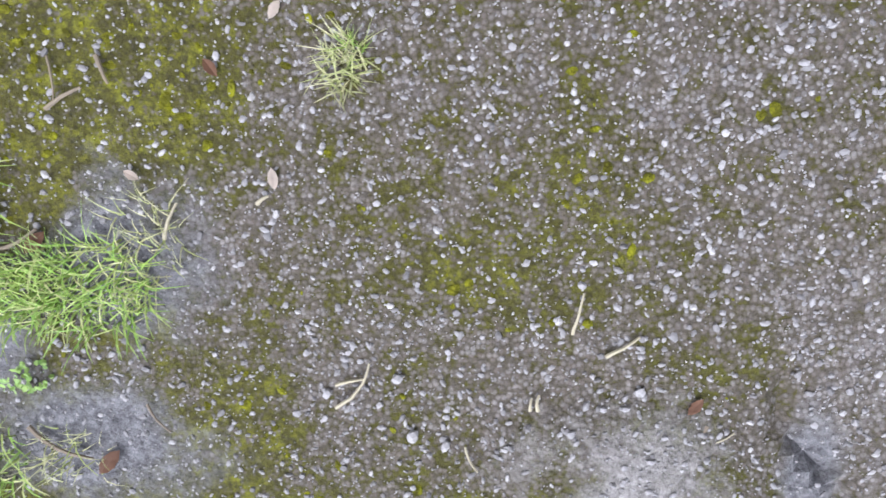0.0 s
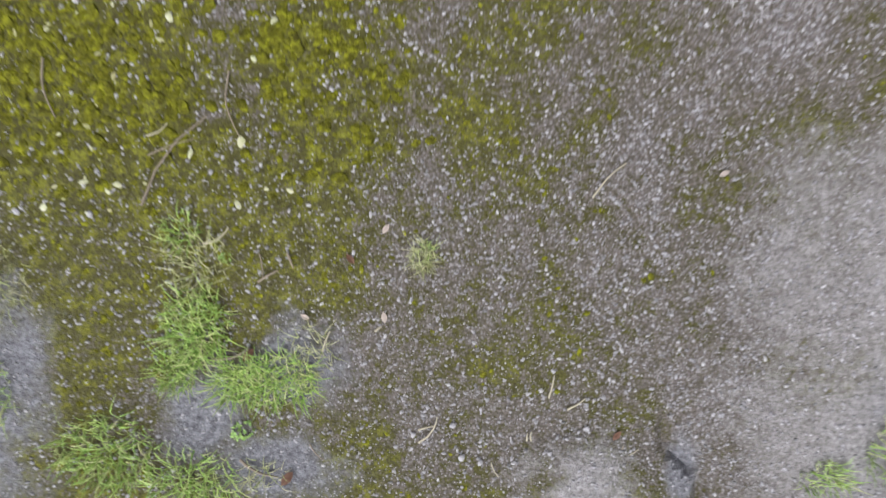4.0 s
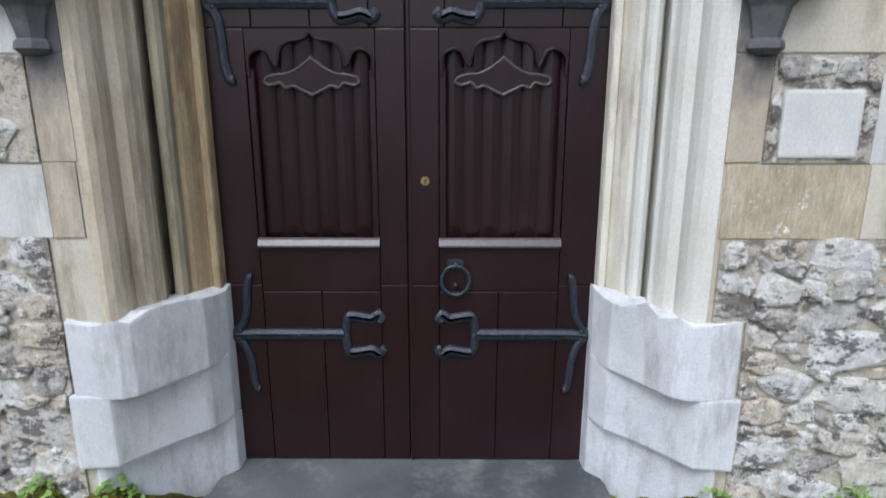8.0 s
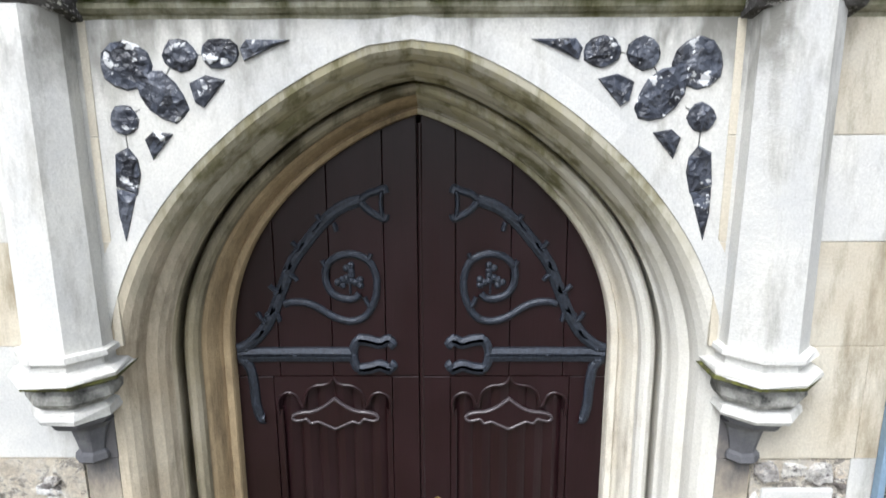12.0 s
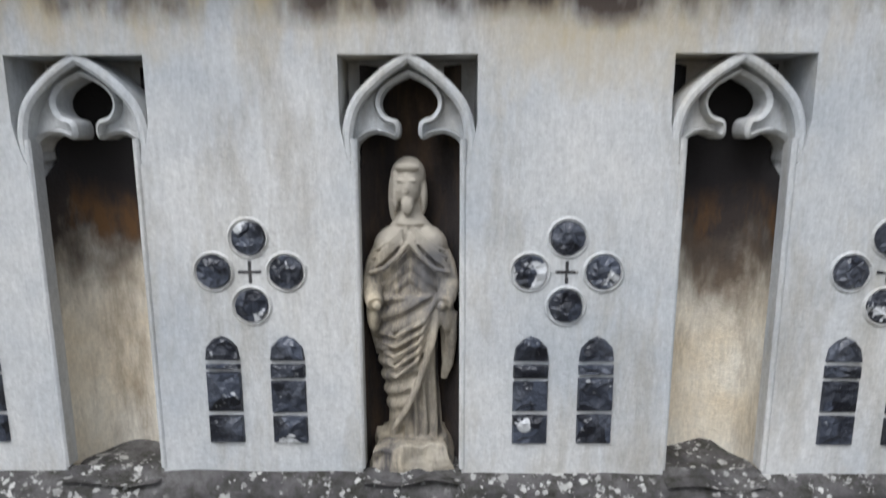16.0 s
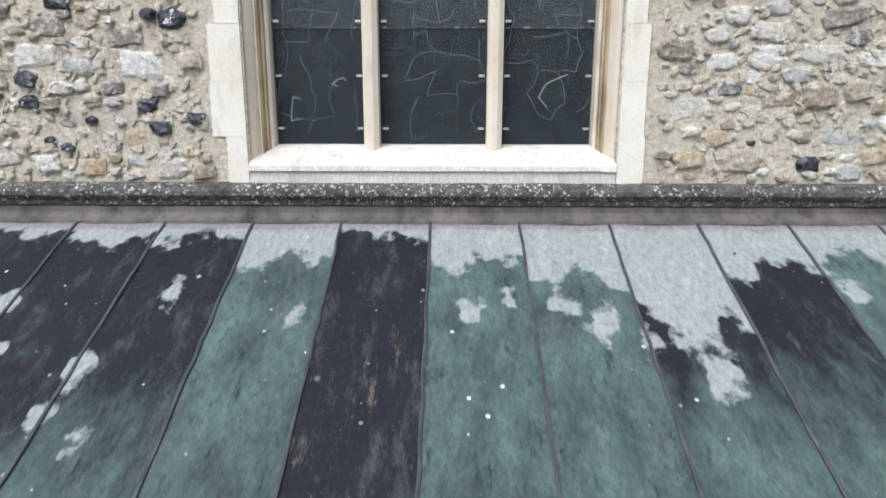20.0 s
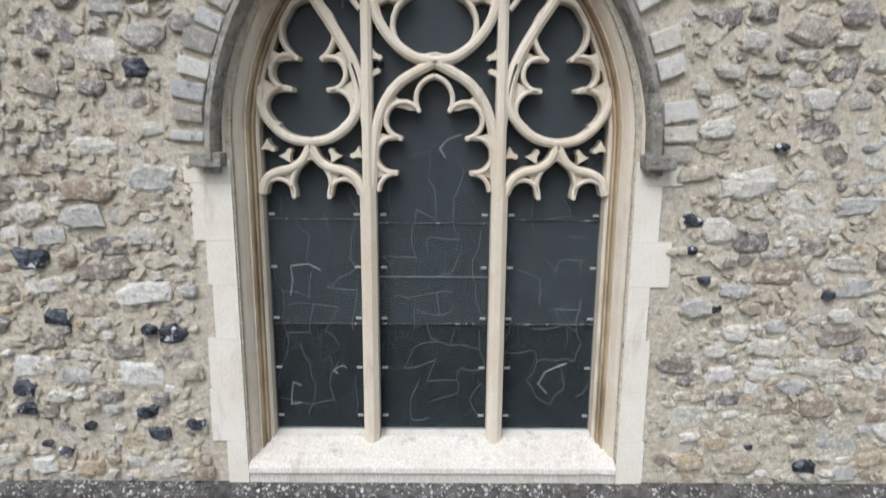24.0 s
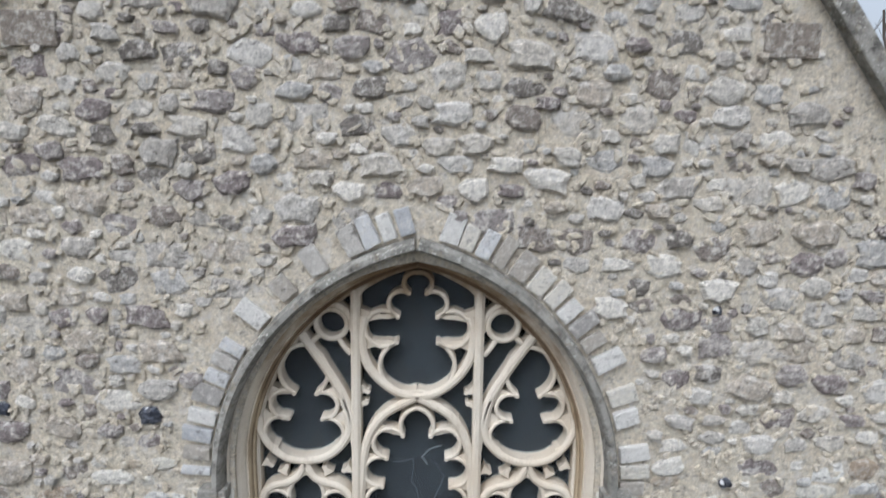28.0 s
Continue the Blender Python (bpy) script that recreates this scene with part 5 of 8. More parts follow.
    iron("scroll_arm", [(smooth([(0.80, zc + 0.025), (0.755, zc + 0.045), (0.690, zc + 0.105), (0.636, 2.30), (0.585, 2.42), (0.545, 2.515), (0.475, 2.610), (0.400, 2.695), (0.325, 2.755), (0.242, 2.785)], 5), 0.036)])
    iron("scroll_tip", [(smooth([(0.245, 2.783), (0.215, 2.810), (0.175, 2.822), (0.146, 2.835), (0.138, 2.815)], 4), 0.022), (smooth([(0.245, 2.780), (0.215, 2.745), (0.175, 2.720), (0.146, 2.706), (0.138, 2.728)], 4), 0.022), (smooth([(0.155, 2.82), (0.16, 2.77), (0.155, 2.72)], 4), 0.012)])
    iron("spiral_scroll", [(smooth([(0.585, 2.335), (0.550, 2.345), (0.495, 2.342), (0.440, 2.320), (0.375, 2.278), (0.305, 2.258), (0.245, 2.275), (0.205, 2.330), (0.186, 2.400), (0.190, 2.470), (0.220, 2.528), (0.285, 2.556), (0.352, 2.545), (0.398, 2.500), (0.402, 2.440), (0.380, 2.388), (0.335, 2.362), (0.285, 2.360), (0.258, 2.385)], 4), 0.022)])
    iron("scroll_spurs", [(smooth([(u, z), (u + du * 0.6, z + dz * 0.4), (u + du, z + dz)], 3), 0.014) for u, z, du, dz in ((0.66, 2.25, 0.045, 0.05), (0.60, 2.39, 0.045, 0.03), (0.56, 2.47, -0.035, -0.03), (0.50, 2.58, 0.04, 0.03), (0.40, 2.695, 0.03, 0.03), (0.63, 2.31, -0.02, -0.05), (0.21, 2.32, 0.03, 0.05), (0.395, 2.50, 0.02, 0.03), (0.225, 2.53, -0.02, 0.03), (0.36, 2.69, -0.01, -0.035))])
    for u, z, tilt in ((0.700, 2.19, 0.8), (0.645, 2.29, 0.9), (0.600, 2.385, 1.0), (0.555, 2.49, 1.0), (0.505, 2.575, 0.8), (0.43, 2.665, 0.7)):
        iron("scroll_leaf", [(smooth([(u + 0.030 * sg * math.sin(tilt), z - 0.030 * sg * math.cos(tilt) + 0.012), (u, z + 0.004), (u - 0.02 * math.cos(tilt), z + 0.045 * math.sin(tilt))], 3), 0.017) for sg in (1, -1)])
    bm = bmesh.new()
    for u, z in ((0.300, 2.495), (0.262, 2.432), (0.338, 2.432), (0.30, 2.452)):
        for a in range(3):
            bmesh.ops.create_uvsphere(bm, u_segments=8, v_segments=5, radius=0.016, matrix=Matrix.Translation((s * (u + 0.014 * math.cos(a * 2.1)), -0.004, z + 0.014 * math.sin(a * 2.1))))
    strip_iron(mirror([(0.30, 2.49), (0.30, 2.38)], s), 0.010, 0.0, 0.009, bm)
    strip_iron(mirror([(0.262, 2.432), (0.338, 2.432)], s), 0.010, 0.0, 0.009, bm)
    put("rosette", bm, IRON)
    zl = 0.695
    iron("hinge_strap", [([(0.80, zl - 0.005), (0.68, zl), (0.50, zl), (0.29, zl)], 0.036), ([(0.79, zl), (0.72, zl), (0.3, zl)], 0.012)])
    for sg in (1, -1):
        f_ = smooth([(0.29, zl), (0.288, zl + sg * 0.04), (0.275, zl + sg * 0.085), (0.22, zl + sg * 0.082), (0.175, zl + sg * 0.075), (0.142, zl + sg * 0.095), (0.126, zl + sg * 0.075), (0.14, zl + sg * 0.062)], 4)
        iron("hinge_fork", [(f_, 0.026), (f_[8:22], 0.033)])
        iron("hinge_tail", [(smooth([(0.79, zl + sg * 0.01), (0.755, zl + sg * 0.045), (0.728, zl + sg * 0.12), (0.722, zl + sg * 0.20), (0.712, zl + sg * 0.26), (0.695, zl + sg * 0.268)], 4), 0.024)])
    for u, z in ((0.785, zc), (0.765, zc + 0.028), (0.765, zc - 0.028), (0.292, zc), (0.785, zl), (0.765, zl + 0.02), (0.765, zl - 0.02), (0.285, zl), (0.5, zl), (0.55, zc)):
        bm = bmesh.new()
        bmesh.ops.create_uvsphere(bm, u_segments=10, v_segments=6, radius=0.014, matrix=Matrix.Translation((s * u, -0.010, z)))
        put("rivet", bm, IRON)
    return put


# paler than the oak: the ledge's glossy highlight is put into the colour
WOOD_EDGE = plain_mat("sheen_grey_oak_edge", (0.075, 0.062, 0.066), 0.32, 0.0, 0.45, 60)
leaf(-1)
put_r = leaf(1)
put_r("meeting_bead", bar([(0.004, 0.058), (0.004, 3.10)], 0.018, -0.006, 0.03), WOOD)
bm = bmesh.new()
ringp = [(0.20 + 0.062 * math.cos(a * math.pi / 12), -0.022, 0.955 + 0.066 * math.sin(a * math.pi / 12)) for a in range(25)]
tube(ringp, 0.0085, 0.0085, 8, bm)
put_r("ring_handle", bm, IRON, "black iron ring pull")
bm = bmesh.new()
box(bm, 0.165, 0.235, -0.008, 0.0, 1.00, 1.045, 0.003)
bmesh.ops.create_uvsphere(bm, u_segments=10, v_segments=6, radius=0.018, matrix=Matrix.Translation((0.20, -0.014, 1.022)))
bmesh.ops.create_uvsphere(bm, u_segments=10, v_segments=6, radius=0.012, matrix=Matrix.Translation((0.20, -0.010, 0.93)))
put_r("ring_plate", bm, IRON)
put_r("keyhole_plate", prism(arc(0.070, 1.388, 0.019, 0, 345, 14), -0.004, 0.001, 0.0015), BRASS, "small round brass keyhole plate")
bm = prism(arc(0.070, 1.392, 0.005, 0, 330, 8), -0.0055, -0.0035)
box(bm, 0.068, 0.072, -0.0055, -0.0035, 1.376, 1.39)
put_r("keyhole", bm, IRON)

# ---- pilasters with moulded capitals beside the arch ----


def octagon_stack(cx, cy, levels, rng=None, rough=0.0):
    bm = bmesh.new()
    rings = []
    for z, r in levels:
        ring = []
        for k in range(8):
            a = radians(22.5 + 45 * k)
            j = 1 + (rng.uniform(-rough, rough) if rng else 0)
            ring.append(bm.verts.new((cx + r * j * math.cos(a), cy + r * j * math.sin(a), z + (rng.uniform(-rough, rough) * 0.05 if rng else 0))))
        rings.append(ring)
    for p, q in zip(rings, rings[1:]):
        for k in range(8):
            bm.faces.new((p[k], p[(k + 1) % 8], q[(k + 1) % 8], q[k]))
    bm.faces.new(rings[0][::-1])
    bm.faces.new(rings[-1])
    return bm


rp = random.Random(5)
for s in (-1, 1):
    cx = s * 1.222
    pil = thing("pilaster", (cx, -0.45, 1.92), "white octagonal stone pilaster on a moulded bracket", "pilaster", "pilasters beside the doorway")
    piece("shaft", octagon_stack(cx, -0.475, [(2.33, 0.152), (2.9, 0.144), (3.46, 0.140)]), ASHLAR_WHITE, pil)
    for nm, mt, lab, prof in (("abacus", ASHLAR_WHITE, "chipped moulded capital", [(2.345, 0.152), (2.340, 0.178), (2.322, 0.180), (2.314, 0.158), (2.286, 0.160), (2.275, 0.186), (2.262, 0.198), (2.248, 0.200)]),
                              ("mossed_drip", MOSS_CAP, "dark green mossed drip edge", [(2.249, 0.199), (2.236, 0.199), (2.224, 0.170), (2.212, 0.146)]),
                              ("bell", BRACKET, "grey and white chipped bell", [(2.213, 0.146), (2.200, 0.160), (2.170, 0.163), (2.150, 0.150), (2.138, 0.124)]),
                              ("necking", ASHLAR_WHITE, "pale chipped necking", [(2.139, 0.124), (2.126, 0.148), (2.104, 0.155), (2.090, 0.150)]),
                              ("bracket", PENDANT, "sooty stepped bracket", [(2.091, 0.149), (2.076, 0.120), (2.055, 0.112), (2.044, 0.095)])):
        piece(nm, octagon_stack(cx, -0.475, prof[::-1], rp, 0.035), mt, pil, lab)
    stub = [(2.050, 0.10), (2.02, 0.072), (1.955, 0.056), (1.925, 0.050), (1.915, 0.062), (1.893, 0.066), (1.875, 0.042)]
    piece("pendant", octagon_stack(cx - s * 0.02, -0.46, stub[::-1]), PENDANT, pil, "dark grey hanging pendant")
    piece("shaft_upper", octagon_stack(cx + s * 0.02, -0.44, [(3.66, 0.16), (4.1, 0.15), (4.58, 0.145)]), PANEL, pil)
    # the ledge steps forward over each pilaster
    br = run_x([(-0.45, 3.625), (-0.535, 3.590), (-0.542, 3.566), (-0.605, 3.535), (-0.610, 3.508), (-0.59, 3.497), (-0.575, 3.475), (-0.555, 3.45), (-0.45, 3.42)], cx - 0.17, cx + 0.17, 0.05, wob=0.005)
    piece("ledge_break", br, LEDGE, pil)

# ---- ashlar blocks and rubble panels of the porch front ----
ash = thing("ashlar_facing", (0, YF, 1.2), "cream and brown-stained dressed stone blocks", "stonework", kind="structure")


def ashlar(x0, x1, z0, z1, mt):
    bm = bmesh.new()
    box(bm, x0 + 0.001, x1 - 0.001, YF - 0.006 - RNG.uniform(0, 0.003), YF + 0.01, z0 + 0.001, z1 - 0.001, 0.003)
    piece("ashlar_block", bm, mt, ash)


for s, mA, mB in ((-1, BROWN, ASHLAR), (1, ASHLAR_WHITE, ASHLAR)):
    def ab(u0, u1, z0, z1, mt):
        ashlar(min(s * u0, s * u1), max(s * u0, s * u1), z0, z1, mt)
    if s < 0:
        ab(1.125, 1.24, 1.25, 1.52, BANDED)
    ab(1.115, 1.24, 1.52, 1.88, BANDED)
    ab(1.112, 1.24, 1.88, 2.30, BANDED)
    ab(1.24 if s < 0 else 1.125, 1.62, 1.25, 1.515, ASHLAR_WHITE if s < 0 else BLOCK_TAN)
    ab(1.62, 2.15, 1.25, 1.515, ASHLAR)
    ab(1.61, 2.15, 1.515, 1.88, ASHLAR_WHITE)
    ab(1.24, 1.62, 1.88, 2.32, ASHLAR_WHITE if s < 0 else ASHLAR)
    ab(1.62, 2.15, 1.88, 2.32, ASHLAR)
    for z0, z1 in ((2.32, 2.70), (2.70, 3.06), (3.06, 3.43)):
        ab(1.38, 1.76, z0, z1, ASHLAR if z0 != 2.70 else ASHLAR_WHITE)
        ab(1.76, 2.3, z0, z1, ASHLAR)
        ab(1.045, 1.075, z0, z1, ASHLAR)

# spandrels: knapped flints let into the stone
flints = thing("flint_spandrels", (0, YF, 3.1), "dark knapped flint inlay in pale stone spandrels", "flint inlay", kind="structure")


def blob(cx, cz, rx, rz, turn, rng, n=12, rough=0.07):
    out = []
    for k in range(n):
        a = 2 * math.pi * k / n
        q = 1 + rng.uniform(-rough, rough)
        x, z = rx * q * math.cos(a), rz * q * math.sin(a)
        c, d = math.cos(radians(turn)), math.sin(radians(turn))
        out.append((cx + x * c - z * d, cz + x * d + z * c))
    return out


def flint_piece(outline, y, parent, name="flint"):
    """A knapped flint with a faceted face."""
    cx = sum(x for x, z in outline) / len(outline)
    cz = sum(z for x, z in outline) / len(outline)
    bm = bmesh.new()
    edge = [bm.verts.new((x, y + 0.004, z)) for x, z in outline]
    rim = [bm.verts.new((cx + (x - cx) * 0.9, y - 0.006 + RNG.uniform(-0.002, 0.002), cz + (z - cz) * 0.9)) for x, z in outline]
    core = [bm.verts.new((cx + (x - cx) * 0.45, y - 0.009 + RNG.uniform(-0.004, 0.004), cz + (z - cz) * 0.45)) for x, z in outline]
    n = len(outline)
    for p, q in ((edge, rim), (rim, core)):
        for k in range(n):
            bm.faces.new((p[k], p[(k + 1) % n], q[(k + 1) % n], q[k]))
    bm.faces.new(core)
    return piece(name, bm, FLINT, parent)


rf = random.Random(21)
for s in (-1, 1):
    shapes = [blob(0.931, 3.288, 0.080, 0.076, 0, rf), blob(0.752, 3.321, 0.054, 0.050, 0, rf), blob(0.820, 3.193, 0.094, 0.060, 47, rf), blob(0.955, 3.117, 0.045, 0.046, 0, rf),
              [(0.395, 3.366), (0.53, 3.368), (0.552, 3.340), (0.540, 3.304), (0.47, 3.336)], blob(0.620, 3.326, 0.060, 0.046, 0, rf),
              [(0.613, 3.240), (0.673, 3.256), (0.725, 3.232), (0.712, 3.175), (0.685, 3.158)],
              [(0.800, 3.068), (0.860, 3.078), (0.890, 3.052), (0.869, 2.988)],
              [(0.925, 2.985), (0.952, 3.022), (0.995, 3.0), (1.004, 2.90), (0.937, 2.872), (0.920, 2.94)],
              [(0.940, 2.865), (1.004, 2.885), (1.004, 2.80), (0.990, 2.71)]]
    for o in shapes:
        mx, mz = sum(q[0] for q in o) / len(o), sum(q[1] for q in o) / len(o)
        o = [(mx + (x - mx) * 1.10, mz + (z - mz) * 1.10) for x, z in o]
        flint_piece([(s * x, z) for x, z in (o if s > 0 else o[::-1])], YF - 0.006, flints)
    for (xa, za), (xb, zb) in (((0.675, 3.322), (0.705, 3.322)), ((0.785, 3.285), (0.80, 3.26)), ((0.90, 3.15), (0.925, 3.135)), ((0.955, 3.07), (0.953, 3.02))):
        bm = bar([(s * xa, za), (s * xb, zb)], 0.012, YF - 0.004, YF + 0.004)
        piece("flint_link", bm, FLINT, flints)

# ---- parapet: niche heads, flint roundels and lancets ----
for i, cx in enumerate(centres):
    nh = thing("niche", (cx, YP, 3.6), "cusped stone niche head in the parapet", "niche", "parapet niches")
    arch_in = smooth([(-0.110, 4.238), (-0.114, 4.285), (-0.098, 4.343), (-0.052, 4.392), (0.0, 4.427)], 4)
    cut = arch_in + [(-x, z) for x, z in reversed(arch_in[:-1])]
    for sd in (-1, 1):
        half_ = [(cx + sd * abs(x), z) for x, z in arch_in]
        piece("niche_spandrel", prism([(cx + sd * 0.126, 4.25), (cx + sd * 0.126, 4.4295), (cx, 4.4295)] + half_[::-1], YP + 0.115, YP + 0.165), PANEL, nh)
    piece("niche_arch", bar([(cx + x, z) for x, z in cut], 0.020, YP + 0.002, YP + 0.08), PANEL, nh)
    # cusped trefoil opening under the arch, with hollow-chamfered edges
    foil = smooth([(0.108, 4.215), (0.105, 4.250), (0.091, 4.276), (0.068, 4.289), (0.044, 4.286), (0.027, 4.279), (0.018, 4.287), (0.018, 4.305), (0.026, 4.316), (0.043, 4.322), (0.053, 4.338), (0.052, 4.356), (0.040, 4.373), (0.020, 4.386), (0.0, 4.395)], 3)
    foil = foil + [(-x, z) for x, z in reversed(foil[:-1])]
    fo = [(cx + x, z) for x, z in foil]
    nf = len(fo)
    wide = []
    for q in range(nf):
        a_, b_ = Vector(fo[max(0, q - 1)]), Vector(fo[min(nf - 1, q + 1)])
        d_ = (b_ - a_).normalized()
        wide.append((fo[q][0] + d_.y * 0.012, fo[q][1] - d_.x * 0.012))
    bm = bmesh.new()
    rows_ = [[bm.verts.new((xa_, y_, za_)) for (xa_, za_), y_ in ((wide[q], YP + 0.040), ((fo[q][0] * 0.4 + wide[q][0] * 0.6, fo[q][1] * 0.4 + wide[q][1] * 0.6), YP + 0.014), (fo[q], YP + 0.022), (fo[q], YP + 0.075))] for q in range(nf)]
    for a_, b_ in zip(rows_, rows_[1:]):
        for q in range(3):
            bm.faces.new((a_[q], a_[q + 1], b_[q + 1], b_[q]))
    piece("cusp_hollow", bm, PANEL, nh)
    arch_out = [(cx + x, z) for x, z in cut]
    piece("cusp_plate", plate([(cx - 0.1195, 4.220)] + arch_out + [(cx + 0.1195, 4.220)] + wide, [], YP + 0.036, YP + 0.07), PANEL, nh)
    for s in (-1, 1):
        piece("jamb_fillet", bar([(cx + s * 0.101, 3.62), (cx + s * 0.101, 4.28)], 0.012, YP - 0.003, YP + 0.03), PANEL, nh)
    # weathered sill under each niche
    bm = bmesh.new()
    bmesh.ops.create_grid(bm, x_segments=8, y_segments=6, size=0.5, matrix=Matrix.Diagonal((0.20, 0.20, 1, 1)))
    for v in bm.verts:
        v.co = Vector((cx + v.co.x, YP + 0.06 + v.co.y, 3.606 + 0.02 * noise.noise((v.co.x * 12, v.co.y * 12, i)) + 0.1 * max(0, v.co.y) * 0.4))
    piece("niche_sill", bm, LEDGE, nh)

for i in range(-3, 3):
    cx = 0.005 + NICHE * (i + 0.5)
    q = thing("quatrefoil_inlay", (cx, YP, 4.029), "four round flints set crosswise in parapet stone", "flint inlay", "quatrefoil flint inlays")
    for dx, dz in ((0, 0.066), (0.070, 0.0), (-0.070, 0.0), (0, -0.067)):
        flint_piece(blob(cx + dx, 4.029 + dz, 0.0345, 0.0345, 0, rf, 14, 0.03), YP - 0.001, q)
        bm = sweep([(cx + dx + 0.0375 * math.cos(a * math.pi / 10), 4.029 + dz + 0.0375 * math.sin(a * math.pi / 10)) for a in range(20)], [(-0.004, YP), (0.0, YP - 0.004), (0.004, YP)], True)
        piece("roundel_rim", bm, PANEL, q)
    for dx, dz in ((0.022, 0), (0, 0.022)):
        piece("cross_joint", bar([(cx - dx, 4.029 - dz), (cx + dx, 4.029 + dz)], 0.006, YP - 0.0025, YP + 0.002), SOOT, q)
    for s in (-1, 1):
        lx = cx + s * 0.064
        lan = thing("lancet_inlay", (lx, YP, 3.78), "pointed strip of squared black flints in stone", "flint inlay", "lancet flint inlays")
        zs = [3.673, 3.673 + rf.uniform(0.058, 0.075), 3.673 + rf.uniform(0.135, 0.16), 3.846]
        for za, zb in zip(zs, zs[1:]):
            flint_piece([(lx - 0.036, za + 0.003), (lx + 0.036, za + 0.003), (lx + 0.036, zb - 0.003), (lx, zb - 0.002), (lx - 0.036, zb - 0.003)], YP - 0.001, lan)
        flint_piece([(lx - 0.036, 3.850), (lx + 0.036, 3.850), (lx + 0.032, 3.878), (lx + 0.016, 3.895), (lx, 3.902), (lx - 0.016, 3.895), (lx - 0.032, 3.878)], YP - 0.001, lan)

# dark blocks under the coping
dent = thing("block_course", (0, -0.47, 4.72), "row of sooty square stone blocks under the coping", "stonework", kind="structure")
rd = random.Random(9)
for i in range(-34, 35):
    x = -0.003 + i * 0.1055
    w = rd.uniform(0.040, 0.046)
    bm = bmesh.new()
    box(bm, x - w, x + w, -0.490 - rd.uniform(0, 0.008), -0.45, 4.713, 4.774 + rd.uniform(-0.004, 0.003), 0.006)
    piece("stone_block", bm, SOOT, dent)

# ---- statue in the middle niche ----


def statue():
    """A robed standing figure, plainly shaped."""
    bm = bmesh.new()
    cx, cy = 0.006, YP + 0.085
    lv = [(3.650, 0.056, 0.040, 0.012), (3.70, 0.053, 0.042, 0.012), (3.78, 0.055, 0.046, 0.004), (3.86, 0.062, 0.050, -0.004), (3.93, 0.068, 0.054, -0.004), (4.0, 0.071, 0.056, 0.0), (4.04, 0.070, 0.054, 0.0), (4.075, 0.060, 0.048, 0.0), (4.10, 0.046, 0.040, 0.0), (4.118, 0.034, 0.034, 0.0), (4.135, 0.023, 0.025, -0.003), (4.16, 0.020, 0.022, -0.003)]
    fine = []
    for (a, b) in zip(lv, lv[1:]):
        k = max(2, int((b[0] - a[0]) / 0.004))
        for j in range(k):
            fine.append(tuple(a[m] + (b[m] - a[m]) * j / k for m in range(4)))
    fine.append(lv[-1])
    rings = []
    seg = 90
    for z, rx, ry, dx in fine:
        ring = []
        hem = -0.030 + (z - 3.66) * 0.30
        for k in range(seg):
            a = 2 * math.pi * k / seg
            x, y = math.cos(a), math.sin(a)
            xw = rx * x + dx
            push = 0.0
            if y < 0.3 and z < 3.975:
                if xw < hem:
                    # mantle drawn slantwise across, its folds falling to one side
                    ph = (z - 0.75 * xw - 2.2 * (xw - 0.03) ** 2) * 2 * math.pi / 0.034
                    push = 0.009 + 0.0042 * math.sin(ph) * smoothstep(3.66, 3.78, z)
                else:
                    push = -0.004 + 0.0045 * math.sin(xw * 2 * math.pi / 0.022 + 0.8 * math.sin(z * 20))
            elif y < 0.3 and z < 4.11:
                ph = (z + 0.9 * abs(xw)) * 2 * math.pi / 0.026
                push = 0.0022 * math.sin(ph) - (0.006 if abs(xw) < 0.032 - (4.09 - z) * 0.1 else 0.0)
            ring.append(bm.verts.new((cx + dx + (rx + push) * x, cy + (ry + push) * y, z)))
        rings.append(ring)
    for p, q in zip(rings, rings[1:]):
        for k in range(seg):
            bm.faces.new((p[k], p[(k + 1) % seg], q[(k + 1) % seg], q[k]))
    bm.faces.new(rings[0][::-1])
    bm.faces.new(rings[-1])

    def ball(dx, dy, z, rx, ry, rz, turn=0.0):
        bmesh.ops.create_uvsphere(bm, u_segments=18, v_segments=12, radius=1.0, matrix=Matrix.LocRotScale((cx + dx, cy + dy, z), Euler((0, turn, 0)), (rx, ry, rz)))

    for s in (-1, 1):
        # shoulder cape, upper arm, drooping sleeve and the forearm in it
        ball(s * 0.042, -0.006, 4.078, 0.038, 0.042, 0.026, s * 0.70)
        ball(s * 0.078, -0.036, 3.990, 0.023, 0.024, 0.026)
        tube([(cx + s * 0.054, cy - 0.006, 4.062), (cx + s * 0.070, cy - 0.022, 4.03), (cx + s * 0.078, cy - 0.036, 3.990)], 0.022, 0.022, 12, bm)
        tube([(cx + s * 0.078, cy - 0.034, 3.995), (cx + s * 0.073, cy - 0.056, 3.972), (cx + s * 0.066, cy - 0.074, 3.962)], 0.022, 0.017, 12, bm)
        ball(s * 0.073, -0.046, 3.940, 0.015, 0.020, 0.044)
        tube([(cx + s * 0.066, cy - 0.070, 3.962), (cx + s * 0.060, cy - 0.084, 3.958)], 0.009, 0.007, 8, bm)
        for k in range(4):
            tube([(cx + s * 0.012, cy - 0.047, 4.108 - k * 0.008), (cx + s * (0.040 + k * 0.004), cy - 0.054, 4.082 - k * 0.012), (cx + s * (0.072 + k * 0.003), cy - 0.044, 4.062 - k * 0.014)], 0.0040, 0.0030, 6, bm)
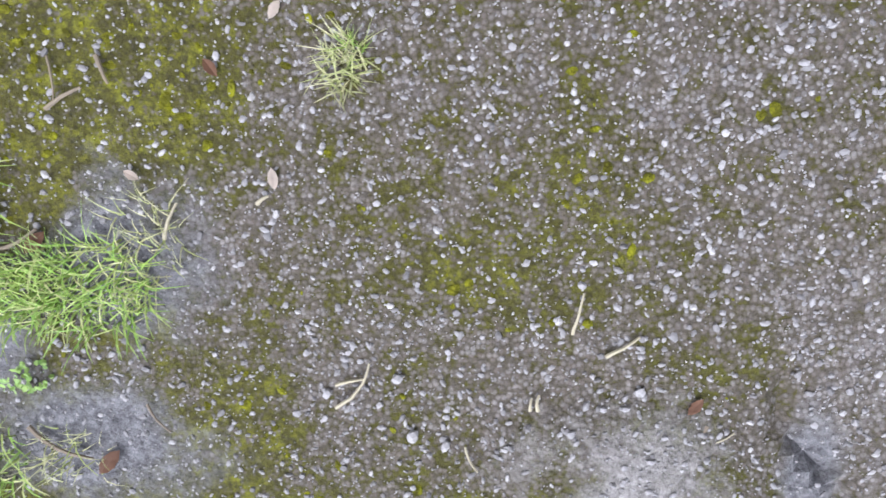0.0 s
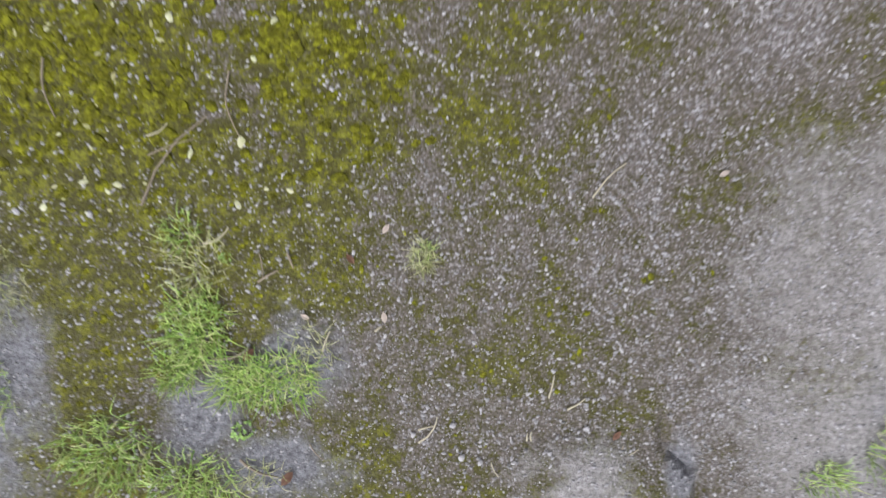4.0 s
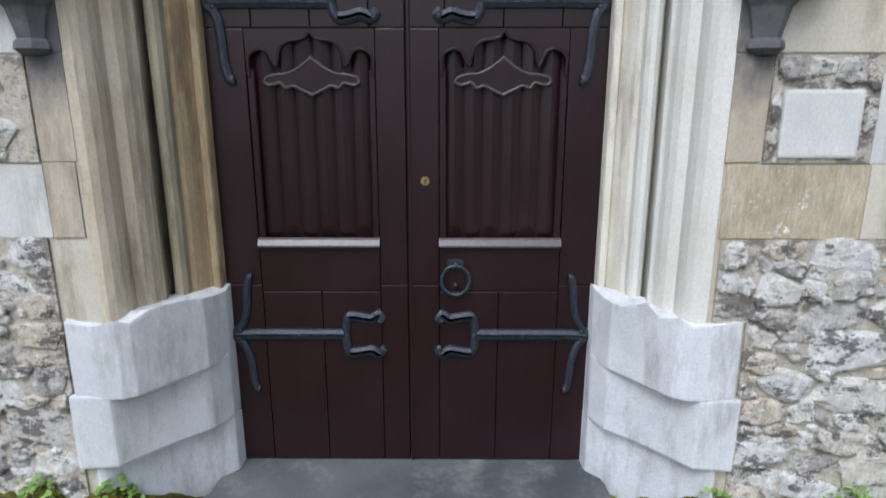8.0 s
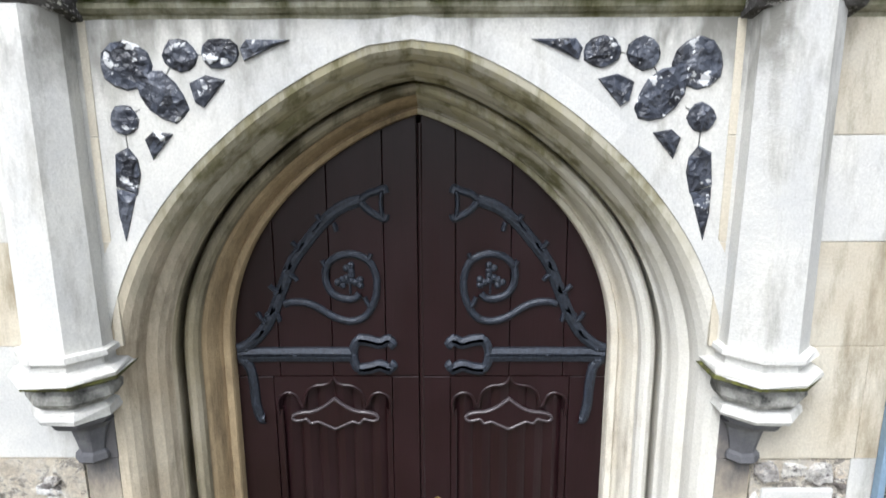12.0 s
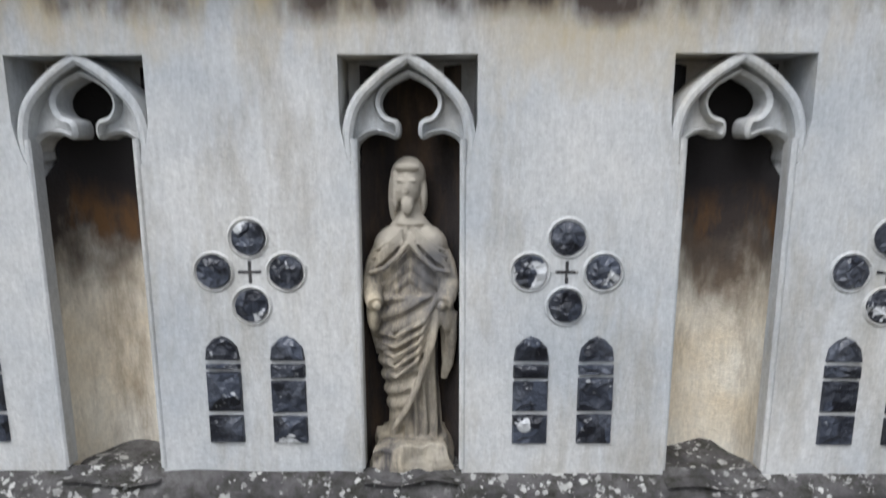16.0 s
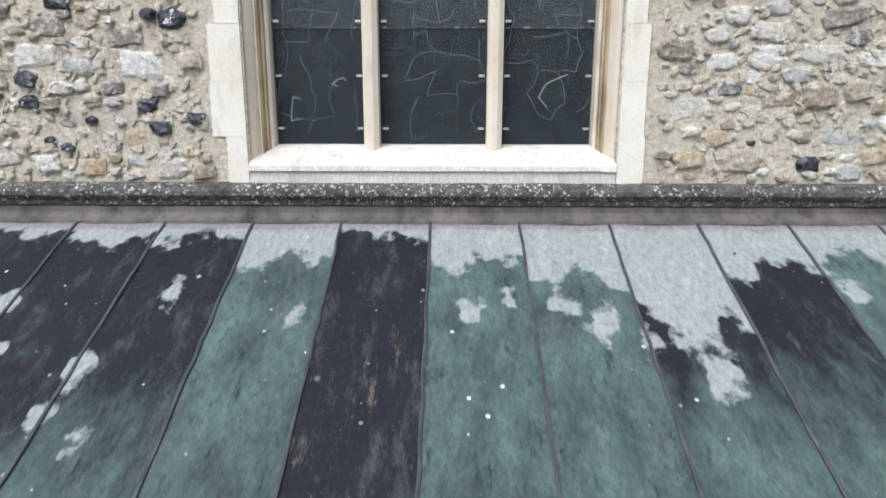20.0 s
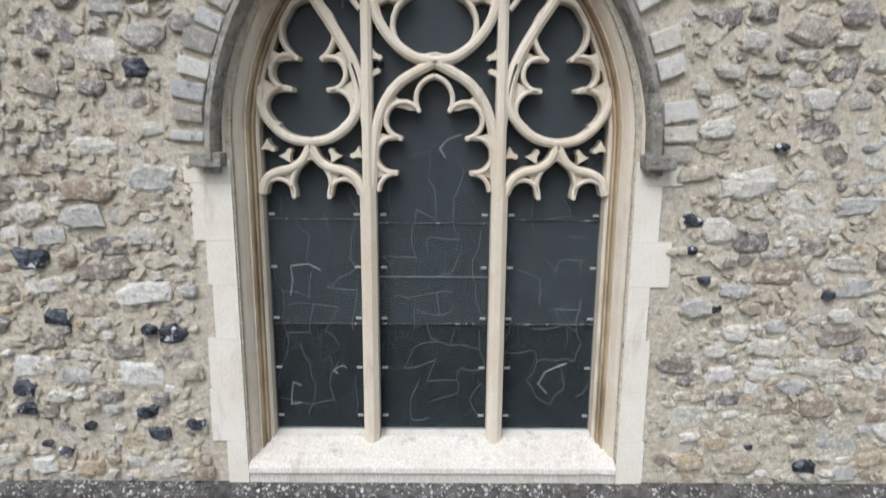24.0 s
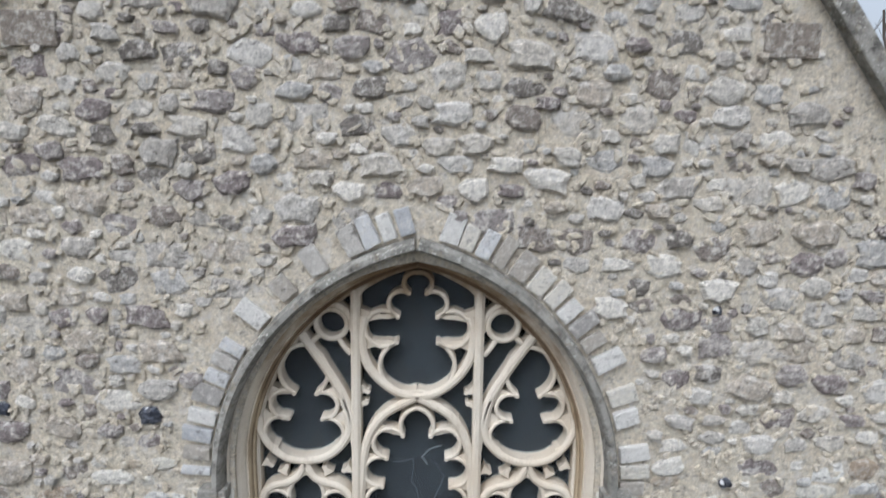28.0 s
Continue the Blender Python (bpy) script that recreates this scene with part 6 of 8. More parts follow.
        # edge of the cape, meeting at the breast
        tube([(cx, cy - 0.058, 4.086), (cx + s * 0.024, cy - 0.060, 4.052), (cx + s * 0.050, cy - 0.062, 4.030), (cx + s * 0.080, cy - 0.056, 4.022)], 0.0065, 0.005, 8, bm)
    # mantle ends
    for o_ in (-0.010, 0.0, 0.010):
        tube([(cx + 0.074 + o_, cy - 0.038 - o_, 3.94), (cx + 0.077 + o_ * 0.8, cy - 0.028 - o_, 3.88), (cx + 0.075 + o_ * 0.6, cy - 0.018, 3.82), (cx + 0.066 + o_ * 0.3, cy - 0.012, 3.785)], 0.012, 0.004, 10, bm)
    tube([(cx - 0.078, cy - 0.034, 3.95), (cx - 0.078, cy - 0.020, 3.90), (cx - 0.068, cy - 0.010, 3.84)], 0.012, 0.006, 10, bm)
    for k in range(5):
        o = k * 0.021
        tube([(cx + 0.058 - k * 0.007, cy - 0.052, 3.975 - o * 1.15), (cx + 0.028 - k * 0.004, cy - 0.068, 3.925 - o), (cx - 0.030, cy - 0.068, 3.893 - o), (cx - 0.062 + k * 0.004, cy - 0.040, 3.895 - o * 1.05)], 0.0055, 0.0035, 8, bm)
    tube([(cx + 0.060, cy - 0.050, 3.965), (cx + 0.044, cy - 0.060, 3.88), (cx + 0.014, cy - 0.064, 3.79), (cx - 0.012, cy - 0.060, 3.73), (cx - 0.038, cy - 0.050, 3.69)], 0.0085, 0.006, 8, bm)
    # head: covered hair, face, beard
    ball(-0.004, -0.014, 4.188, 0.0265, 0.030, 0.040)
    ball(-0.004, 0.002, 4.206, 0.036, 0.036, 0.040)
    ball(-0.034, -0.006, 4.165, 0.010, 0.018, 0.050)
    ball(0.026, 0.0, 4.168, 0.009, 0.018, 0.038)
    ball(-0.004, -0.034, 4.152, 0.013, 0.012, 0.021)
    ball(-0.004, -0.043, 4.185, 0.0042, 0.005, 0.011)
    ball(-0.004, -0.038, 4.200, 0.020, 0.007, 0.0035)
    ball(-0.004, -0.030, 4.226, 0.026, 0.012, 0.010)
    ball(-0.028, -0.026, 4.18, 0.0075, 0.010, 0.042)
    # rough rock at the feet
    r = bmesh.ops.create_cube(bm, size=1.0, matrix=Matrix.LocRotScale((cx, cy - 0.012, 3.622), None, (0.185, 0.135, 0.085)))
    es = list({e for v in r["verts"] for e in v.link_edges})
    bmesh.ops.subdivide_edges(bm, edges=es, cuts=7, use_grid_fill=True)
    for v in bm.verts:
        if v.co.z < 3.668 and abs(v.co.z - 3.622) < 0.045 and (abs(abs(v.co.x - cx) - 0.0925) < 1e-3 or abs(v.co.z - 3.6645) < 1e-3 or abs(v.co.y - cy + 0.0795) < 1e-3):
            k = 1 - 0.22 * (v.co.z - 3.58) / 0.085
            v.co.x = cx + (v.co.x - cx) * k
            v.co += Vector((noise.noise(v.co * 28), noise.noise(v.co * 28 + Vector((5, 0, 0))), noise.noise(v.co * 28 + Vector((0, 7, 0))))) * 0.016
    ob = solid("statue", bm, STATUE, "weathered stone statue of a robed figure in niche", "statue")
    md = ob.modifiers.new("fuse", "REMESH")
    md.mode, md.voxel_size, md.use_smooth_shade = "VOXEL", 0.0026, True


statue()

# ---- guarded window on the porch front ----
nb = thing("window_guard", (1.95, YF - 0.02, 1.30), "wire-mesh window guard in a blue-grey metal frame", "window guard")
for x0, x1, z0, z1 in ((1.70, 1.725, 1.30, 2.30), (2.175, 2.20, 1.30, 2.30), (1.7255, 2.1745, 1.30, 1.325), (1.7255, 2.1745, 2.275, 2.30)):
    piece("frame_bar", B(x0, x1, YF - 0.045, YF - 0.01, z0, z1, bev=0.004), BLUE_FRAME, nb)
DARK_PANE = plain_mat("dim_window_pane", (0.10, 0.115, 0.11), 0.15, 0.0, 0.5, 6)
piece("pane", B(1.7255, 2.1745, YF - 0.014, YF - 0.010, 1.3255, 2.2745), DARK_PANE, nb, "dim grey-green pane behind the mesh")
bm = bmesh.new()
for k in range(28):
    x = 1.733 + k * 0.016
    box(bm, x - 0.0012, x + 0.0012, YF - 0.032, YF - 0.0296, 1.3255, 2.2745)
for k in range(59):
    z = 1.334 + k * 0.016
    box(bm, 1.7255, 2.1745, YF - 0.0345, YF - 0.0321, z - 0.0012, z + 0.0012)
piece("wire_mesh", bm, CLIP, nb, "fine grey wire mesh")
# ---- the traceried window in the gable ----
WY = 2.19   # front of the tracery
GY = 2.265  # glazing
win = thing("window_1", (WX, YN, 5.30), "cream stone three-light window with flowing tracery", "window", kind="structure")


def wx(pts):
    return [(WX + x, z) for x, z in pts]


def both(pts):
    return (wx(pts), wx([(-x, z) for x, z in pts]))


# moulded frame: wall face in to the tracery plane
frame_arch = full_arch(5.40, 0.935, 7.22, 8.395, 1.20, 48, WX, 14)[::-1]
PROF = [(-0.002, GY + 0.03), (-0.002, WY + 0.008), (0.010, WY - 0.004), (0.018, WY - 0.004), (0.022, WY - 0.030), (0.034, WY - 0.036), (0.038, WY - 0.028), (0.044, WY - 0.058), (0.056, WY - 0.070), (0.066, WY - 0.066), (0.074, WY - 0.086), (0.092, WY - 0.112), (0.116, WY - 0.132), (0.140, WY - 0.144), (0.152, YN - 0.004), (0.168, YN - 0.006)]
PROF = [(o * 0.83, y) for o, y in PROF]
h = len(frame_arch) // 2
for way in (frame_arch[: h + 1], frame_arch[h:]):
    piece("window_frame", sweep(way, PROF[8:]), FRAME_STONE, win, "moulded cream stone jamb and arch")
    piece("window_frame_inner", sweep(way, PROF[3:9]), WINDOW_TAN, win, "golden-brown stained inner moulding, shade painted at the crown")
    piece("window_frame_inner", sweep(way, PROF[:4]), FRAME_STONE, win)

# sloping sill
bm = run_x([(GY + 0.02, 5.508), (WY + 0.01, 5.493), (YN + 0.01, 5.425), (YN - 0.022, 5.400), (YN - 0.026, 5.372), (YN - 0.010, 5.362), (YN - 0.008, 5.300), (YN + 0.3, 5.298)], WX - 1.035, WX + 1.035, 0.12, wob=0.004)
piece("window_sill", bm, SILL_STONE, win, "sloping cream sill with rusty stains")

# mullions
for s in (-1, 1):
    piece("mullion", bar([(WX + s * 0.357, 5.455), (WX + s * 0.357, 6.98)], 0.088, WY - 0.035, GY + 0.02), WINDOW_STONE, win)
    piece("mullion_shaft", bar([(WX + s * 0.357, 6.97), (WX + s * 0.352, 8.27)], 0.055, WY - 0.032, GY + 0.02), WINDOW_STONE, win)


def tracery(pts, w=0.05, depth=0.0, name="tracery_bar", k=5, sym=True, closed=False):
    crv = smooth(pts, k, closed) if k else pts
    for p in (both(crv) if sym else (wx(crv),)):
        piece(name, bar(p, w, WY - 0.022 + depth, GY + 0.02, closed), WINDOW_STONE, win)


# middle light: round-shouldered pointed head
tracery([(0.335, 6.96), (0.325, 7.12), (0.312, 7.26), (0.270, 7.40), (0.190, 7.51), (0.095, 7.572), (0.0, 7.620)], 0.052)
# quatrefoil above it
tracery([(0.0, 7.625), (0.115, 7.650), (0.225, 7.735), (0.300, 7.850), (0.322, 7.985), (0.300, 8.110)], 0.052)
tracery([(0.352, 8.225), (0.30, 8.285), (0.19, 8.35), (0.08, 8.40), (0.0, 8.42)], 0.036)
# ogee heads of the side lights
tracery([(0.385, 6.93), (0.420, 7.005), (0.480, 7.050), (0.560, 7.070), (0.620, 7.110), (0.662, 7.190)], 0.046)
tracery([(0.662, 7.190), (0.705, 7.110), (0.770, 7.065), (0.850, 7.045), (0.905, 7.005), (0.930, 6.93)], 0.046)
# daggers over the side lights: a round foot, drawn up to a point
tracery([(0.662, 7.205), (0.560, 7.225), (0.470, 7.285), (0.405, 7.380), (0.398, 7.480), (0.430, 7.61)], 0.050)
tracery([(0.662, 7.205), (0.770, 7.225), (0.860, 7.295), (0.920, 7.400), (0.925, 7.50)], 0.046)
# slanting bars from the mullion to the arch
tracery([(0.357, 7.28), (0.378, 7.45), (0.425, 7.61), (0.512, 7.77), (0.600, 7.905), (0.665, 8.00)], 0.056)
# small eyes high up beside the shafts
tracery([(0.49 + 0.088 * math.cos(a * math.pi / 6), 8.060 + 0.088 * math.sin(a * math.pi / 6)) for a in range(12)], 0.030, 0.010, "eye_ring", 2, True, True)
tracery([(0.375, 8.02), (0.395, 8.12), (0.450, 8.17), (0.50, 8.17)], 0.028, 0.012)
tracery([(0.560, 7.99), (0.600, 7.955), (0.615, 7.925)], 0.030, 0.012)
tracery([(0.455, 7.985), (0.425, 7.93), (0.385, 7.88)], 0.028, 0.012)


def cusp(x, z, dx, dz, base=0.17):
    """A foil point: broad on its bar, hollow-sided, with a rounded tip."""
    L = math.hypot(dx, dz)
    tx, tz = -dz / L, dx / L
    left, right = [], []
    for i in range(7):
        t = i / 6
        hw = base / 2 * (1 - t) ** 2.6 + 0.0105 + (0.004 if i == 5 else 0)
        if i == 6:
            hw = 0.006
        px, pz = x - dx * 0.12 + dx * 1.12 * t, z - dz * 0.12 + dz * 1.12 * t
        left.append((px + tx * hw, pz + tz * hw))
        right.append((px - tx * hw, pz - tz * hw))
    for p in both(left + right[::-1]):
        piece("cusp", prism(p, WY + 0.006, GY + 0.016), WINDOW_STONE, win)




def foil(p0, m, p1, w=0.025):
    """A rounded lobe of cusping between two points, bulging through m."""
    a, b, c = Vector(p0), Vector(m), Vector(p1)
    b = b + (b - (a + c) / 2).normalized() * 0.013
    d = 2 * (a.x * (b.y - c.y) + b.x * (c.y - a.y) + c.x * (a.y - b.y))
    ux = (a.length_squared * (b.y - c.y) + b.length_squared * (c.y - a.y) + c.length_squared * (a.y - b.y)) / d
    uz = (a.length_squared * (c.x - b.x) + b.length_squared * (a.x - c.x) + c.length_squared * (b.x - a.x)) / d
    o, r = Vector((ux, uz)), (a - Vector((ux, uz))).length
    a0, a1, am = (math.atan2(q.y - uz, q.x - ux) for q in (a, c, b))
    sweep_ = (a1 - a0) % (2 * math.pi)
    if (am - a0) % (2 * math.pi) > sweep_:
        sweep_ -= 2 * math.pi
    pts = [(ux + r * math.cos(a0 + sweep_ * k / 10), uz + r * math.sin(a0 + sweep_ * k / 10)) for k in range(11)]
    for q in both(pts):
        piece("foil", bar(q, w, WY - 0.012, GY + 0.018, chamfer=0.2), WINDOW_STONE, win)


def tips(pts):
    """Small rounded ends where two lobes meet."""
    for x, z in pts:
        for q in both(arc(x, z, 0.0135, 0, 330, 9)):
            piece("cusp_tip", prism(q, WY - 0.016, GY + 0.018, 0.004), WINDOW_STONE, win)


# middle light
foil((0.300, 6.945), (0.262, 7.005), (0.205, 7.042))
foil((0.205, 7.042), (0.300, 7.135), (0.178, 7.228))
foil((0.178, 7.228), (0.246, 7.322), (0.082, 7.375))
foil((0.082, 7.375), (0.078, 7.470), (0.0, 7.550))
tips(((0.205, 7.042), (0.178, 7.228), (0.082, 7.375)))
# quatrefoil over it
foil((0.0, 7.660), (0.205, 7.800), (0.118, 7.955))
foil((0.118, 7.955), (0.290, 8.030), (0.112, 8.108))
foil((0.112, 8.108), (0.150, 8.205), (0.050, 8.247))
foil((0.050, 8.247), (0.062, 8.325), (0.0, 8.366))
tips(((0.118, 7.955), (0.112, 8.108), (0.050, 8.247)))
# side light heads
foil((0.404, 6.930), (0.489, 6.996), (0.566, 6.915))
foil((0.566, 6.915), (0.585, 7.041), (0.660, 7.125))
foil((0.660, 7.125), (0.737, 7.042), (0.758, 6.916))
foil((0.758, 6.916), (0.844, 6.998), (0.927, 6.932))
tips(((0.566, 6.915), (0.758, 6.916)))
# daggers
foil((0.645, 7.935), (0.530, 7.763), (0.584, 7.635))
foil((0.584, 7.635), (0.477, 7.564), (0.554, 7.476))
foil((0.554, 7.476), (0.445, 7.396), (0.492, 7.290))
foil((0.821, 7.292), (0.884, 7.399), (0.752, 7.478))
foil((0.752, 7.478), (0.844, 7.567), (0.715, 7.636))
foil((0.715, 7.636), (0.785, 7.764), (0.645, 7.935))
tips(((0.584, 7.635), (0.554, 7.476), (0.752, 7.478), (0.715, 7.636)))
# stone webs between the lobes and the bars
for a in ((0.330, 7.045, -0.110, 0.0), (0.325, 7.230, -0.130, 0.0), (0.250, 7.430, -0.150, -0.050), (0.320, 7.940, -0.185, 0.012), (0.325, 8.105, -0.190, 0.0), (0.540, 7.060, 0.025, -0.125), (0.785, 7.060, -0.025, -0.125), (0.470, 7.640, 0.100, 0.0), (0.430, 7.480, 0.110, 0.0), (0.895, 7.480, -0.130, 0.0), (0.865, 7.640, -0.135, 0.0)):
    cusp(*a, base=0.10)
# little spurs in the gaps
for a in ((0.905, 7.19, -0.05, -0.03), (0.400, 7.15, 0.05, -0.02), (0.80, 7.12, -0.03, 0.05), (0.53, 7.12, 0.03, 0.05), (0.345, 7.56, -0.06, 0.02), (0.33, 7.66, -0.055, -0.02)):
    cusp(*a, base=0.05)

# glazing: outer protective panes over old leaded glass
lights = [(-0.935, -0.402), (-0.313, 0.313), (0.402, 0.935)]
cuts = {0: (5.485, 6.17, 6.78, 8.32), 1: (5.485, 6.17, 6.45, 6.76, 8.42), 2: (5.485, 6.17, 6.78, 8.32)}
rg = random.Random(31)
for i, (xa, xb) in enumerate(lights):
    zs = cuts[i]
    for za, zb in zip(zs, zs[1:]):
        pane = piece("pane", B(WX + xa - 0.03, WX + xb + 0.03, GY, GY + 0.006, za + 0.003, zb - 0.003), GLASS if za < 6.0 else GLASS_SKY_FILM, win)
        pane.visible_shadow = False
        joint = part("pane_joint", B(WX + xa, WX + xb, GY - 0.004, GY + 0.004, zb - 0.0035, zb + 0.0025), SOOT if abs(zb - 6.45) > 0.02 else LEAD_CAME, pane)
        for z in np.arange(5.60, 6.95, 0.302):
            if za < z <= zb:
                for x in (xa + 0.030, xb - 0.030):
                    clip = part("glazing_clip", B(WX + x - 0.017, WX + x + 0.017, GY - 0.010, GY - 0.001, z - 0.007, z + 0.007, bev=0.003), CLIP, pane, "small pale metal clip")
    # leaded glass behind
    piece("leaded_glass", B(WX + xa - 0.03, WX + xb + 0.03, GY + 0.05, GY + 0.058, 5.47, 8.42), STAINED, win, "dark old stained glass")
    bm = bmesh.new()
    cols_, rows_n = 4 if i != 1 else 5, 15
    node = {}
    for r_ in range(rows_n):
        for c_ in range(cols_):
            node[c_, r_] = (WX + xa + 0.05 + (xb - xa - 0.10) * c_ / (cols_ - 1) + rg.uniform(-0.045, 0.045), 5.56 + r_ * 0.112 + rg.uniform(-0.04, 0.04))
    for (c_, r_), q in node.items():
        for nb2 in ((c_ + 1, r_), (c_, r_ + 1), (c_ + 1, r_ + 1)):
            chance = {(1, 0): 0.28, (0, 1): 0.50}.get((nb2[0] - c_, nb2[1] - r_), 0.0)
            if nb2 in node and rg.random() < chance:
                e = node[nb2]
                bend = (q[0] + e[0]) / 2 + rg.uniform(-0.018, 0.018), (q[1] + e[1]) / 2 + rg.uniform(-0.018, 0.018)
                bar(smooth([q, bend, e], 2), rg.uniform(0.0028, 0.0055), GY + 0.043, GY + 0.052, False, bm)
    piece("lead_cames", bm, LEAD_CAME, win, "grey lead lines of the old glazing")
# a few repaired cames that catch the light
for cx, cz, r in ((0.72, 5.83, 0.12), (-0.80, 5.72, 0.10), (-0.55, 5.86, 0.05), (-0.75, 6.42, 0.13), (0.10, 7.20, 0.09), (-0.46, 7.93, 0.04)):
    pts = blob(WX + cx, cz, r * 0.75, r * 0.6, rg.uniform(0, 90), rg, 7, 0.45)[:5]
    piece("pale_came", bar(pts, 0.008, GY + 0.04, GY + 0.048), CLIP, win)

# hood mould
hood = thing("hood_mould", (WX, YN, 7.13), "grey lichened stone hood mould over the window", "hood mould", kind="structure")
hood_arch = full_arch(7.12, 1.078, 7.17, 8.530, 1.382, 50, WX, 14)[::-1]
HP = [(0.0, YN + 0.01), (0.0, YN - 0.040), (0.008, YN - 0.085), (0.022, YN - 0.108), (0.050, YN - 0.104), (0.066, YN - 0.055), (0.068, YN + 0.01)]
hh = len(hood_arch) // 2
piece("hood_half", sweep(hood_arch[: hh + 1], HP), HOOD, hood)
piece("hood_half", sweep(hood_arch[hh:], HP), HOOD, hood)
for s in (-1, 1):
    bm = bmesh.new()
    box(bm, WX + s * 1.135 - 0.080, WX + s * 1.135 + 0.080, YN - 0.10, YN + 0.01, 7.085, 7.160, 0.014)
    box(bm, WX + s * 1.12 - 0.04, WX + s * 1.12 + 0.04, YN - 0.06, YN + 0.01, 7.05, 7.10, 0.014)
    piece("hood_stop", bm, HOOD, hood, "worn block ending the hood")

# quoins of the jambs, long and short
quoins = thing("window_quoins", (WX, YN, 5.3), "cream dressed quoin stones beside the window", "stonework", kind="structure")
zq = 5.30
k = 0
rq = random.Random(4)
while zq < 7.08:
    hgt = rq.choice((0.20, 0.26, 0.30, 0.24))
    z1 = min(zq + hgt, 7.12)
    for s in (-1, 1):
        reach = rq.choice((1.235, 1.20, 1.165, 1.175)) + rq.uniform(-0.015, 0.02)
        if zq > 6.82:
            reach = 1.28
        x0, x1 = sorted((WX + s * 1.040, WX + s * reach))
        piece("quoin", B(x0, x1, YN - 0.010 - rq.uniform(0, 0.0015), YN + 0.02, zq + 0.0005, z1 - 0.0005, bev=0.0015), WINDOW_WHITE, quoins)
    zq = z1
    k += 1

# voussoirs round the hood
vou = thing("relieving_arch", (WX, YN, 7.2), "ring of pale squared stones round the hood", "stonework", kind="structure")
ring_in = full_arch(7.16, 1.160, 7.17, 8.620, 1.465, 50, WX, 60)[::-1]
acc, last, n_out = 0.0, ring_in[0], 0
need = 0.055
for i in range(1, len(ring_in)):
    p = ring_in[i]
    seg = math.hypot(p[0] - last[0], p[1] - last[1])
    acc += seg
    if acc > need:
        d = Vector((p[0] - ring_in[i - 1][0], p[1] - ring_in[i - 1][1])).normalized()
        nv_ = Vector((-d.y, d.x))
        w, ln = min(need, 0.115) * 0.88, rq.uniform(0.13, 0.175)
        lx, lz = p[0] + nv_.x * ln * 0.52, p[1] + nv_.y * ln * 0.52
        bm = bmesh.new()
        box(bm, -w / 2, w / 2, -0.026 - rq.uniform(0, 0.01), 0.02, -ln / 2, ln / 2, 0.009)
        for v in bm.verts:
            v.co += Vector((noise.noise(v.co * 30 + Vector((i, 0, 0))), 0, noise.noise(v.co * 30 + Vector((0, i, 0))))) * 0.010
        ob = piece("voussoir", bm, BRICKISH, vou)
        ang_ = math.atan2(d.y, d.x)
        ob.matrix_basis = Matrix.Translation((lx, YN, lz)) @ Matrix.Rotation(-ang_, 4, "Y")
        acc = 0.0
        need = rq.choice((0.078, 0.095, 0.088, 0.112)) if rq.random() < 0.85 else 0.21
    last = p

# ---- small things on the ground ----
rgd = random.Random(101)


def chip_kinds():
    out = []
    for k in range(8):
        bm = bmesh.new()
        bmesh.ops.create_icosphere(bm, subdivisions=1, radius=0.5)
        for v in bm.verts:
            v.co *= rgd.uniform(0.72, 1.12)
        bmesh.ops.dissolve_limit(bm, angle_limit=0.3, verts=bm.verts, edges=bm.edges)
        me = bpy.data.meshes.new("chip")
        bm.to_mesh(me)
        bm.free()
        out.append(me)
    return out


def scatter(name, kinds, n, area, size, sink, material, label, keep=None, flat=(0.45, 0.8)):
    """Small stones strewn over a stretch of ground."""
    x0, x1, y0, y1 = area
    ent = []
    while len(ent) < n:
        x, y = rgd.uniform(x0, x1), rgd.uniform(y0, y1)
        if keep and not keep(x, y):
            continue
        s = size[0] + (size[1] - size[0]) * rgd.random() ** 2.2
        m = Matrix.LocRotScale((x, y, ground_z(x, y) + s * sink), Euler((rgd.uniform(-0.3, 0.3), rgd.uniform(-0.3, 0.3), rgd.uniform(0, 6.28))), (s * rgd.uniform(0.9, 1.5), s * rgd.uniform(0.65, 1.0), s * rgd.uniform(*flat)))
        ent.append((kinds[rgd.randrange(len(kinds))], m))
    ob = joined(name, ent, material)
    return tagged(ob, label, "gravel", kind="stuff")


def bare(x, y):
    """Where chips lie: fewer in deep moss, none on the slab or in the soil pockets."""
    if y > -0.63 and abs(x) < 1.22:
        return False
    if soil_at(x, y) > 0.5:
        return rgd.random() < 0.55
    if crevice_at(x, y) > 0.2:
        return False
    return rgd.random() < (1.08 - 0.86 * moss_at(x, y)) * (1.0 - 0.55 * smoothstep(-2.2, -1.5, y)) * (1 - 0.15 * dust_at(x, y))


kinds = chip_kinds()
scatter("stone_chips", kinds, 27000, (-1.7, 1.9, -3.75, -0.62), (0.0042, 0.0135), 0.08, CHIPS, "pale grey stone chips set in worn tarmac", bare)
scatter("fine_grit", kinds, 10000, (-0.75, 0.95, -3.75, -2.55), (0.0025, 0.0055), 0.2, CHIPS, "fine pale grit on worn tarmac", bare)


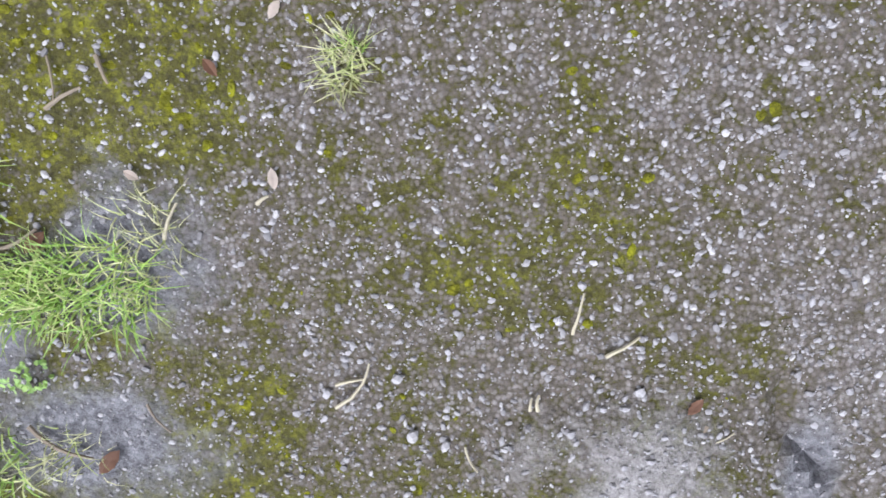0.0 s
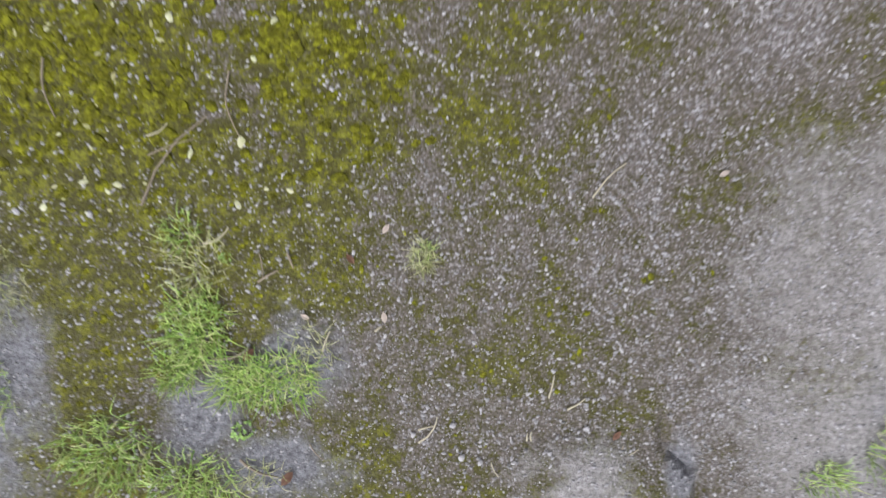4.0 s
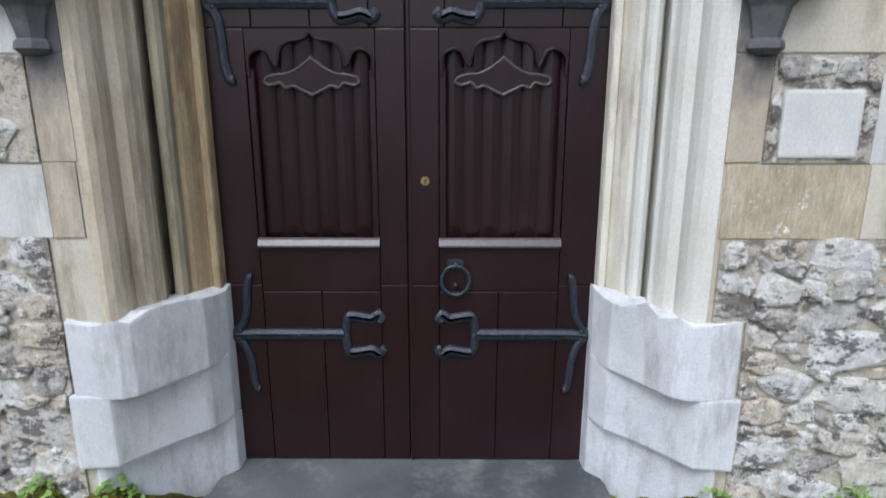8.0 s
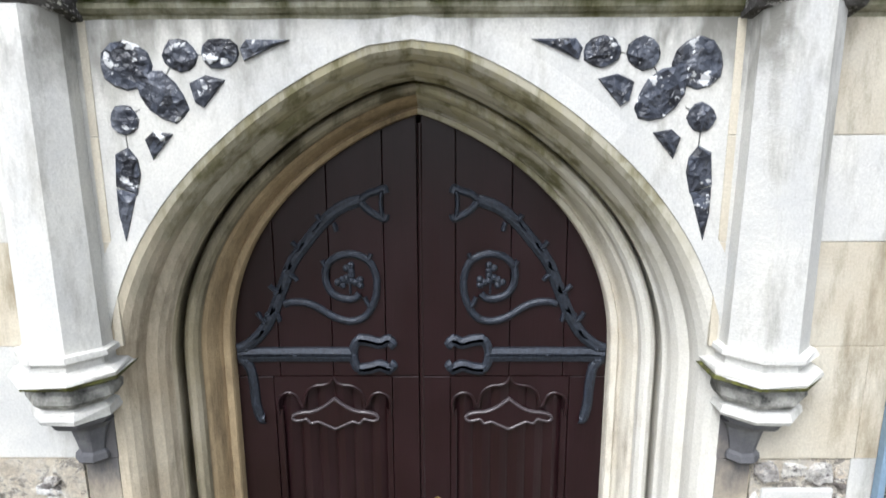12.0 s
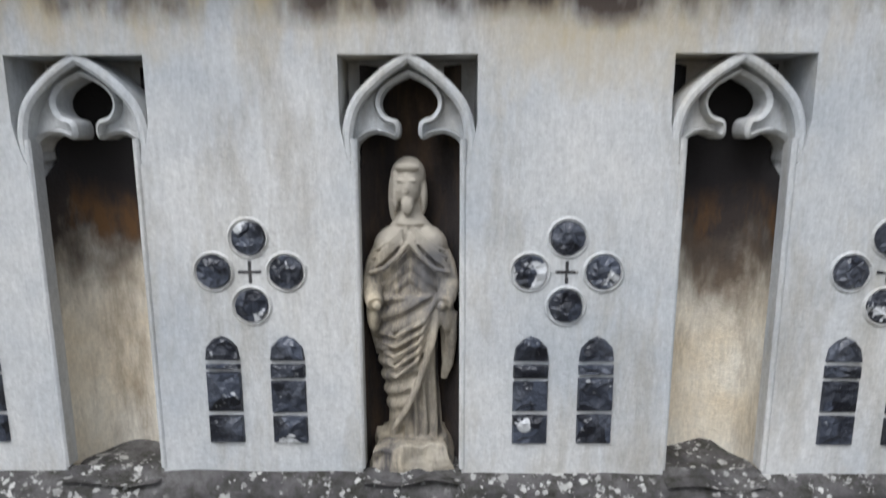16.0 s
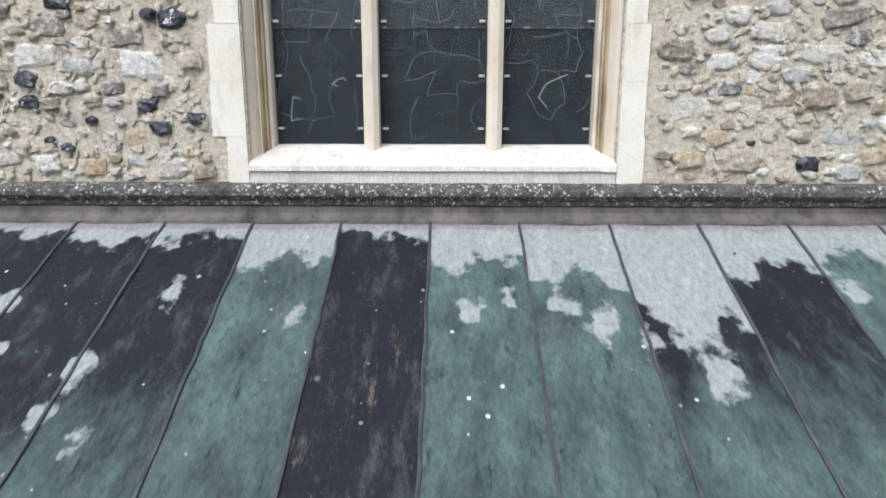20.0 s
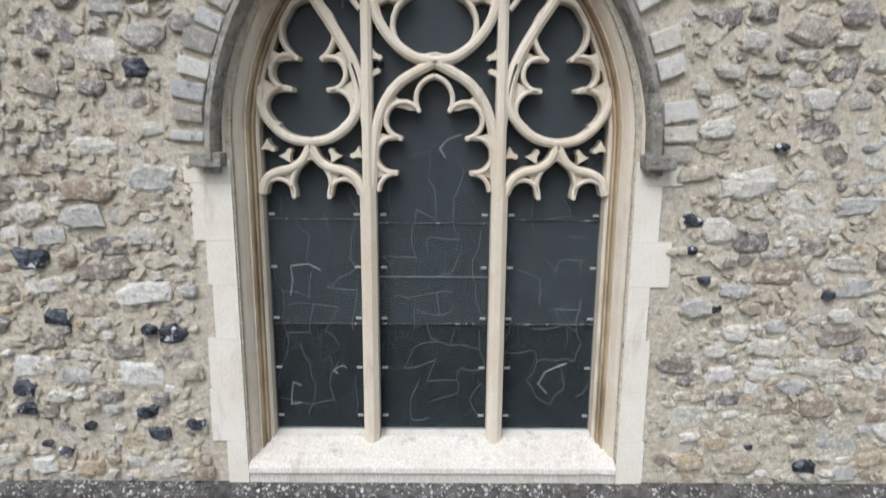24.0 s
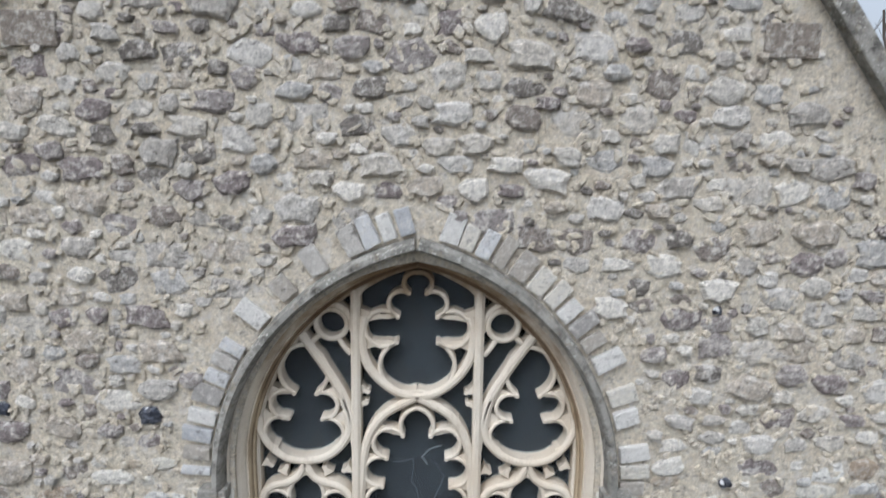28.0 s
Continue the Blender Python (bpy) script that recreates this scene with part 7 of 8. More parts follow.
def blades(bm, cx, cy, rx, ry, n, length, width, rng, lean=0.7, z0=0.0):
    for _ in range(n):
        z0 = ground_z(cx, cy) - 0.002
        a, q = rng.uniform(0, 6.28), rng.random() ** 0.6
        x, y = cx + rx * q * math.cos(a), cy + ry * q * math.sin(a)
        d = rng.uniform(0, 6.28) if rng.random() < 0.65 else a + rng.uniform(-0.9, 0.9)
        L = length * rng.uniform(0.35, 1.1)
        ln = lean * rng.uniform(0.4, 1.25)
        w = width * rng.uniform(0.6, 1.2)
        px, py = -math.sin(d) * w / 2, math.cos(d) * w / 2
        prev = None
        for k in range(4):
            t = k / 3
            ox, oy = math.cos(d) * L * ln * t * (0.5 + 0.5 * t), math.sin(d) * L * ln * t * (0.5 + 0.5 * t)
            z = z0 + L * (t - ln * 0.55 * t * t)
            z = max(z, z0 + 0.002)
            s = 1 - t * 0.85
            row = (bm.verts.new((x + ox + px * s, y + oy + py * s, z)), bm.verts.new((x + ox - px * s, y + oy - py * s, z + 0.0006)))
            if prev:
                bm.faces.new((prev[0], prev[1], row[1], row[0]))
            prev = row


def tuft(cx, cy, rx, ry, n, length, material, label, width=0.0035, lean=0.7):
    bm = bmesh.new()
    blades(bm, cx, cy, rx, ry, int(n * 1.5), length * 0.85, width * 0.95, rgd, lean)
    ob = solid("grass_tuft", bm, material, label, "grass", "grass tufts", "stuff")
    return ob


G1, G2 = "fresh green grass tuft on the tarmac edge", "dry straw-coloured grass tuft in tarmac"
tuft(0.005, -2.875, 0.034, 0.040, 90, 0.060, DRY, "small straw-and-green tuft alone in the tarmac", 0.003, 0.9)
tuft(0.02, -2.855, 0.014, 0.02, 14, 0.065, GRASS, "few green blades in the dry tuft", 0.003, 0.6)
tuft(-0.405, -3.20, 0.115, 0.075, 260, 0.080, GRASS, G1, 0.0042, 0.95)
tuft(-0.50, -3.21, 0.08, 0.06, 150, 0.075, GRASS, G1, 0.004, 0.9)
tuft(-0.30, -3.13, 0.065, 0.075, 55, 0.080, DRY, G2, 0.003, 1.0)
tuft(-0.60, -3.06, 0.085, 0.11, 300, 0.085, GRASS, G1, 0.0045, 0.85)
tuft(-0.66, -3.17, 0.06, 0.06, 120, 0.080, GRASS, G1, 0.004, 0.8)
tuft(-0.58, -2.885, 0.085, 0.075, 80, 0.075, DRY, G2, 0.003, 1.0)
tuft(-0.63, -2.80, 0.05, 0.05, 60, 0.06, GRASS, G1, 0.004, 0.8)
tuft(-0.63, -3.48, 0.12, 0.085, 190, 0.085, GRASS, G1, 0.0042, 0.95)
tuft(-0.44, -3.47, 0.07, 0.05, 40, 0.07, DRY, G2, 0.003, 1.0)
tuft(-0.86, -3.39, 0.14, 0.10, 260, 0.09, GRASS, G1, 0.0045, 0.8)
tuft(-1.15, -2.92, 0.11, 0.10, 110, 0.08, DRY, G2, 0.0035, 0.9)
tuft(-1.22, -3.22, 0.12, 0.13, 180, 0.09, GRASS, G1, 0.0045, 0.8)
tuft(1.34, -3.44, 0.14, 0.10, 260, 0.09, GRASS, G1, 0.0045, 0.8)
tuft(1.10, -3.50, 0.08, 0.05, 90, 0.07, GRASS, G1, 0.004, 0.8)
for x, y, rx, n, m in ((0.25, -0.635, 0.06, 60, GRASS), (-0.60, -0.64, 0.07, 55, DRY), (0.82, -0.63, 0.05, 40, GRASS), (1.02, -0.63, 0.08, 80, GRASS), (1.14, -0.62, 0.06, 80, GRASS), (-0.30, -0.63, 0.06, 30, DRY), (-0.80, -0.63, 0.05, 26, GRASS), (0.10, -0.63, 0.04, 26, DRY), (0.55, -0.63, 0.06, 26, DRY), (1.36, -0.52, 0.09, 120, GRASS), (1.60, -0.55, 0.10, 90, GRASS), (1.85, -0.55, 0.12, 110, GRASS), (1.45, -0.80, 0.10, 60, GRASS), (-1.52, -0.75, 0.14, 170, GRASS), (-1.58, -0.95, 0.12, 120, GRASS)):
    tuft(x, y, rx, 0.025 if y > -0.66 and abs(x) < 1.2 else 0.05, n, 0.055, m, "short grass along the foot of the step" if y > -0.66 else "short grass near the wall foot", 0.0035, 0.7)


rs = random.Random(61)
for k in range(34):
    x = -1.0 + 2.2 * k / 33 + rs.uniform(-0.03, 0.03)
    tuft(x, -0.635, 0.045, 0.022, rs.randint(12, 34), rs.uniform(0.035, 0.075), DRY if rs.random() < 0.55 else GRASS, "short grass and straw along the foot of the step", 0.004, 0.8)


def weed(cx, cy, r, n, size, label, z=0.01):
    """A low leafy weed: many small rounded leaves."""
    bm = bmesh.new()
    for _ in range(n):
        a, q = rgd.uniform(0, 6.28), rgd.random() ** 0.5
        x, y = cx + r * q * math.cos(a), cy + r * 0.8 * q * math.sin(a)
        zz = z + ground_z(x, y) + rgd.uniform(0.0, 0.09) * (1.1 - q)
        s = size * rgd.uniform(0.6, 1.2)
        m = Matrix.LocRotScale((x, y, zz), Euler((rgd.uniform(-0.7, 0.7), rgd.uniform(-0.7, 0.7), rgd.uniform(0, 6.28))), (s, s * 0.75, s))
        pts = [(0, -0.5, 0), (0.42, -0.2, 0.06), (0.46, 0.2, 0.08), (0, 0.5, 0.0), (-0.46, 0.2, 0.08), (-0.42, -0.2, 0.06)]
        bm.faces.new([bm.verts.new(m @ Vector(p)) for p in pts])
    solid("leafy_weed", bm, LEAFY, label, "weed", "weeds at the wall foot", "stuff")


weed(-1.10, -0.50, 0.12, 260, 0.034, "bushy green weed at the step's corner", 0.02)
weed(-1.42, -0.545, 0.10, 130, 0.030, "low green weed at the wall foot", 0.01)
weed(1.20, -0.52, 0.10, 130, 0.026, "low green weed at the wall foot", 0.01)
weed(1.75, -0.53, 0.12, 110, 0.030, "low green weed at the wall foot", 0.01)
weed(-0.488, -3.337, 0.030, 60, 0.011, "tiny yellow-green rosette in the moss", 0.002)
weed(-0.51, -2.87, 0.016, 14, 0.010, "tiny green seedling in the moss", 0.002)
weed(0.88, -0.33, 0.03, 40, 0.014, "small weed beside the jamb foot", 0.05)

# moss cushions
mk = []
for k in range(6):
    bm = bmesh.new()
    bmesh.ops.create_icosphere(bm, subdivisions=2, radius=0.5)
    for v in bm.verts:
        v.co *= 1 + 0.35 * noise.noise(v.co * 6 + Vector((k * 3, 0, 0)))
    me = bpy.data.meshes.new("cushion")
    bm.to_mesh(me)
    bm.free()
    mk.append(me)


def mossy(x, y):
    if y > -0.64 and abs(x) < 1.22:
        return False
    if soil_at(x, y) > 0.25 or dust_at(x, y) > 0.4:
        return False
    return rgd.random() < (max(0.0, moss_at(x, y) - 0.35) * 1.6) ** 1.5


MOSS_CUSHION = stone_mat("olive_moss", (0.095, 0.093, 0.004), (0.040, 0.036, 0.002), (0.25, 0.255, 0.008), 0.40, scale=22, rough=0.95, bump=1.0)
scatter("moss_clumps", mk, 1700, (-1.3, 0.15, -2.85, -1.5), (0.014, 0.042), -0.04, MOSS_CUSHION, "thick yellow-green moss clumps", lambda x, y: mossy(x, y) and rgd.random() < smoothstep(-2.85, -2.3, y) * smoothstep(0.15, -0.15, x), (0.25, 0.45))
scatter("moss_cushions", mk, 6500, (-1.7, 1.9, -3.7, -0.6), (0.005, 0.022), -0.02, MOSS_CUSHION, "low olive moss cushions on the tarmac", mossy, (0.16, 0.28))


def stick(name, x0, y0, x1, y1, r, material, label, bend=0.12, cat="twig"):
    n = 7
    dx, dy = x1 - x0, y1 - y0
    b = rgd.uniform(-bend, bend)
    pts = []
    for i in range(n):
        t = i / (n - 1)
        o = b * math.sin(math.pi * t) + rgd.uniform(-0.01, 0.01)
        pts.append((x0 + dx * t - dy * o, y0 + dy * t + dx * o, r + 0.004 + 0.003 * math.sin(t * 3)))
    solid(name, tube(pts, r, r * 0.55, 6), material, label, cat, name + "s on the tarmac")


for a in ((-0.423, -2.86, -0.418, -2.93), (-0.43, -2.935, -0.375, -2.905), (-0.56, -3.14, -0.46, -3.11), (-0.31, -3.38, -0.275, -3.425), (-0.50, -3.42, -0.40, -3.47), (0.54, -3.40, 0.47, -3.50), (-0.725, -2.728, -0.542, -2.503), (-0.48, -2.39, -0.46, -2.56), (0.054, -2.057, 0.30, -1.971), (-0.35, -2.86, -0.335, -2.90), (-0.70, -2.60, -0.58, -2.56), (-0.95, -2.35, -0.93, -2.50)):
    stick("twig", *a, rgd.uniform(0.0018, 0.0042), TWIG, "thin grey-brown twig lying on moss and tarmac")
for a in ((-0.016, -3.381, 0.036, -3.31), (-0.016, -3.345, 0.030, -3.335), (0.336, -3.262, 0.352, -3.20), (0.386, -3.295, 0.434, -3.265), (0.277, -3.38, 0.279, -3.36), (0.289, -3.38, 0.290, -3.355), (-0.125, -3.072, -0.108, -3.06), (-0.267, -3.124, -0.245, -3.07), (0.45, -2.729, 0.535, -2.640), (-0.70, -2.55, -0.645, -2.52), (0.583, -2.097, 0.656, -2.088), (0.63, -2.05, 0.66, -1.98), (0.50, -3.42, 0.58, -3.41), (-0.57, -2.83, -0.50, -2.79), (0.18, -3.44, 0.20, -3.48)):
    stick("straw", *a, rgd.uniform(0.0018, 0.0035), STRAW, "short bleached straw stalk on the tarmac", 0.2, "straw")


def dead_leaf(x, y, s, turn, material, label):
    bm = bmesh.new()
    top = [(0, -0.55), (0.2, -0.3), (0.28, 0.0), (0.2, 0.3), (0, 0.55), (-0.2, 0.3), (-0.28, 0.0), (-0.2, -0.3)]
    m = Matrix.LocRotScale((x, y, 0.008), Euler((rgd.uniform(-0.2, 0.2), rgd.uniform(-0.2, 0.2), turn)), (s, s, s))
    rim = [bm.verts.new(m @ Vector((px, py, 0.10 * abs(px) * 2 + rgd.uniform(-0.03, 0.03)))) for px, py in top]
    c = bm.verts.new(m @ Vector((0, 0, -0.02)))
    for i in range(8):
        bm.faces.new((c, rim[i], rim[(i + 1) % 8]))
    r = bmesh.ops.solidify(bm, geom=list(bm.faces), thickness=0.0008)
    solid("dead_leaf", bm, material, label, "leaf", "dead leaves on the tarmac")


PALE_LEAF = plain_mat("bleached_leaf", (0.50, 0.42, 0.36), 0.7)
for x, y, s, mt in ((-0.185, -2.878, 0.030, DEADLEAF), (-0.465, -3.13, 0.040, DEADLEAF), (-0.375, -3.475, 0.045, DEADLEAF), (-0.09, -2.80, 0.028, PALE_LEAF), (-0.31, -3.03, 0.025, PALE_LEAF), (-0.10, -3.035, 0.030, PALE_LEAF), (-0.38, -1.225, 0.055, PALE_LEAF), (-0.45, -0.955, 0.055, DEADLEAF), (1.27, -2.94, 0.035, PALE_LEAF), (0.792, -2.67, 0.025, PALE_LEAF), (-1.70, -0.62, 0.06, DEADLEAF), (-1.62, -0.70, 0.05, DEADLEAF), (-1.78, -0.75, 0.06, DEADLEAF), (-1.66, -0.56, 0.05, DEADLEAF), (0.13, -0.64, 0.035, DEADLEAF), (-0.62, -0.66, 0.04, PALE_LEAF), (0.74, -1.90, 0.03, PALE_LEAF), (0.52, -3.37, 0.03, DEADLEAF), (-1.14, -2.64, 0.03, PALE_LEAF)):
    dead_leaf(x, y, s, rgd.uniform(0, 6.28), mt, "curled brown dead leaf on mossy tarmac" if mt is DEADLEAF else "bleached pale dead leaf on mossy tarmac")
LITTER = blade_mat("pale_leaf_litter", [(0.42, 0.36, 0.27), (0.56, 0.51, 0.42), (0.30, 0.22, 0.14), (0.62, 0.58, 0.50)])
scatter("leaf_litter", kinds, 190, (-1.35, -0.25, -2.75, -1.0), (0.010, 0.030), 0.12, LITTER, "scraps of pale dead leaf on moss", lambda x, y: rgd.random() < 0.3 + 0.7 * smoothstep(-0.4, -1.0, x), (0.10, 0.22))
# single larger pale stones
for i, (x, y, s) in enumerate(((0.078, -3.335, 0.022), (-0.177, -2.862, 0.017), (0.10, -3.425, 0.026), (0.15, -3.44, 0.024), (-0.03, -3.36, 0.018), (0.44, -3.35, 0.020), (-0.55, -3.29, 0.018), (1.30, -2.93, 0.03), (-0.22, -2.44, 0.018), (-1.05, -2.74, 0.026), (-0.86, -2.21, 0.022), (0.74, -2.08, 0.022), (-0.86, -2.75, 0.022))):
    ob = tagged(new("loose_stone", kinds[i % 8]), "pale loose stone lying on the tarmac", "stone", "loose stones")
    if not kinds[i % 8].materials:
        kinds[i % 8].materials.append(CHIPS)
    ob.matrix_basis = Matrix.LocRotScale((x, y, s * 0.25), Euler((0, 0, rgd.uniform(0, 6))), (s * 1.05, s * 0.8, s * 0.5))

# ---- a bare tree beyond the gable ----
tree = thing("bare_tree", (9.5, 13.0, 0.0), "bare winter tree with fine twigs behind the church", "tree")
rt = random.Random(55)
piece("trunk", tube([(9.5, 13, 0), (9.6, 13, 3), (9.4, 13.1, 6), (9.5, 13, 8)], 0.32, 0.16, 9), BARK, tree)
bmc = bmesh.new()


def grow(p, d, L, r, depth):
    pts = [p]
    q = Vector(p)
    dd = Vector(d)
    for _ in range(4):
        dd = (dd + Vector((rt.uniform(-0.25, 0.25), rt.uniform(-0.25, 0.25), rt.uniform(-0.1, 0.22)))).normalized()
        q = q + dd * L / 4
        pts.append(tuple(q))
    tube(pts, r, r * 0.55, 5 if depth > 1 else 3, bmc)
    if depth > 0:
        for k in range(3 if depth > 1 else 4):
            at = Vector(pts[rt.randint(2, 4)])
            nd = (dd + Vector((rt.uniform(-0.9, 0.9), rt.uniform(-0.9, 0.9), rt.uniform(-0.2, 0.6)))).normalized()
            grow(tuple(at), nd, L * 0.66, r * 0.5, depth - 1)


for k in range(9):
    a = k * 0.7
    grow((9.5, 13, 5.0 + k * 0.38), (math.cos(a) * 0.8, math.sin(a) * 0.8, 0.8), 3.0, 0.09, 4)
piece("crown", bmc, BARK, tree, "tangle of thin bare branches")

# ---- rubble stones of the walls ----


def mesh_kinds(material, seed, count=14):
    r = random.Random(seed)
    return [lump_mesh("stone", material, r, r.choice((8, 9, 10, 11))) for _ in range(count)]


def set_stone(places, kinds, parent, y, depth, rng, limit, name="stone", rest_name="small_rubble", label=""):
    """The first `limit` stones as parts, the rest joined."""
    rest = []
    for i, (x, z, w, hgt) in enumerate(places):
        me = kinds[rng.randrange(len(kinds))]
        m = Matrix.LocRotScale((x, y, z), Euler((0, radians(rng.uniform(-9, 9)), 0)), (w * 1.10, depth * rng.uniform(0.35, 1.3), hgt * 1.14))
        if i < limit:
            ob = new(name, me)
            ob.matrix_basis = Matrix.Translation(-parent.location) @ m
            ob.parent = parent
        else:
            rest.append((me, m))
    if rest:
        ob = joined(rest_name, rest, kinds[0].materials[0], parent=parent)
        tagged(ob, label, kind="stuff")


rub = thing("nave_rubble", (0, YN, 6.0), "mixed grey and buff rubble stones in lime mortar", "rubble wall", kind="structure")
rr_ = random.Random(77)
outer_ring = full_arch(5.2, 1.30, 7.16, 8.77, 1.605, 50, WX, 10)


def in_arch(x, z):
    u = abs(x - WX)
    if z < 7.17:
        return u < (1.225 if z < 7.10 else 1.38)
    half = outer_ring[1: len(outer_ring) // 2 + 1]
    for (xa, za), (xb, zb) in zip(half, half[1:]):
        if za <= z <= zb:
            return u < (xa - WX) + (xb - xa) * (z - za) / max(1e-6, zb - za)
    return False


LOW_SIZES = ((0.20, 0.30, 0.36, 0.58, 320), (0.13, 0.21, 0.42, 0.72, 2200), (0.08, 0.14, 0.45, 0.85, 5200), (0.045, 0.085, 0.45, 0.9, 9000))
HIGH_SIZES = ((0.18, 0.25, 0.48, 0.70, 900), (0.12, 0.19, 0.48, 0.80, 5000), (0.08, 0.13, 0.5, 0.9, 8000), (0.045, 0.085, 0.5, 0.95, 12000))
spots = [p for p in packed(-3.4, 3.4, 5.31, 7.30, rr_, LOW_SIZES, 0.006) + packed(-3.4, 3.4, 7.36, 11.0, rr_, HIGH_SIZES, 0.008) if not any(in_arch(p[0] + d * p[2], p[1]) for d in (-0.5, 0, 0.5)) and p[1] + p[3] < 12.30 - 1.308 * (abs(p[0]) + p[2] / 2)]
spots.sort(key=lambda p: abs(p[0]) * 1.0 + abs(p[1] - 7.4) * 0.55)
FLINT_AT = [(-2.08, 6.60, 0.19), (-1.98, 6.28, 0.15), (-1.50, 6.21, 0.09), (-1.37, 6.19, 0.16), (-2.21, 5.87, 0.13), (-2.21, 5.75, 0.12), (-2.12, 5.54, 0.07), (-2.02, 5.50, 0.07), (-1.87, 5.65, 0.07), (-1.55, 5.73, 0.13), (-1.49, 5.61, 0.12), (-1.28, 5.66, 0.11), (1.38, 6.82, 0.12), (1.39, 6.66, 0.07), (1.47, 6.50, 0.07), (1.55, 6.34, 0.07), (2.14, 6.42, 0.08), (2.14, 5.42, 0.13), (1.81, 5.53, 0.05), (1.80, 7.20, 0.07)]
spots = [p for p in spots if not any(abs(p[0] - x) < (p[2] + w) * 0.42 and abs(p[1] - z) < (p[3] + w * 0.5) * 0.42 for x, z, w in FLINT_AT)]
dark_spots = [(x, z, w * 1.2, w * 0.72) for x, z, w in FLINT_AT]
keep_spots = []
for p in spots:
    if p[2] < 0.17 and p[1] > 7.3 and rr_.random() < 0.012 and abs(p[0]) < 2.6 and p[1] < 9:
        dark_spots.append(p)
    else:
        keep_spots.append(p)
buff = [p for p in keep_spots if p[1] < 7.2 + 0.5 * noise.noise((p[0] * 2, p[1] * 2, 0))]
grey = [p for p in keep_spots if not p[1] < 7.2 + 0.5 * noise.noise((p[0] * 2, p[1] * 2, 0))]
set_stone(buff, mesh_kinds(RUBBLE, 1, 18), rub, YN + 0.007, 0.032, rr_, 150, label="small buff rubble stones")
set_stone(grey, mesh_kinds(RUBBLE_GREY, 4, 18), rub, YN + 0.007, 0.034, rr_, 150, label="small grey rubble stones")
set_stone([(x, z, w * 0.8, hgt * 0.85) for x, z, w, hgt in dark_spots], mesh_kinds(FLINT, 2, 8), rub, YN + 0.002, 0.040, rr_, 100, "flint")
# galleting: small chips and mortar lumps between the stones
gal = []
gk = mesh_kinds(MORTAR, 3, 6)
for _ in range(5200):
    x, z = rr_.uniform(-3.2, 3.2), rr_.uniform(5.32, 10.4)
    if in_arch(x - 0.03, z) or in_arch(x + 0.03, z) or z > 12.2 - 1.308 * abs(x):
        continue
    gal.append((gk[rr_.randrange(6)], Matrix.LocRotScale((x, YN + 0.002, z), Euler((0, rr_.uniform(0, 6), 0)), (rr_.uniform(0.03, 0.10), rr_.uniform(0.010, 0.024), rr_.uniform(0.02, 0.06)))))
tagged(joined("mortar_lumps", gal, MORTAR, parent=rub), "rough buff mortar lumps", kind="stuff")
# squared blocks along the gable edges
edge = thing("gable_edge_blocks", (0, YN, 8.0), "squared grey stones near the gable edges", "stonework", kind="structure")
for z, w in ((8.66, 0.34), (9.62, 0.36), (7.7, 0.36), (10.5, 0.36)):
    for s in (-1, 1):
        xe = (12.38 - z) / 1.308
        x0, x1 = sorted((s * (xe - w), s * (xe - 0.09)))
        piece("block", B(x0, x1, YN - 0.026, YN + 0.02, z - 0.09, z + 0.08, bev=0.012), RUBBLE, edge)

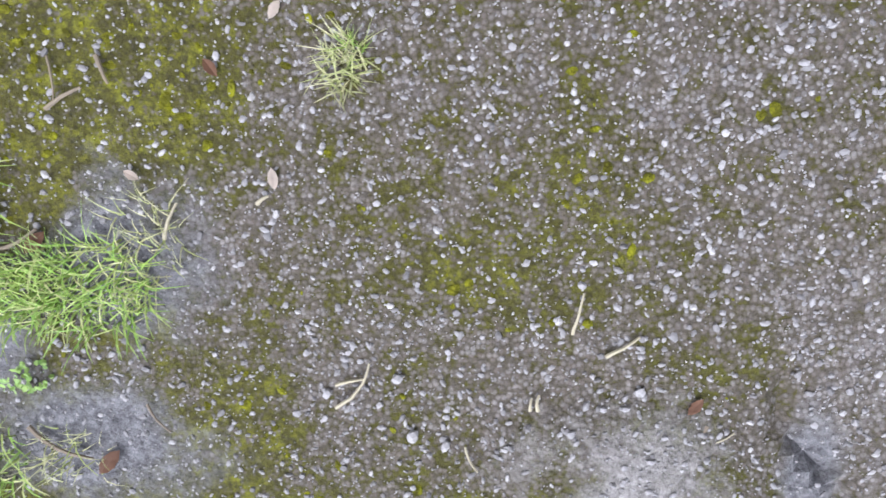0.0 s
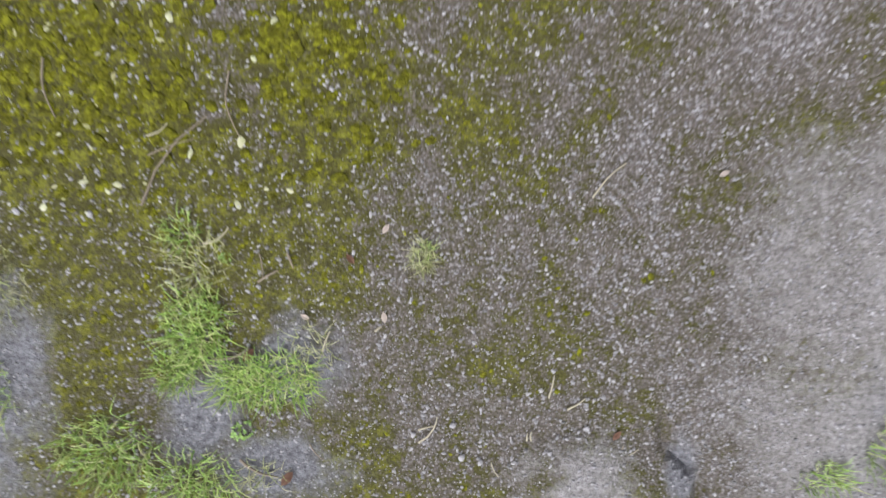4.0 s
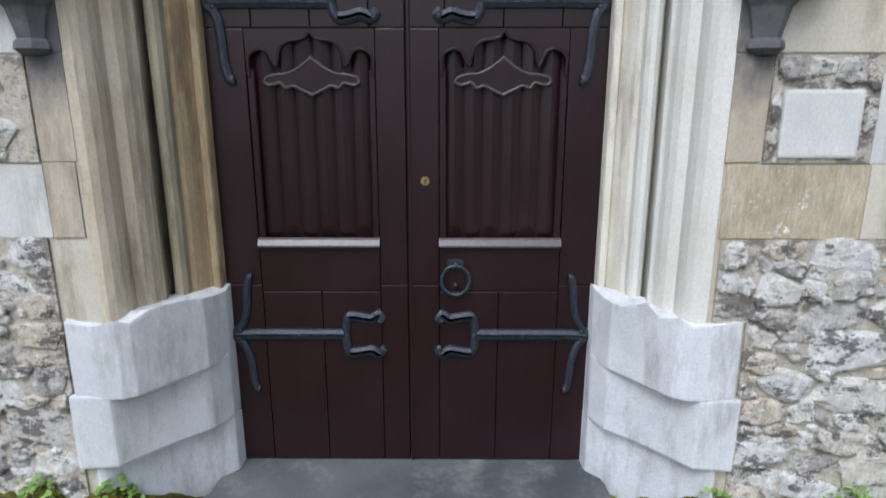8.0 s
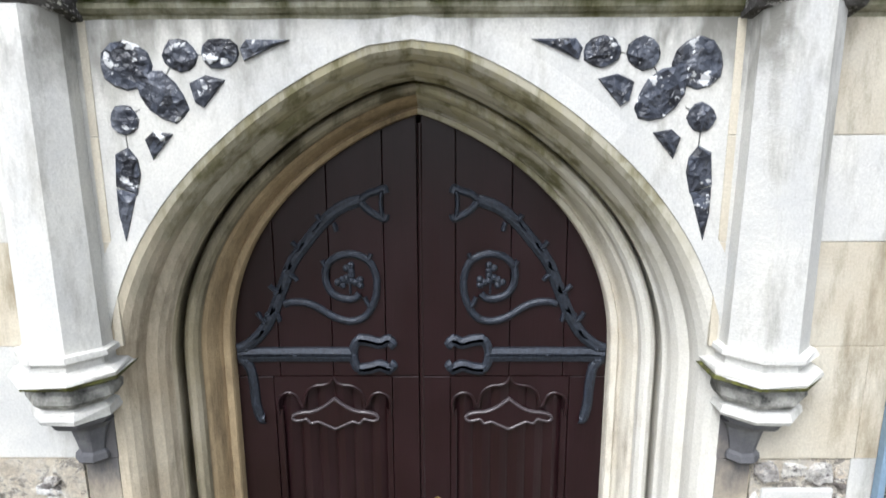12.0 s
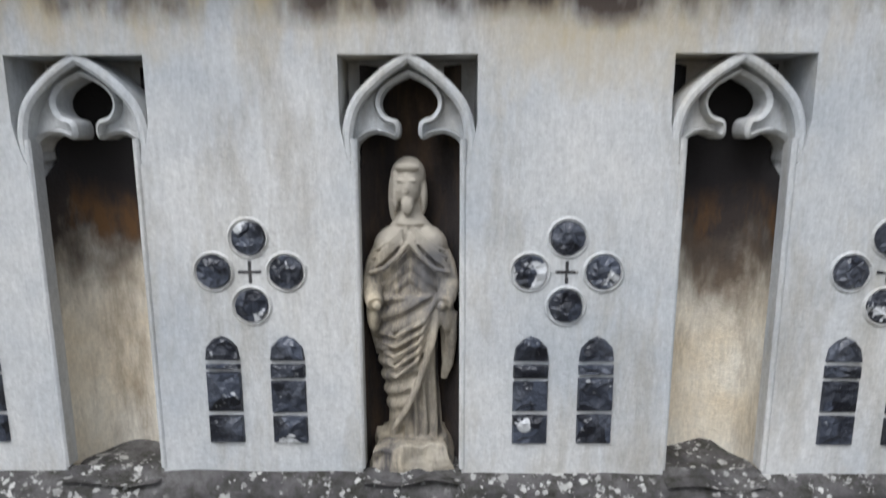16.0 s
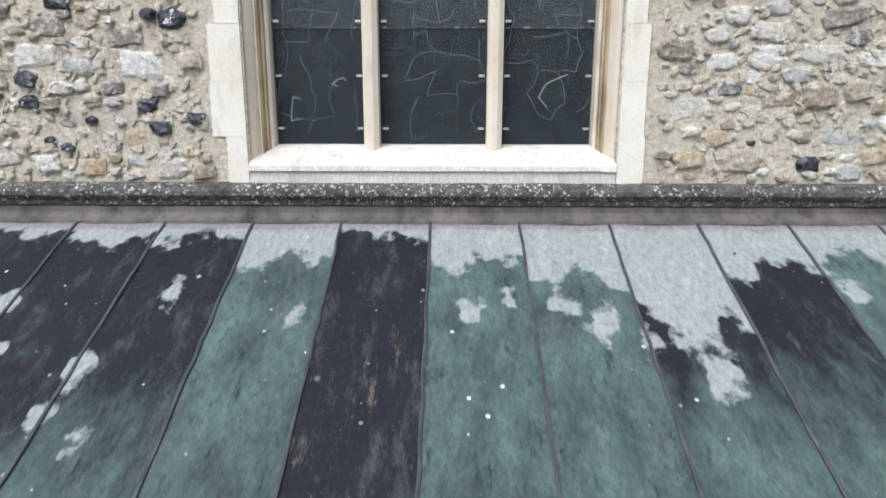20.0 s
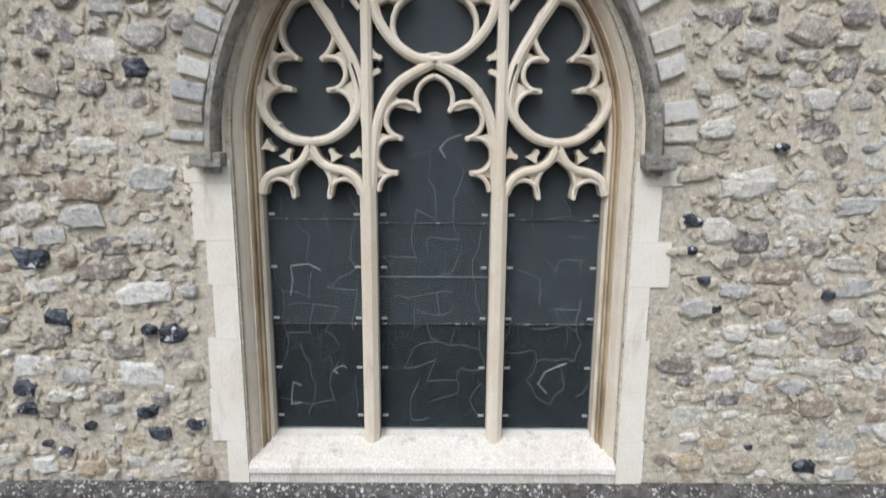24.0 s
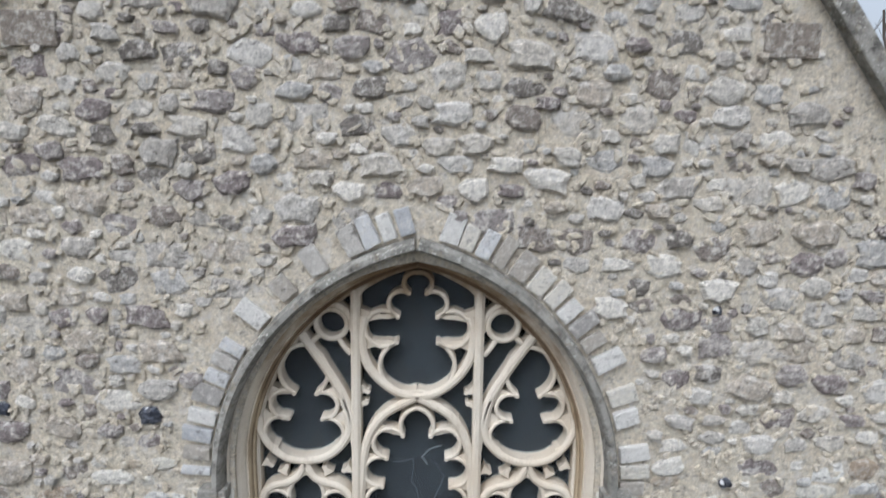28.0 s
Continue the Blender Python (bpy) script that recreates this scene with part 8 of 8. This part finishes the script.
low = thing("porch_rubble", (0, YF, 0.6), "whitish weathered rubble stones low on the porch", "rubble wall", kind="structure")
pk = mesh_kinds(RUBBLE_PALE, 5, 16)
for s in (-1, 1):
    # mortar beds
    for u0, u1, z0, z1 in ((1.262, 2.30, -0.03, 1.248), (1.245, 1.605, 1.520, 1.875)) + (((1.135, 1.26, 0.935, 1.246),) if s > 0 else ()):
        x0, x1 = sorted((s * u0, s * u1))
        piece("mortar_bed", B(x0, x1, YF - 0.012, YF + 0.01, z0, z1), PORCH_BED, low)
    x0, x1 = sorted((s * 1.27, s * 2.28))
    sizes = ((0.24, 0.36, 0.36, 0.52, 120), (0.15, 0.25, 0.38, 0.62, 900), (0.08, 0.15, 0.42, 0.80, 3000), (0.045, 0.08, 0.5, 0.9, 4000))
    sp = []
    for x, z, w, hgt in packed(x0, x1, 0.0, 1.235, rr_, sizes, -0.008):
        xa, xb = max(x0, x - w / 2), min(x1, x + w / 2)
        zb = min(1.246, z + hgt / 2)
        sp.append(((xa + xb) / 2, (z - hgt / 2 + zb) / 2, xb - xa, zb - z + hgt / 2))
    if s > 0:
        sp += [(1.185, 1.19, 0.085, 0.09), (1.18, 1.085, 0.075, 0.085), (1.235, 1.075, 0.06, 0.07), (1.19, 0.985, 0.09, 0.06)]
    set_stone(sp, pk, low, YF - 0.006, 0.030, rr_, 150)
    if s > 0:
        piece("panel_stone", B(1.285, 1.555, YF - 0.022, YF, 1.535, 1.765, bev=0.012), ASHLAR_WHITE, low, "square white stone in the panel")
        sp = [(1.30, 1.83, 0.09, 0.07), (1.40, 1.835, 0.10, 0.06), (1.50, 1.82, 0.10, 0.09), (1.575, 1.80, 0.05, 0.09), (1.58, 1.68, 0.04, 0.10), (1.262, 1.70, 0.035, 0.09), (1.263, 1.60, 0.03, 0.08)]
    else:
        x0, x1 = -1.60, -1.25
        sp = [p for p in packed(x0, x1, 1.525, 1.85, rr_, ((0.16, 0.24, 0.4, 0.6, 200), (0.09, 0.15, 0.45, 0.8, 600), (0.04, 0.08, 0.5, 0.9, 900)), -0.006) if x0 - 0.01 < p[0] - p[2] / 2 and p[0] + p[2] / 2 < x1 + 0.01 and p[1] + p[3] / 2 < 1.878]
    set_stone(sp, pk, low, YF - 0.006, 0.030, rr_, 60)
